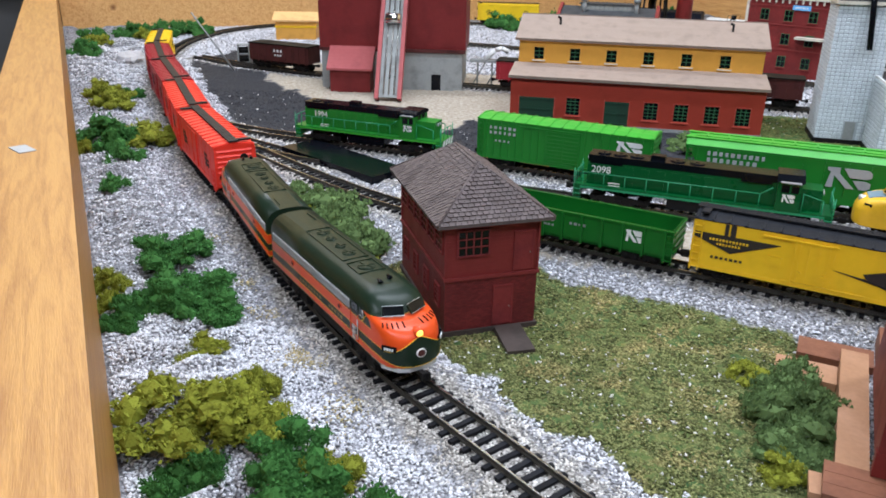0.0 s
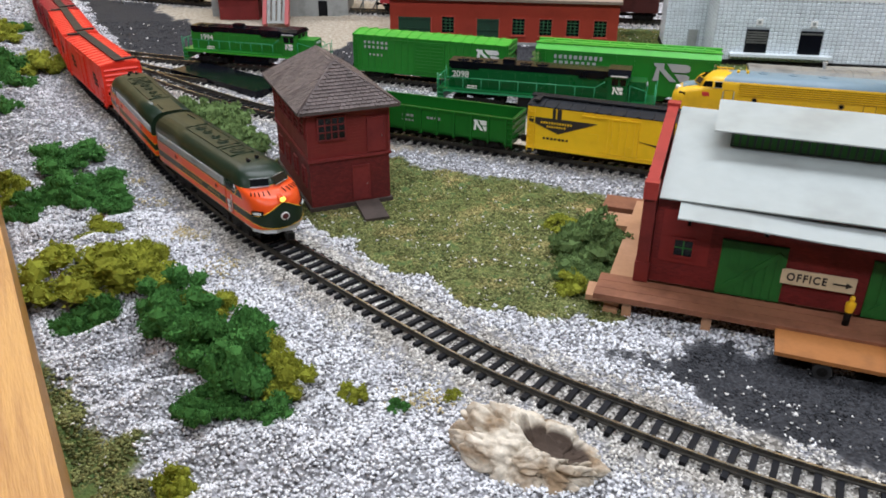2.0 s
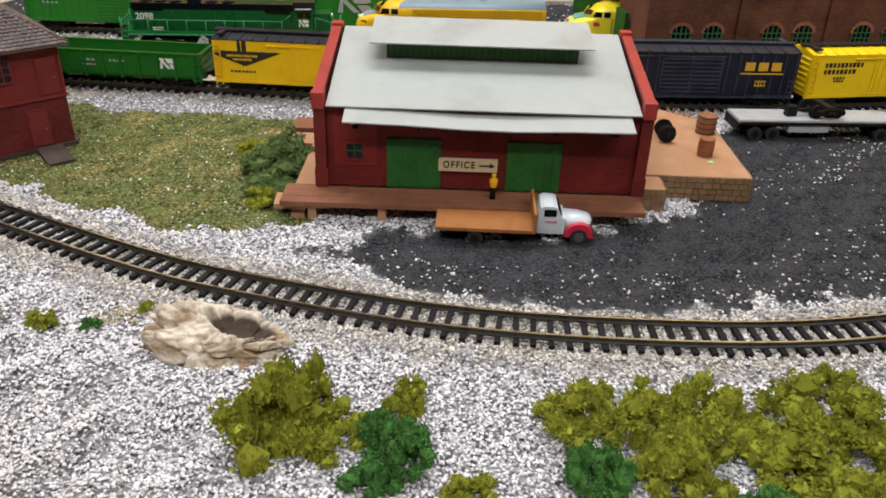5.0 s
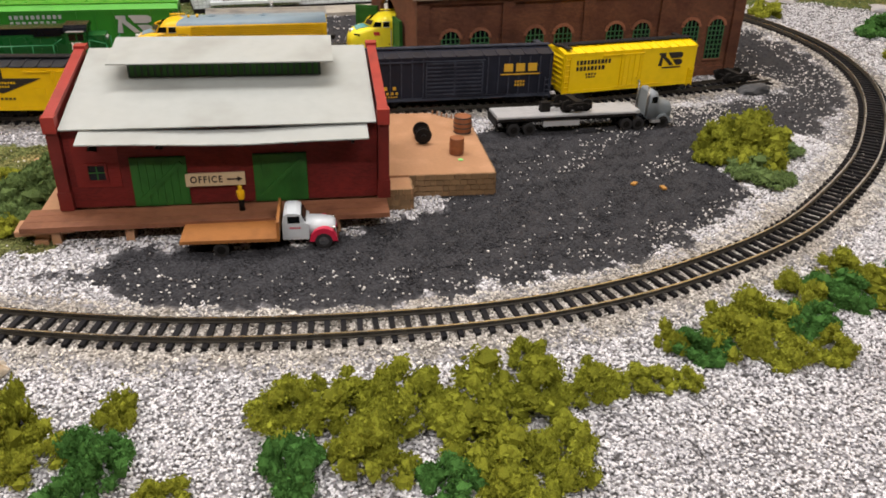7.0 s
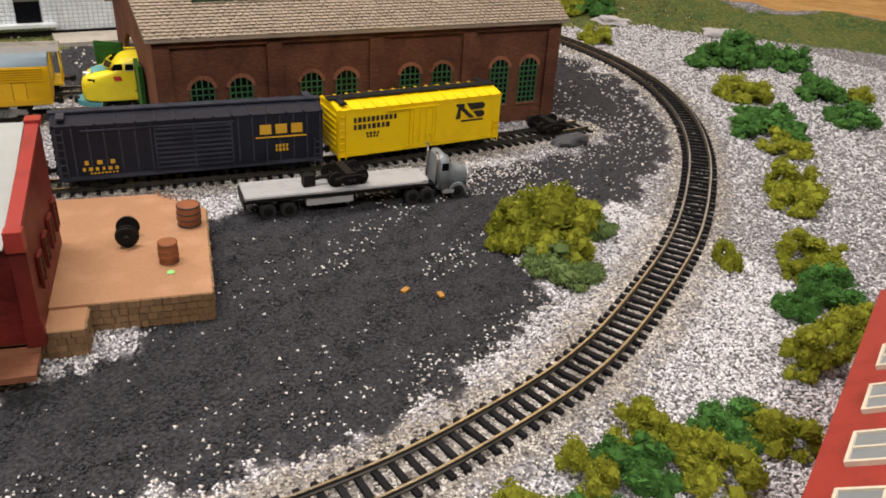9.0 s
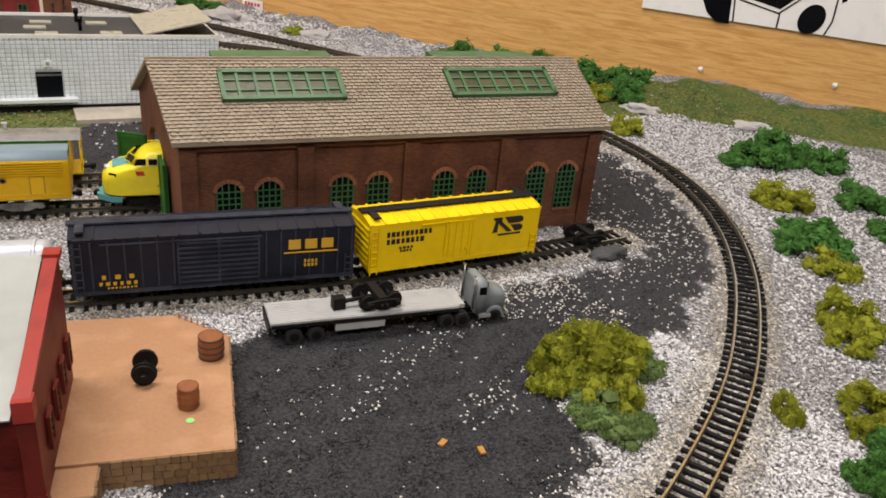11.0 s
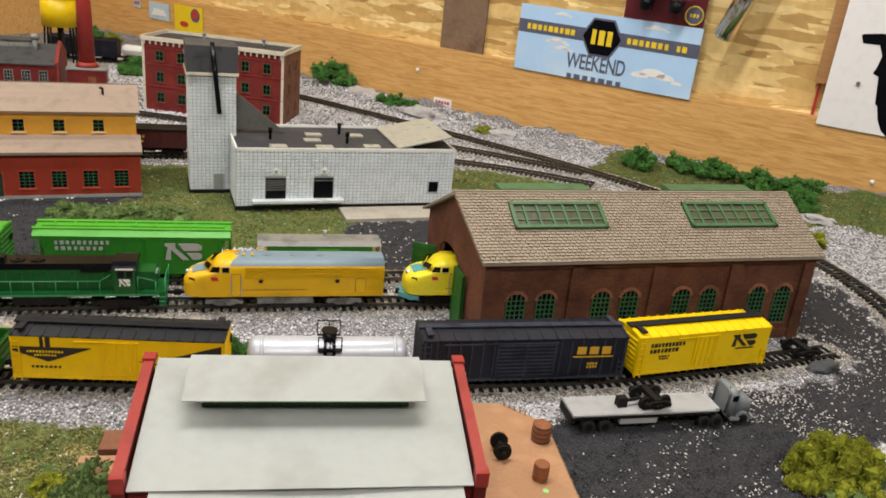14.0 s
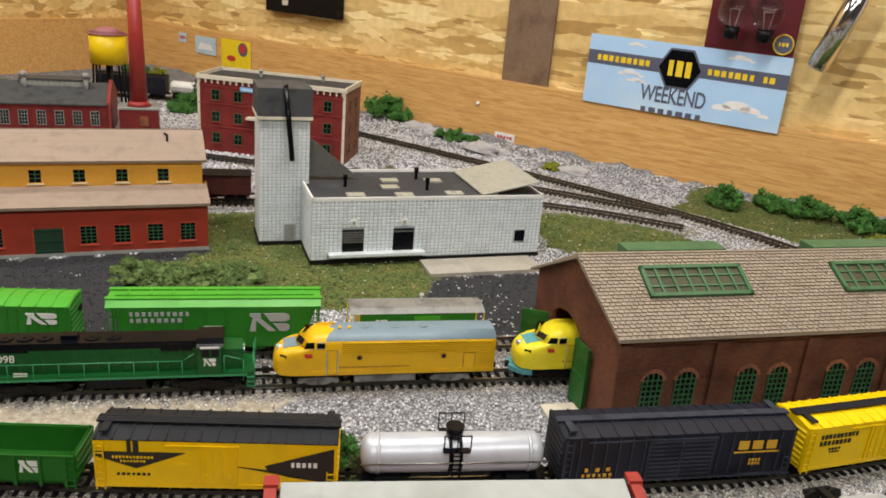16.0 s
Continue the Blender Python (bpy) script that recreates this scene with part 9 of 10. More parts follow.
def pickup():
    """1950s cab with a flat tan stake bed."""
    root = thing("flatbed_truck", pose(0.2535, 0.2185, 0.0, 0, 0, -25) @ Matrix.Diagonal((0.95, 0.95, 0.93, 1)), "small white and red vintage truck with tan flat bed", "truck")
    # bed
    part("bed", boxes((-0.030, 0.030, -0.0180, 0.0180, 0.0100, 0.0122)), M["bed_tan"], root, bevel=0.0003)
    part("headboard", boxes((0.0285, 0.0302, -0.0180, 0.0180, 0.0122, 0.0235)), M["bed_tan"], root, bevel=0.0003)
    part("chassis", boxes((-0.026, 0.058, -0.0055, 0.0055, 0.0062, 0.0100)), M["black"], root)
    # cab, bonnet, wings
    bm = bmesh.new()
    sec = [(0.0315, 0.0065), (0.0315, 0.0180), (0.0328, 0.0236), (0.0350, 0.0250), (0.0405, 0.0250), (0.0430, 0.0240), (0.0458, 0.0180), (0.0480, 0.0170), (0.0480, 0.0065)]
    prism(bm, sec, "y", -0.0098, 0.0098)
    part("cab", bm, M["truck_white"], root, bevel=0.0012)
    bm = bmesh.new()
    rings = []
    for x, hw, z0, z1 in ((0.0475, 0.0080, 0.0085, 0.0176), (0.0560, 0.0076, 0.0085, 0.0172), (0.0625, 0.0066, 0.0085, 0.0160), (0.0648, 0.0050, 0.0095, 0.0145)):
        rings.append([(x, -hw, z0), (x, -hw, z1 - 0.003), (x, -hw * 0.6, z1), (x, hw * 0.6, z1), (x, hw, z1 - 0.003), (x, hw, z0)])
    loft(bm, rings)
    part("bonnet", bm, M["truck_white"], root)
    for s in (-1, 1):
        bm = bmesh.new()
        arc = [(0.0570 + 0.0088 * math.cos(a), 0.0052 + 0.0092 * math.sin(a)) for a in (math.pi * k / 8 for k in range(9))]
        inner = [(0.0570 + 0.0056 * math.cos(a), 0.0052 + 0.0056 * math.sin(a)) for a in (math.pi * k / 8 for k in range(8, -1, -1))]
        prism(bm, arc + inner, "y", *sorted((s * 0.0068, s * 0.0112)))
        part("front_wing", bm, M["truck_red"], root, "red front wing")
        part("door", boxes((0.0335, 0.0455, *sorted((s * 0.0098, s * 0.0101)), 0.0082, 0.0180)), M["truck_white"], root)
        part("side_window", boxes((0.0350, 0.0425, *sorted((s * 0.0096, s * 0.0102)), 0.0184, 0.0230)), M["glass"], root)
        marks(root, "door_bars", word(0.0, 0, 0.007, 0.0012, 5), 0.0102, s, M["truck_red"], 0.0150, 0.0395)
        road_wheel(root, 0.0570, s * 0.0092, 0.0054, 0.0040, M["chrome"])
        road_wheel(root, -0.0060, s * 0.0138, 0.0047, 0.0062, M["dark"])
        bm = bmesh.new()
        cyl(bm, (0.0628, s * 0.0082, 0.0130), (0.0645, s * 0.0082, 0.0130), 0.0016, 12)
        part("headlight", bm, M["chrome"], root)
    part("windshield", boxes((-0.0006, 0.0006, -0.0080, 0.0080, -0.0026, 0.0026)), M["glass"], root, at=pose(0.0447, 0, 0.0209, 0, -25, 0))
    part("bumper", boxes((0.0652, 0.0664, -0.0105, 0.0105, 0.0050, 0.0068)), M["chrome"], root, bevel=0.0003)
    part("grille", boxes((0.0636, 0.0646, -0.0050, 0.0050, 0.0080, 0.0125)), M["silver"], root)


pickup()


def semi():
    root = thing("flatbed_semi", pose(0.5725, 0.2795, 0.0, 0, 0, -20) @ Matrix.Diagonal((0.92, 0.92, 0.92, 1)), "grey tractor with long pale grey flatbed trailer", "truck")
    tr = part("trailer_deck", boxes((-0.074, 0.060, -0.0145, 0.0145, 0.0152, 0.0180)), M["bed_grey"], root, bevel=0.0003)
    for k in range(11):
        y = -0.0132 + k * 0.0024
        part("deck_board", boxes((-0.0735, 0.0595, y, y + 0.0021, 0.0180, 0.0184)), M["bed_grey"], tr)
    part("nose_plate", boxes((0.0590, 0.0650, -0.0120, 0.0120, 0.0152, 0.0182)), M["bed_grey"], tr, bevel=0.001)
    bm = boxes((-0.074, 0.055, -0.006, -0.004, 0.0095, 0.0152), (-0.074, 0.055, 0.004, 0.006, 0.0095, 0.0152))
    part("frame_rail", bm, M["black"], root)
    part("rear_bar", boxes((-0.0750, -0.0735, -0.0140, 0.0140, 0.0085, 0.0160)), M["dark"], root)
    for s in (-1, 1):
        part("side_rail", boxes((-0.0735, 0.060, *sorted((s * 0.0140, s * 0.0150)), 0.0140, 0.0165)), M["dark"], root)
        part("tool_box", boxes((-0.030, 0.005, *sorted((s * 0.0085, s * 0.0138)), 0.0075, 0.0130)), M["bed_grey"], root, bevel=0.0004)
        for x in (-0.058, -0.0430, 0.0520, 0.0640):
            road_wheel(root, x, s * 0.0110, 0.0057, 0.0066)
        road_wheel(root, 0.0895, s * 0.0105, 0.0057, 0.0042)
        bm = bmesh.new()
        pipe(bm, [(0.0720, s * 0.0105, 0.012), (0.0720, s * 0.0105, 0.0385), (0.0705, s * 0.0105, 0.0395)], 0.0009, 8)
        part("exhaust_pipe", bm, M["steel"], root)
    part("tractor_frame", boxes((0.045, 0.095, -0.005, 0.005, 0.0065, 0.0105)), M["black"], root)
    bm = bmesh.new()
    rings = []
    for x, hw, z1 in ((0.0735, 0.0120, 0.0335), (0.0745, 0.0125, 0.0352), (0.0790, 0.0125, 0.0355), (0.0825, 0.0122, 0.0330), (0.0838, 0.0110, 0.0262), (0.0930, 0.0090, 0.0245), (0.0985, 0.0080, 0.0225), (0.1000, 0.0065, 0.0195)):
        rings.append([(x, -hw, 0.0090), (x, -hw, z1 - 0.004), (x, -hw * 0.7, z1), (x, hw * 0.7, z1), (x, hw, z1 - 0.004), (x, hw, 0.0090)])
    loft(bm, rings)
    cab = part("cab", bm, M["truck_grey"], root, "rounded grey tractor cab")
    for s in (-1, 1):
        part("side_window", boxes((0.0755, 0.0810, *sorted((s * 0.0112, s * 0.0127)), 0.0245, 0.0305)), M["glass"], cab)
        bm = bmesh.new()
        arc = [(0.0895 + 0.0080 * math.cos(a), 0.0055 + 0.0080 * math.sin(a)) for a in (math.pi * k / 8 for k in range(9))]
        inner = [(0.0895 + 0.0060 * math.cos(a), 0.0055 + 0.0060 * math.sin(a)) for a in (math.pi * k / 8 for k in range(8, -1, -1))]
        prism(bm, arc + inner, "y", *sorted((s * 0.0075, s * 0.0130)))
        part("front_wing", bm, M["truck_grey"], root)
        bm = boxes((0.0770, 0.0860, *sorted((s * 0.0095, s * 0.0140)), 0.0060, 0.0085))
        part("fuel_step", bm, M["silver"], root, bevel=0.0004)
    part("windshield", boxes((-0.0005, 0.0005, -0.0085, 0.0085, -0.0030, 0.0030)), M["glass"], root, at=pose(0.0836, 0, 0.0292, 0, -12, 0))
    part("bumper", boxes((0.0990, 0.1005, -0.0125, 0.0125, 0.0060, 0.0090)), M["silver"], root, bevel=0.0003)
    # spare railway truck lying on the deck
    load = thing("spare_truck", pose(0.5725, 0.2795, 0.0170, 0, 0, -20) @ pose(0.002, 0.001, 0.0, 0, 0, 6), "black spare railway truck lying on the flatbed trailer", "railway truck")
    bogie(load, 0.0, 2, 0.018)
    part("bracket", boxes((-0.030, -0.022, -0.003, 0.003, 0.0, 0.008)), M["dark"], load)
    bm = bmesh.new()
    cyl(bm, (-0.026, 0.0, 0.004), (-0.010, 0.0, 0.005), 0.0014, 8)
    part("drawbar", bm, M["dark"], load)


semi()


# ---- things on the platform ----
def barrel(x, y, z, r, h, tilt=0):
    root = thing("barrel", pose(x, y, z, tilt, 0, 20), "rusty brown barrel on the loading platform", "barrel", "barrels on the platform")
    bm = bmesh.new()
    prof = [(0, 0.90), (0.02, 0.96), (0.25, 1.02), (0.5, 1.05), (0.75, 1.02), (0.98, 0.96), (1.0, 0.90)]
    loft(bm, [[(r * k * math.cos(a), r * k * math.sin(a), h * t) for a in (2 * math.pi * i / 22 for i in range(22))] for t, k in prof])
    part("body", bm, M["rust"], root)
    for t in (0.06, 0.36, 0.64, 0.94):
        bm = bmesh.new()
        k = 1.045 - abs(t - 0.5) * 0.13
        loft(bm, [[(r * (k + d) * math.cos(a), r * (k + d) * math.sin(a), h * (t + dz)) for a in (2 * math.pi * i / 22 for i in range(22))] for dz, d in ((-0.04, 0.01), (-0.03, 0.04), (0.03, 0.04), (0.04, 0.01))], caps=False)
        part("hoop", bm, M["base_dark"] if r > 0.0062 else M["rust"], root)


barrel(0.4600, 0.2775, 0.0165, 0.0068, 0.0135)
barrel(0.4310, 0.2420, 0.0165, 0.0052, 0.0125)
ws = thing("wheelset", pose(0.4225, 0.2765, 0.0165, 0, 0, 66), "black spare wheelset lying on the platform", "wheelset")
for sx in (-1, 1):
    bm = bmesh.new()
    cyl(bm, (sx * 0.0062, 0, 0.0064), (sx * 0.0085, 0, 0.0064), 0.0058, 20)
    cyl(bm, (sx * 0.0052, 0, 0.0064), (sx * 0.0063, 0, 0.0064), 0.0065, 20)
    cyl(bm, (sx * 0.0085, 0, 0.0064), (sx * 0.0115, 0, 0.0064), 0.0018, 12)
    part("wheel", bm, M["dark"], ws)
bm = bmesh.new()
cyl(bm, (-0.006, 0, 0.0064), (0.006, 0, 0.0064), 0.0016, 10)
part("axle", bm, M["dark"], ws)
bm = bmesh.new()
cyl(bm, (0, 0, 0), (0, 0, 0.0004), 0.0020, 14)
ob = part("paint_drop", bm, M["green_dot"])
ob.matrix_world = pose(0.4265, 0.2300, 0.0166)
tagged(ob, "small pale green paint drop on the platform", "paint drop")


def figure():
    """A small plain moulded figure standing by the office sign, as one simple shape."""
    bm = bmesh.new()
    rings = []
    for z, rx, ry in ((0, 0.0022, 0.0016), (0.006, 0.0021, 0.0016), (0.0105, 0.0024, 0.0018), (0.0150, 0.0032, 0.0020), (0.0175, 0.0030, 0.0018), (0.0185, 0.0012, 0.0012), (0.0200, 0.0017, 0.0017), (0.0215, 0.0016, 0.0016), (0.0224, 0.0006, 0.0006)):
        rings.append([(rx * math.cos(a), ry * math.sin(a), z) for a in (2 * math.pi * i / 12 for i in range(12))])
    loft(bm, rings, [1, 1, 0, 0, 0, 0, 0, 0])
    ob = part("figurine", bm, [M["mil_orange"], M["dark"]])
    ob.matrix_world = pose(0.1745, 0.288, 0.0130, 0, 0, -23.6) @ pose(0.1050, -0.0125, 0, 7, 0, 0) @ Matrix.Diagonal((0.8, 0.8, 0.8, 1))
    tagged(ob, "tiny plain yellow and black figurine on the dock", "figurine")


figure()


# ---- rock ----
def rock():
    rng = random.Random(12)
    planes = []
    for _ in range(46):
        n = Vector((rng.gauss(0, 1), rng.gauss(0, 1), rng.gauss(0.25, 0.8))).normalized()
        planes.append((n, rng.uniform(0.80, 1.06)))
    bm = bmesh.new()
    bmesh.ops.create_icosphere(bm, subdivisions=6, radius=1.0)
    hole = Vector((0.36, 0.12, 0))
    for v in bm.verts:
        d = v.co.copy()
        r = min([h / n.dot(d) for n, h in planes if n.dot(d) > 0.2] + [1.25])
        p = d * r
        p *= 1 + noise.fractal(d * 3.2 + Vector((3, 1, 7)), 0.9, 2.1, 6) * 0.07
        p *= 1 - 0.20 * max(0, 1 - abs(noise.noise(d * 2.1 + Vector((9, 2, 0)))) * 9) - 0.10 * max(0, 1 - abs(noise.noise(d * 4.6 + Vector((1, 5, 3)))) * 7)
        if p.z > 0:
            p.z *= 1.0 + 0.25 * max(-0.6, -p.x)
            q = min(1.0, Vector(((p.x - hole.x) / 0.46, (p.y - hole.y) / 0.50, 0)).length)
            p.z = p.z * (1 - 0.75 * (1 - q * q) ** 0.8)
        v.co = Vector((p.x * 0.0340, p.y * 0.0175, max(p.z, -0.2) * 0.0205))
    for f in bm.faces:
        f.smooth = True
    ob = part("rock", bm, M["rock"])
    hollow_tone = ob.data.attributes.new("hollow_tone", "FLOAT", "POINT")
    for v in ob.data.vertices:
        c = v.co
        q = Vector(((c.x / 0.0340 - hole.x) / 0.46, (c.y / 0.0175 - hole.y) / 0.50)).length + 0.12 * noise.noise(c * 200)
        hollow_tone.data[v.index].value = max(0.0, min(1.0, (0.95 - q) * 7)) if c.z > 0.001 else 0.0
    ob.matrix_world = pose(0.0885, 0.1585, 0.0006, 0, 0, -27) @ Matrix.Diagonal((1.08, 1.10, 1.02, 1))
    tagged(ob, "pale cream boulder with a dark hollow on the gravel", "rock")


rock()


# ---- planting ----
def bush_mesh(name, material, seed, lumps=9, crumbs=900, fine=0.055, flat=1.05):
    """Clumped foam foliage of unit radius: uneven lumps with hundreds of torn crumbs over them."""
    rng = np.random.RandomState(seed)
    verts, faces = [], []
    bm = bmesh.new()
    bmesh.ops.create_icosphere(bm, subdivisions=1, radius=1.0)
    bv, bf = np.array([v.co[:] for v in bm.verts]), [[v.index for v in f.verts] for f in bm.faces]
    bm.free()
    cs = []
    for k in range(lumps):
        a, d = rng.uniform(0, 6.283), 0.76 * math.sqrt(rng.uniform(0, 1))
        r = rng.uniform(0.13, 0.26)
        top = 0.72 * math.sqrt(1 - d * d) * (0.75 + 0.35 * math.sin(2.2 * a + seed))
        c = np.array([d * math.cos(a), d * math.sin(a), max(r * 0.5, top * rng.uniform(0.3, 1.0))])
        cs.append((c, r))
        q = bv * (1 + 0.28 * rng.normal(size=(len(bv), 1)).clip(-1.4, 1.4)) * r * 0.80
        i = len(verts)
        verts += (q * (1, 1, flat) + c * (1, 1, flat)).tolist()
        faces += [[i + j for j in f] for f in bf]
    oct_v = np.array([(1, 0, -0.5), (-0.5, 0.87, -0.5), (-0.5, -0.87, -0.5), (0, 0, 1)], float) * 1.15
    oct_f = ((0, 1, 3), (1, 2, 3), (2, 0, 3), (1, 0, 2))
    for k in range(crumbs):
        c, r = cs[rng.randint(lumps)]
        n = rng.normal(size=3)
        n[2] = abs(n[2]) * 0.9 - 0.15
        n /= np.linalg.norm(n)
        p = c + n * r * (0.66 + 0.54 * rng.uniform(0, 1) ** 1.3)
        if p[2] < 0.02:
            continue
        q = oct_v * rng.uniform(0.5, 1.5, (4, 1)) * rng.uniform(0.5, 1.3, (1, 3)) + rng.uniform(-0.45, 0.45, (4, 3))
        i = len(verts)
        verts += (q * (1, 1, 0.75) * fine * rng.uniform(0.6, 1.5) + p * (1, 1, flat)).tolist()
        faces += [[i + j for j in f] for f in oct_f]
    me = bpy.data.meshes.new(name)
    me.from_pydata(verts, [], faces)
    me.materials.append(material)
    return me


KINDS = {
    "o": ([bush_mesh("olive_foam", M["olive"], 10 + k, 36 + 3 * k, 2900, 0.030) for k in range(4)], "olive green foam bush on the gravel", "olive bushes"),
    "g": ([bush_mesh("green_foam", M["green"], 20 + k, 36 + 3 * k, 2900, 0.030) for k in range(4)], "dark green foam bush on the gravel", "green bushes"),
    "l": ([bush_mesh("lichen_mat", M["lichen"], 30 + k, 44, 2400, 0.030, 0.55) for k in range(3)], "grey-green lichen bush on the turf", "lichen bushes")}
COARSE = {"o": [bush_mesh("olive_foam", M["olive"], 50 + k, 34, 1200, 0.041) for k in range(3)], "g": [bush_mesh("green_foam", M["green"], 60 + k, 34, 1200, 0.041) for k in range(3)], "l": [bush_mesh("lichen_mat", M["lichen"], 70 + k, 38, 1100, 0.040, 0.55) for k in range(2)]}
bush_count = [0]


def plant(rows):
    """Rows of kind, x, y, radius, height factor."""
    for kind, x, y, r, hf in rows:
        meshes, label, group = KINDS[kind]
        if y > 0.6 or x > 0.8 or r < 0.0145:
            meshes = COARSE[kind]
        bush_count[0] += 1
        k = bush_count[0]
        ob = new("bush", meshes[k % len(meshes)])
        z = float(terrain(np.array([x]), np.array([y]))[0])
        ob.matrix_world = pose(x, y, z - 0.001, 0, 0, 47 * k) @ Matrix.Diagonal((r * 1.12, r * (1.0 + 0.2 * math.sin(k)), r * hf * 1.32, 1))
        tagged(ob, label, "bush", group)


# along the front rail
plant([("g", -0.220, 0.507, 0.028, 0.7), ("g", -0.190, 0.448, 0.030, 0.7), ("g", -0.172, 0.430, 0.026, 0.8), ("g", -0.205, 0.425, 0.022, 0.8), ("o", -0.157, 0.379, 0.018, 0.6), ("o", -0.116, 0.346, 0.0145, 1.0), ("o", -0.139, 0.308, 0.034, 0.62),
       ("o", -0.106, 0.304, 0.022, 0.62), ("o", -0.240, 0.446, 0.015, 1.0), ("o", -0.231, 0.425, 0.013, 0.9), ("g", -0.217, 0.402, 0.015, 0.9)])
plant([("g", -0.128, 0.272, 0.020, 0.9), ("g", -0.088, 0.282, 0.021, 0.9), ("o", -0.066, 0.275, 0.016, 0.9), ("g", -0.070, 0.248, 0.022, 1.0), ("g", -0.048, 0.235, 0.024, 1.0), ("o", -0.030, 0.240, 0.015, 0.9), ("g", -0.036, 0.208, 0.024, 1.0), ("g", -0.048, 0.190, 0.016, 0.9),
       ("o", -0.018, 0.207, 0.017, 1.0), ("g", -0.022, 0.190, 0.014, 0.8)])
plant([("o", -0.520, 1.045, 0.032, 0.7), ("g", -0.500, 1.070, 0.026, 0.7), ("o", -0.480, 0.985, 0.034, 0.6), ("g", -0.405, 0.810, 0.042, 0.75), ("o", -0.372, 0.830, 0.032, 0.7), ("g", -0.375, 0.770, 0.026, 0.7), ("o", -0.350, 0.880, 0.026, 0.6), ("g", -0.332, 0.660, 0.018, 0.7), ("o", -0.420, 0.770, 0.020, 0.8)])
plant([("g", -0.715, 1.390, 0.034, 0.9), ("g", -0.745, 1.665, 0.045, 0.8), ("g", -0.680, 1.700, 0.040, 0.9), ("o", -0.745, 1.500, 0.034, 0.7), ("g", -0.640, 1.730, 0.045, 0.8), ("g", -0.780, 1.560, 0.036, 0.8), ("o", -0.700, 1.620, 0.030, 0.7)])
plant([("o", 0.016, 0.200, 0.0075, 1.2), ("g", 0.037, 0.192, 0.0055, 1.2), ("o", 0.062, 0.200, 0.0050, 1.2), ("o", -0.048, 0.136, 0.013, 1.0), ("o", -0.010, 0.101, 0.0105, 1.0), ("o", -0.062, 0.120, 0.010, 0.9), ("o", 0.100, 0.090, 0.024, 1.15), ("o", 0.116, 0.100, 0.013, 1.9),
       ("o", 0.122, 0.078, 0.016, 0.9), ("o", 0.156, 0.088, 0.011, 1.3), ("g", 0.143, 0.063, 0.018, 1.0), ("g", 0.128, 0.052, 0.013, 0.9), ("o", 0.160, 0.034, 0.011, 1.0), ("o", 0.238, 0.066, 0.0055, 1.3)])
plant([("o", 0.216, 0.054, 0.018, 0.9), ("o", 0.240, 0.042, 0.020, 0.9), ("o", 0.262, 0.030, 0.024, 0.9), ("g", 0.207, 0.020, 0.020, 0.95), ("o", 0.238, 0.012, 0.022, 0.9), ("o", 0.290, 0.014, 0.026, 0.9), ("g", 0.258, -0.016, 0.014, 0.9), ("o", 0.283, -0.012, 0.022, 0.8),
       ("o", 0.318, 0.006, 0.022, 0.9), ("o", 0.345, -0.002, 0.018, 0.9), ("o", 0.305, -0.032, 0.020, 0.8), ("o", 0.272, -0.040, 0.018, 0.8), ("o", 0.333, 0.031, 0.0105, 1.4), ("o", 0.372, -0.010, 0.013, 0.8), ("o", 0.388, -0.020, 0.010, 0.8)])
plant([("o", 0.403, 0.005, 0.011, 1.4), ("g", 0.411, -0.007, 0.016, 0.9), ("o", 0.432, -0.008, 0.022, 0.9), ("o", 0.448, -0.026, 0.018, 0.8), ("o", 0.462, -0.004, 0.018, 0.9), ("g", 0.480, -0.018, 0.018, 0.8), ("o", 0.470, -0.042, 0.015, 0.9), ("o", 0.500, 0.000, 0.018, 0.9),
       ("g", 0.520, -0.010, 0.020, 0.9), ("o", 0.543, 0.000, 0.018, 0.9), ("o", 0.548, -0.030, 0.022, 0.9), ("g", 0.575, -0.022, 0.020, 0.8), ("o", 0.590, -0.040, 0.018, 0.9)])
plant([("o", 0.652, 0.160, 0.036, 0.95), ("o", 0.630, 0.170, 0.024, 1.0), ("o", 0.676, 0.165, 0.028, 0.8), ("o", 0.640, 0.135, 0.020, 0.9), ("l", 0.625, 0.122, 0.026, 1.0), ("l", 0.690, 0.150, 0.022, 1.0), ("o", 0.720, 0.066, 0.012, 1.5), ("o", 0.745, 0.030, 0.014, 1.1), ("g", 0.706, 0.010, 0.016, 1.0),
       ("o", 0.770, 0.035, 0.022, 0.9), ("g", 0.735, 0.005, 0.022, 0.9), ("o", 0.705, -0.020, 0.020, 0.9), ("o", 0.660, -0.020, 0.022, 0.9)])
plant([("o", 0.870, 0.098, 0.032, 0.8), ("o", 0.845, 0.080, 0.022, 0.8), ("g", 0.985, 0.180, 0.036, 0.75), ("g", 1.015, 0.200, 0.030, 0.7), ("o", 0.960, 0.150, 0.026, 0.7), ("o", 1.070, 0.255, 0.032, 0.8), ("g", 1.170, 0.345, 0.042, 0.7), ("g", 1.215, 0.345, 0.045, 0.8), ("g", 1.250, 0.310, 0.040, 0.7),
       ("g", 1.160, 0.215, 0.032, 0.8), ("g", 1.100, 0.150, 0.030, 0.7), ("o", 1.185, 0.180, 0.024, 0.7), ("o", 1.128, 0.500, 0.030, 0.7), ("g", 1.255, 0.605, 0.034, 0.9), ("o", 1.230, 0.630, 0.028, 0.8), ("g", 1.310, 0.64, 0.040, 0.7)])
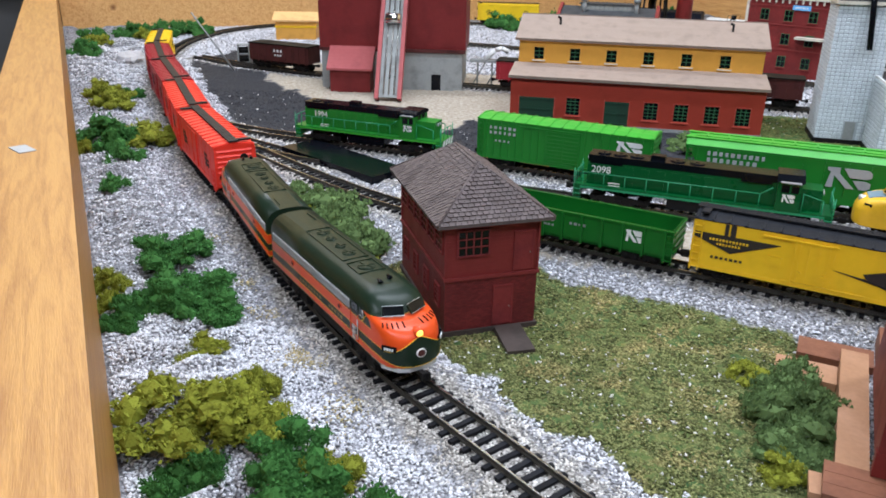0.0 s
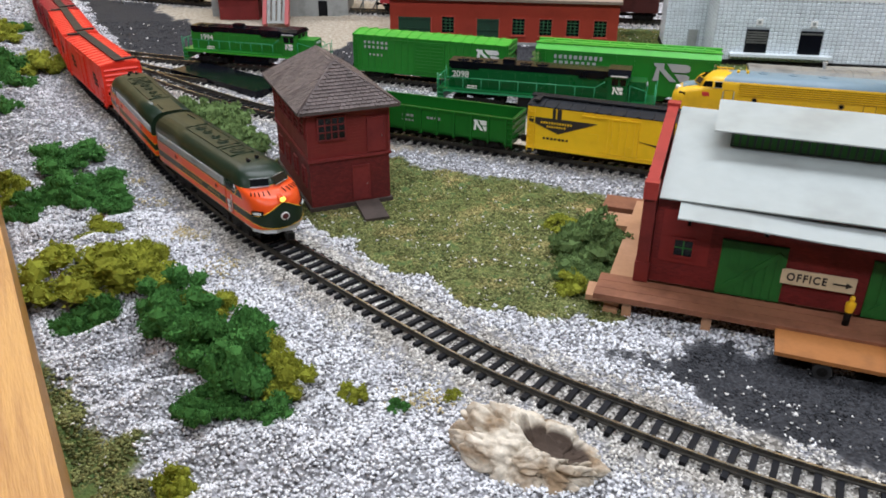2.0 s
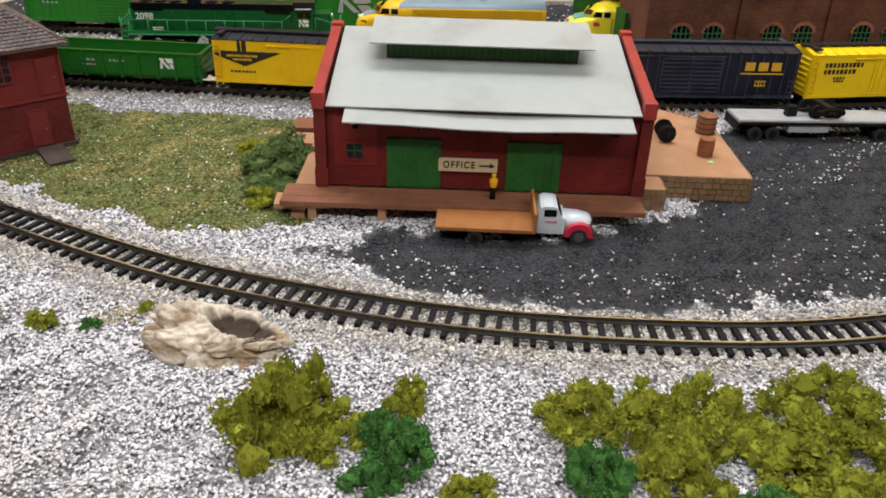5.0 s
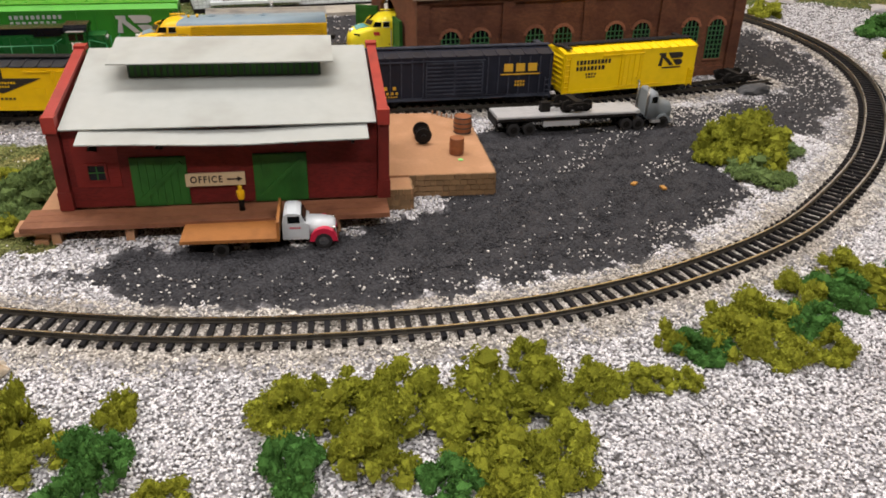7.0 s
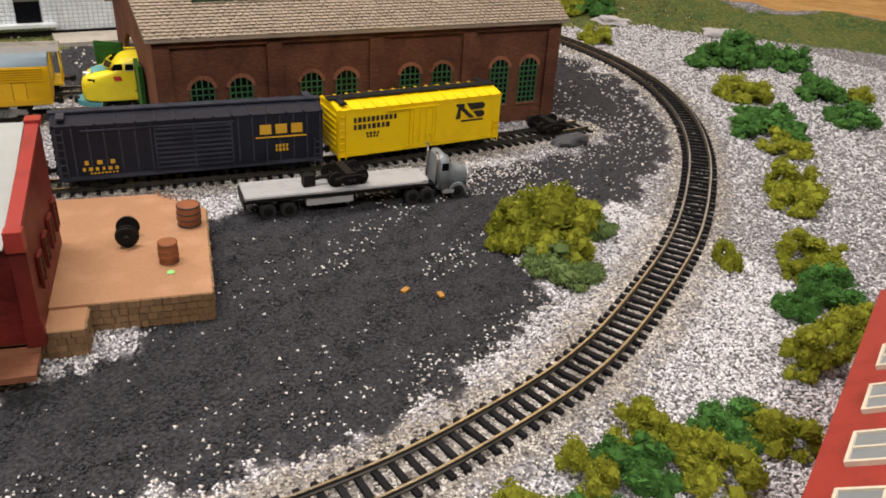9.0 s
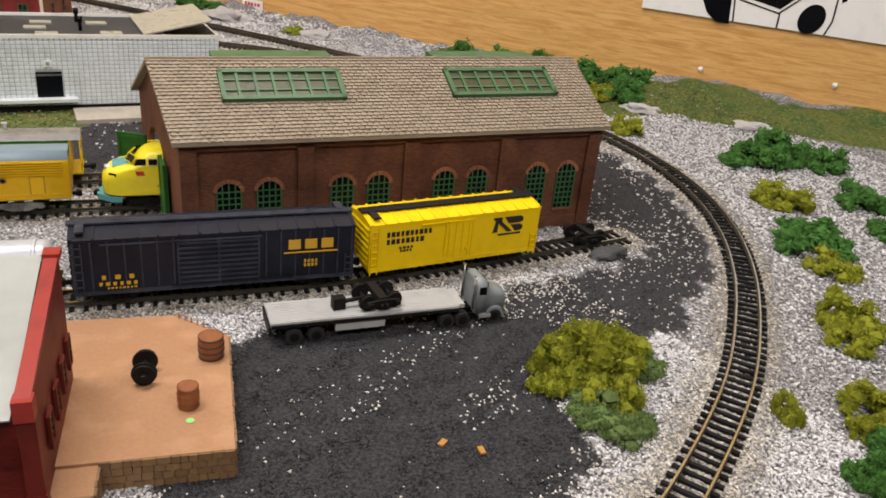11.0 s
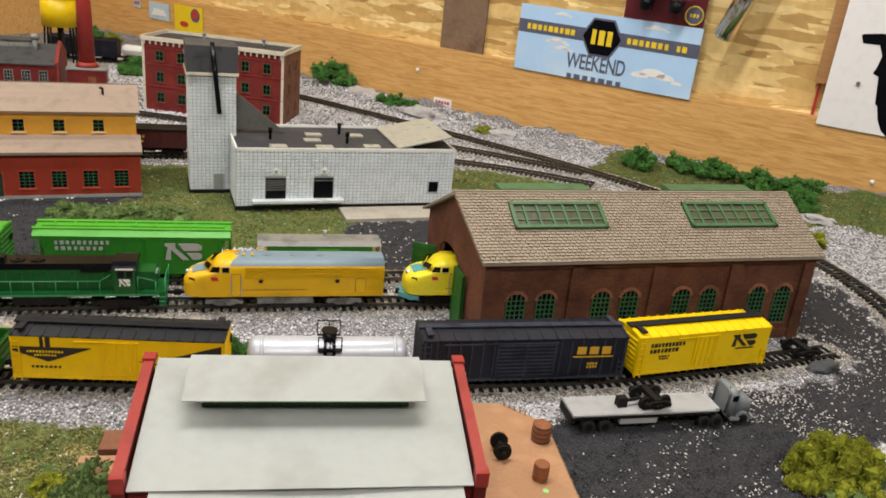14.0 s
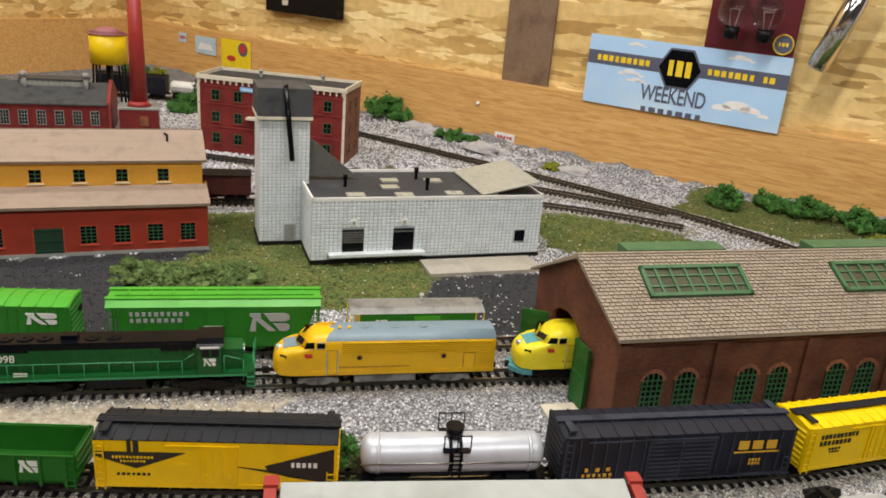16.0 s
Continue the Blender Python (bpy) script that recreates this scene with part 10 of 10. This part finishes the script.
# along the back wall, behind the buildings and on the lawns
plant([("g", 0.910, 1.600, 0.058, 0.75), ("g", 0.956, 1.410, 0.034, 0.7), ("g", 0.985, 1.370, 0.022, 0.7), ("g", 1.180, 0.880, 0.044, 0.7), ("g", 1.240, 0.830, 0.034, 0.9), ("g", 1.258, 0.770, 0.042, 0.8), ("g", 1.285, 0.700, 0.040, 0.7), ("o", 1.030, 1.160, 0.024, 0.5), ("g", 0.250, 1.86, 0.060, 0.9),
       ("g", 0.160, 1.92, 0.055, 0.8), ("g", 0.505, 2.290, 0.034, 0.9), ("o", 0.545, 2.215, 0.030, 0.8), ("g", 0.520, 1.78, 0.050, 0.7), ("g", 0.060, 1.98, 0.06, 0.7)])
plant([("l", -0.135, 0.625, 0.036, 1.0), ("l", -0.118, 0.590, 0.040, 1.0), ("l", -0.098, 0.560, 0.036, 1.0), ("l", -0.155, 0.665, 0.026, 1.0), ("o", -0.090, 0.535, 0.016, 0.6), ("o", -0.150, 0.640, 0.016, 0.6), ("l", 0.150, 0.318, 0.026, 1.1), ("l", 0.162, 0.345, 0.030, 1.1), ("l", 0.168, 0.375, 0.026, 1.1),
       ("o", 0.140, 0.300, 0.014, 0.8), ("o", 0.150, 0.385, 0.013, 0.7), ("l", 0.290, 0.840, 0.050, 0.8), ("l", 0.330, 0.835, 0.040, 0.8), ("l", 0.235, 0.880, 0.040, 0.7), ("l", 0.262, 0.862, 0.044, 0.8), ("o", -0.035, 0.400, 0.007, 1.0), ("l", 0.310, 0.470, 0.020, 1.2), ("g", 0.298, 0.492, 0.020, 1.3), ("o", 0.286, 0.505, 0.016, 1.2), ("l", 0.400, 0.440, 0.018, 1.2)])


# ---- loose gravel, cinders, turf ----
def scatter_all():
    xa, ya = strew(255000, (-0.26, 0.74, -0.14, 0.42), 5)
    xb, yb = strew(190000, (-0.56, 1.36, -0.14, 1.15), 6)
    out = (xb < -0.26) | (xb > 0.74) | (yb > 0.42)
    x, y = np.r_[xa, xb[out]], np.r_[ya, yb[out]]
    v = (x - W0[0]) * WN[0] + (y - W0[1]) * WN[1]
    u = (x - W0[0]) * WD[0] + (y - W0[1]) * WD[1]
    keep = (v < front_edge(u) - 0.002) & (v > 0.02)
    x, y = x[keep], y[keep]
    asph, grass, sand, bal, gap = zones(x, y)
    z = terrain(x, y)
    rng = np.random.RandomState(2)
    size = rng.uniform(0.00062, 0.00122, len(x)) * (1 + 0.45 * np.clip((np.maximum(y, x - 0.35) - 0.35) / 0.3, 0, 1))
    inner = inside(x, y, [tuple(p) for p in MAIN.p[::12]]) & (y < 0.62)
    g = ~asph & ~grass & ~sand & ~bal & (gap > 0.025)
    brown = inner & (rng.uniform(size=len(x)) < 0.20)
    near = (y < 0.36) & (x < 0.66)
    for k, far, words in ((g & ~brown & near, False, "pale grey and white crushed gravel"), (g & ~brown & ~near, True, "pale crushed gravel round the yard and the curve")):
        stones("gravel", x[k], y[k], z[k] + 0.0006, size[k], M["gravel"], words, "gravel", seed=3, fine=far)
    b = ((gap < 0.034 + 0.004 * noise2(x, y, 12, 44)) & (bal | (rng.uniform(size=len(x)) < 0.75)) & ~asph & ~grass) | (g & brown)
    stones("ballast", x[b], y[b], z[b] + 0.0022 * np.clip((0.034 - gap[b]) / 0.014, 0, 1) + 0.0001, size[b] * 0.9, M["ballast"], "grey-brown track ballast", "ballast", seed=4, fine=True)
    c = asph & (rng.uniform(size=len(x)) < 0.8)
    stones("cinders", x[c], y[c], z[c] + 0.0001, size[c] * 0.7, M["cinder"], "black cinder grit", "cinders", seed=5, fine=True)
    t = grass
    stones("turf", x[t], y[t], z[t] + 0.0004, size[t] * 0.9, M["turf"], "mottled green and straw turf flock", "turf", 0.5, seed=6, fine=True)
    # stray white chips on the cinders and the turf
    edge = np.minimum(np.abs(gap - 0.03), 0.08)
    east = np.clip((x - 0.45) / 0.3, 0, 1)
    d = (asph & (rng.uniform(size=len(x)) < np.where(edge < 0.03, 0.06 + 0.22 * east, 0.006) + (0.012 + 0.13 * east) * (noise2(x, y, 7, 31) > 0.4 - 0.9 * east))) | (grass & (rng.uniform(size=len(x)) < 0.03))
    stones("white_chips", x[d], y[d], z[d] + 0.0005, size[d] * rng.uniform(0.5, 1.1, d.sum()), M["speck"], "stray white gravel chips", "gravel chips", seed=7, fine=True)
    # dry straw-coloured flock in small patches on the gravel
    px, py = [], []
    for cx, cy, sx, sy in ((-0.157, 0.482, 0.010, 0.006), (-0.096, 0.382, 0.008, 0.006), (-0.069, 0.338, 0.007, 0.012), (-0.103, 0.390, 0.006, 0.005), (-0.13, 0.44, 0.012, 0.005), (0.05, 0.20, 0.010, 0.005), (-0.20, 0.56, 0.014, 0.008)):
        px.append(cx + sx * rng.normal(size=160))
        py.append(cy + sy * rng.normal(size=160))
    px, py = np.concatenate(px), np.concatenate(py)
    stones("straw_flock", px, py, terrain(px, py) + 0.0013, rng.uniform(0.0004, 0.0009, len(px)), M["straw"], "dry straw-coloured flock patches on the gravel", "flock", 0.5, seed=9, fine=True)
    # coarse gravel in the far corner
    x, y = strew(75000, (-0.75, 1.10, 1.15, 2.05), 25)
    v = (x - W0[0]) * WN[0] + (y - W0[1]) * WN[1]
    asph, grass, sand, bal, gap = zones(x, y)
    u = (x - W0[0]) * WD[0] + (y - W0[1]) * WD[1]
    k = (v < front_edge(u) - 0.004) & (v > 0.03) & ~asph & ~grass & ~sand & (gap > 0.012)
    stones("gravel", x[k], y[k], terrain(x, y)[k] + 0.0012, rng.uniform(0.0014, 0.0026, k.sum()), M["gravel"], "pale grey crushed gravel in the far corner", "gravel", seed=8, fine=True)
    # extra turf crumbs on the front lawn
    x, y = strew(70000, (-0.14, 0.23, 0.06, 0.57), 15)
    asph, grass, sand, bal, gap = zones(x, y)
    stones("turf", x[grass], y[grass], terrain(x, y)[grass] + 0.0003, rng.uniform(0.0006, 0.0013, grass.sum()), M["turf"], "mottled green and straw turf flock", "turf", 0.5, seed=16, fine=True)


scatter_all()


# ---- things on the wall ----
def on_wall(u, z, out=0.0, roll=0.0):
    """A pose on the plank's face: x along the wall, facing -y out to the room."""
    p = plan(u, out)
    return pose(p[0], p[1], z, 0, 0, WALL_TURN) @ pose(0, 0, 0, 0, roll, 0)


def wall_u(x, y):
    return float((np.array([x, y]) - W0) @ WD)


def beer_card():
    u0, u1 = wall_u(1.118, 1.199), wall_u(1.2728, 0.8755)
    w = u1 - u0
    root = thing("wall_card", on_wall((u0 + u1) / 2, 0.184, 0.004), "light blue printed card with dark band and hexagon", "card")
    H = 0.125
    part("sheet", boxes((-w / 2, w / 2, 0.0, 0.0015, -H / 2, H / 2)), M["card_blue"], root)
    part("band", boxes((-w / 2, w / 2, -0.0004, 0.0002, 0.010, 0.0345)), M["card_slate"], root)
    bm = bmesh.new()
    prism(bm, [(0.042 * math.cos(a) - 0.004, 0.040 * math.sin(a) + 0.0205) for a in (math.pi * k / 3 for k in range(6))], "y", -0.0012, 0.0)
    part("hexagon", bm, M["card_slate"], root)
    bm = bmesh.new()
    prism(bm, [(0.038 * math.cos(a) - 0.004, 0.036 * math.sin(a) + 0.0205) for a in (math.pi * k / 3 for k in range(6))], "y", -0.0016, -0.001)
    part("hexagon_face", bm, M["black"], root)
    part("emblem_mark", bars(word(-0.004, 0.0205, 0.047, 0.027, 3, 0.25)), M["card_yellow"], root, at=pose(0, -0.002, 0))
    part("band_lettering", bars(word(-0.110, 0.0222, 0.105, 0.0105, 9, 0.2)), M["card_yellow"], root, at=pose(0, -0.0010, 0))
    part("band_lettering", bars(word(0.085, 0.0222, 0.083, 0.0105, 7, 0.2) + word(0.148, 0.0222, 0.022, 0.0105, 2, 0.2)), M["card_yellow"], root, at=pose(0, -0.0010, 0))
    lettering("card_text", "WEEKEND", 0.0400, M["card_slate"], root, pose(-0.008, -0.0008, -0.0300, 90, 0, 0), 0.0002, 0.94, 0.66, 0.0004)
    part("cut_line", bars(word(-0.008, -0.0580, 0.118, 0.0085, 7, 0.25)), M["card_slate"], root, at=pose(0, -0.0006, 0))
    for x, z, k in ((-0.095, 0.002, 1.0), (0.095, 0.052, 0.9), (0.105, -0.030, 1.9), (-0.080, -0.010, 0.8), (-0.090, 0.053, 0.7)):
        bm = bmesh.new()
        for dx, dz, r in ((0, 0, 0.010), (0.012, -0.002, 0.0075), (-0.013, -0.003, 0.0070), (0.024, -0.005, 0.004)):
            prism(bm, [(x + k * (dx + r * 1.3 * math.cos(a)), z + k * (dz + 0.55 * r * max(-0.4, math.sin(a)))) for a in (2 * math.pi * i / 18 for i in range(18))], "y", -0.0003, 0.0001)
        part("cloud", bm, M["paper"], root)


beer_card()


def wall_things():
    # rusty strap
    u0 = wall_u(1.0420, 1.360)
    s = part("iron_strap", boxes((0, 0.104, -0.001, 0.006, 0.0, 0.35)), M["brown_iron"], bevel=0.001)
    s.matrix_world = on_wall(u0 - 0.014, 0.126, -0.018)
    tagged(s, "mottled brown iron strap hanging on the wall", "strap")
    # bulb pack
    ub = wall_u(1.2085, 1.010)
    root = thing("bulb_pack", on_wall(ub, 0.246, 0.004), "dark red blister card with two clear light bulbs", "light bulbs")
    part("backing", boxes((0, 0.146, 0.001, 0.003, 0.0, 0.20)), M["blister_red"], root)
    for x in (0.046, 0.100):
        b = bmesh.new()
        bmesh.ops.create_uvsphere(b, u_segments=24, v_segments=14, radius=0.0265)
        for f in b.faces:
            f.smooth = True
        bulb = part("bulb", b, M["bulb"], root, "clear glass bulb", at=(x, -0.022, 0.066))
        b = bmesh.new()
        cyl(b, (0, 0, -0.045), (0, 0, -0.024), 0.0115, 18, 0.0135)
        part("bulb_cap", b, M["black"], bulb)
        b = bmesh.new()
        pipe(b, [(-0.003, 0, -0.022), (-0.006, 0, 0.002), (0.006, 0, 0.002), (0.003, 0, -0.022)], 0.0005)
        part("filament", b, M["steel"], bulb)
    b = bmesh.new()
    cyl(b, (0.128, -0.001, 0.020), (0.128, 0.001, 0.020), 0.0165, 24)
    part("round_badge", b, M["card_slate"], root)
    b = bmesh.new()
    loft(b, [[(0.128 + r * math.cos(a), y, 0.020 + r * math.sin(a)) for a in (2 * math.pi * i / 24 for i in range(24))] for r, y in ((0.0165, -0.0012), (0.0165, -0.0020), (0.0145, -0.0020), (0.0145, -0.0012))], caps=False)
    part("badge_ring", b, M["card_yellow"], root)
    part("badge_bars", bars(word(0.128, 0.020, 0.018, 0.006, 3)), M["card_yellow"], root, at=pose(0, -0.0016, 0))
    # chrome tube
    b = bmesh.new()
    p0, p1 = Vector((0, -0.020, 0.0)), Vector((0.047, -0.018, 0.150))
    cyl(b, p0, p1, 0.0175, 32)
    d = (p1 - p0).normalized()
    cyl(b, p0 - d * 0.005, p0, 0.0120, 32, 0.0175)
    t = part("chrome_tube", b, M["chrome"])
    t.matrix_world = on_wall(wall_u(1.290, 0.838), 0.240, 0.006)
    tagged(t, "polished chrome tube hanging aslant on the wall", "tube")
    # white sheet with a black printed silhouette
    us = wall_u(1.3655, 0.681)
    sh = thing("white_print", on_wall(us, 0.122, 0.004), "large white printed sheet with black shapes", "poster")
    part("sheet", boxes((0, 0.46, 0.0, 0.0015, 0.0, 0.30)), M["paper"], sh)
    b = bmesh.new()
    prism(b, [(0.031, 0.149), (0.034, 0.1515), (0.058, 0.1555), (0.115, 0.158), (0.117, 0.148), (0.097, 0.1425), (0.099, 0.125), (0.104, 0.109), (0.150, 0.104), (0.190, 0.0985), (0.218, 0.0927), (0.244, 0.0905), (0.2626, 0.083), (0.230, 0.059), (0.198, 0.0265), (0.1275, 0.040), (0.132, -0.004),
              (0.112, -0.004), (0.097, 0.008), (0.0885, 0.023), (0.082, 0.045), (0.078, 0.048), (0.0715, 0.090), (0.062, 0.094), (0.0655, 0.104), (0.068, 0.122), (0.0605, 0.138), (0.0365, 0.1374)], "y", -0.0006, 0.0001)
    part("black_shape", b, M["black"], sh)
    b = bmesh.new()
    prism(b, [(0.265, 0.083), (0.283, 0.076), (0.281, 0.050), (0.275, 0.046), (0.273, 0.062)], "y", -0.0006, 0.0001)
    part("black_shape", b, M["black"], sh)
    outline = [(0.1370, 0.0), (0.1325, 0.0335), (0.1970, 0.0205), (0.2300, 0.0520), (0.2610, 0.0755), (0.2690, 0.0580), (0.2700, 0.020), (0.2640, 0.0)]
    for (xa, za), (xb, zb) in list(zip(outline, outline[1:])) + [((0.1985, 0.0205), (0.1990, 0.0))]:
        b = bmesh.new()
        d = Vector((xb - xa, zb - za)).normalized() * 0.0011
        prism(b, [(xa - d.y, za + d.x), (xb - d.y, zb + d.x), (xb + d.y, zb - d.x), (xa + d.y, za - d.x)], "y", -0.0006, 0.0001)
        part("outline", b, M["black"], sh)
    b = bmesh.new()
    prism(b, [(0.2425 + 0.0175 * math.cos(a) + 0.003 * math.sin(a), 0.0190 + 0.021 * math.sin(a)) for a in (2 * math.pi * i / 32 for i in range(32))], "y", -0.0008, 0.0001)
    part("black_disc", b, M["black"], sh)
    b = bmesh.new()
    cyl(b, (0.046, -0.004, 0.075), (0.046, 0, 0.075), 0.0032, 12)
    part("screw_head", b, M["brown_iron"], sh)
    bt = part("batten", boxes((-0.004, 0.026, 0.0, 0.018, 0.055, 0.35)), M["brown_wood"])
    rl = part("red_line", boxes((0.0, 0.0045, -0.0004, 0.0004, 0.0, 0.056)), M["red_sign"])
    rl.matrix_world = on_wall(us - 0.014, 0.1315, -0.0195)
    tagged(rl, "red painted line on the strand board", "paint line")
    bt.matrix_world = on_wall(us - 0.016, 0.1315, -0.006)
    tagged(bt, "upright brown timber batten on the strand board", "batten")
    # posters and small signs on the plank
    for (x, y, z, w, h, m_, lab) in ((0.708, 2.062, 0.084, 0.106, 0.074, M["poster_yellow"], "yellow poster with red and dark blots on the plank"), (0.660, 2.165, 0.094, 0.078, 0.044, M["poster_blue"], "small pale blue poster on the plank"),
                                     (0.620, 2.245, 0.105, 0.030, 0.024, M["poster_blue"], "tiny pale sign on the plank"), (1.0495, 1.3440, 0.0195, 0.046, 0.017, M["paper"], "tiny white sign low on the plank")):
        r = thing("poster", on_wall(wall_u(x, y), z, 0.003), lab, "poster")
        part("sheet", boxes((-w / 2, w / 2, 0, 0.0012, -h / 2, h / 2)), m_, r)
        if "yellow" in lab:
            for px_, pz, rr, mm in ((0.026, 0.016, 0.017, M["card_slate"]), (0.026, 0.018, 0.011, M["red_sign"]), (-0.016, -0.010, 0.016, M["red_sign"])):
                b = bmesh.new()
                prism(b, [(px_ + rr * math.cos(a), pz + rr * (1 if px_ > 0 else 0.45) * math.sin(a)) for a in (2 * math.pi * i / 20 for i in range(20))], "y", -0.0005 - rr * 0 - (0.0004 if rr < 0.012 else 0), 0.0002)
                part("blot", b, mm, r)
        elif w > 0.07:
            b = bmesh.new()
            prism(b, [(-0.03, -0.012), (0.03, -0.010), (0.02, 0.004), (-0.02, 0.006)], "y", -0.0005, 0.0002)
            part("blot", b, M["paper"], r)
        else:
            part("sign_bars", bars(word(0, 0, w * 0.8, h * 0.35, 5)), M["red_sign"], r, at=pose(0, -0.0005, 0))
    # dark box at the top
    bx = part("wall_box", boxes((0, 0.225, -0.012, 0.012, 0.0, 0.05)), M["black"], bevel=0.002)
    bx.matrix_world = on_wall(wall_u(0.752, 1.968), 0.205, -0.012)
    tagged(bx, "black metal box fixed to the strand board", "box")
    pc = part("paper_label", boxes((0, 0.018, -0.0004, 0.0006, 0, 0.012)), M["cream"])
    pc.matrix_world = on_wall(wall_u(0.752, 1.968) + 0.055, 0.222, 0.001)
    tagged(pc, "small cream label on the black box", "label")
    # plaster lumps and a paper scrap near the plank
    for (x, y, r) in ((0.975, 1.300, 0.050), (0.935, 1.50, 0.045), (1.055, 1.120, 0.030), (1.325, 0.430, 0.030), (1.245, 0.560, 0.026), (-0.62, 1.36, 0.05)):
        b = bmesh.new()
        bmesh.ops.create_icosphere(b, subdivisions=3, radius=1.0)
        for v in b.verts:
            n_ = 1 + 0.5 * noise.fractal(v.co * 1.7 + Vector((x * 9, y * 9, 0)), 1.0, 2.0, 4)
            v.co = Vector((v.co.x * r * n_, v.co.y * r * 0.6 * n_, max(-0.2, v.co.z) * r * 0.35 * n_))
        q = part("plaster_rock", b, M["earth"])
        q.matrix_world = pose(x, y, 0.002, 0, 0, WALL_TURN)
        tagged(q, "low pale plaster rock near the wall", "rock", "plaster rocks")
    for (x, y, z) in ((1.352, 0.555, 0.045), (1.428, 0.380, 0.055), (1.018, 1.408, 0.078)):
        b = bmesh.new()
        bmesh.ops.create_icosphere(b, subdivisions=2, radius=0.004)
        for v in b.verts:
            v.co *= 1 + 0.4 * noise.noise(v.co * 400)
        uu = wall_u(x, y)
        q = part("plaster_blob", b, M["paper"])
        q.matrix_world = on_wall(uu, z, 0.0015)
        tagged(q, "dried white plaster blob on the plank", "plaster blob", "plaster blobs")
    # pale tag stuck on the rail
    tag = part("paper_tag", boxes((-0.0075, 0.0075, -0.0042, 0.0042, 0.0, 0.0004)), M["bed_grey"])
    tag.matrix_world = pose(-0.2400, 0.3805, 0.1211, 0, 0, WALL_TURN + 24)
    tagged(tag, "worn pale grey tag stuck on the pine rail", "tag")
    # wood chips on the cinders
    for (x, y, a) in ((0.5341, 0.1617, 20), (0.5474, 0.1457, 70)):
        q = part("wood_chip", boxes((-0.0028, 0.0028, -0.0016, 0.0016, 0, 0.0012)), M["pine"], bevel=0.0003)
        q.matrix_world = pose(x, y, 0.0008, 0, 0, a)
        tagged(q, "small pale wood chip on the cinders", "wood chip", "wood chips")


wall_things()


def track_end():
    """Loose trucks and a grey heap at the end of the yard siding."""
    root = thing("spare_truck", pose(0.800, 0.293, RAIL_Z, 0, 0, -13), "black spare truck standing on the siding's end", "railway truck")
    bogie(root, 0.0, 2, 0.020)
    b = bmesh.new()
    bmesh.ops.create_icosphere(b, subdivisions=3, radius=1.0)
    for v in b.verts:
        n_ = 1 + 0.25 * noise.noise(v.co * 2)
        v.co = Vector((v.co.x * 0.020 * n_, v.co.y * 0.009 * n_, max(-0.3, v.co.z) * 0.007 * n_))
    q = part("grey_mound", b, M["fac_roof"])
    q.matrix_world = pose(0.805, 0.268, 0.003, 0, 0, -10)
    tagged(q, "smooth dark grey mound at the siding's end", "mound")


track_end()
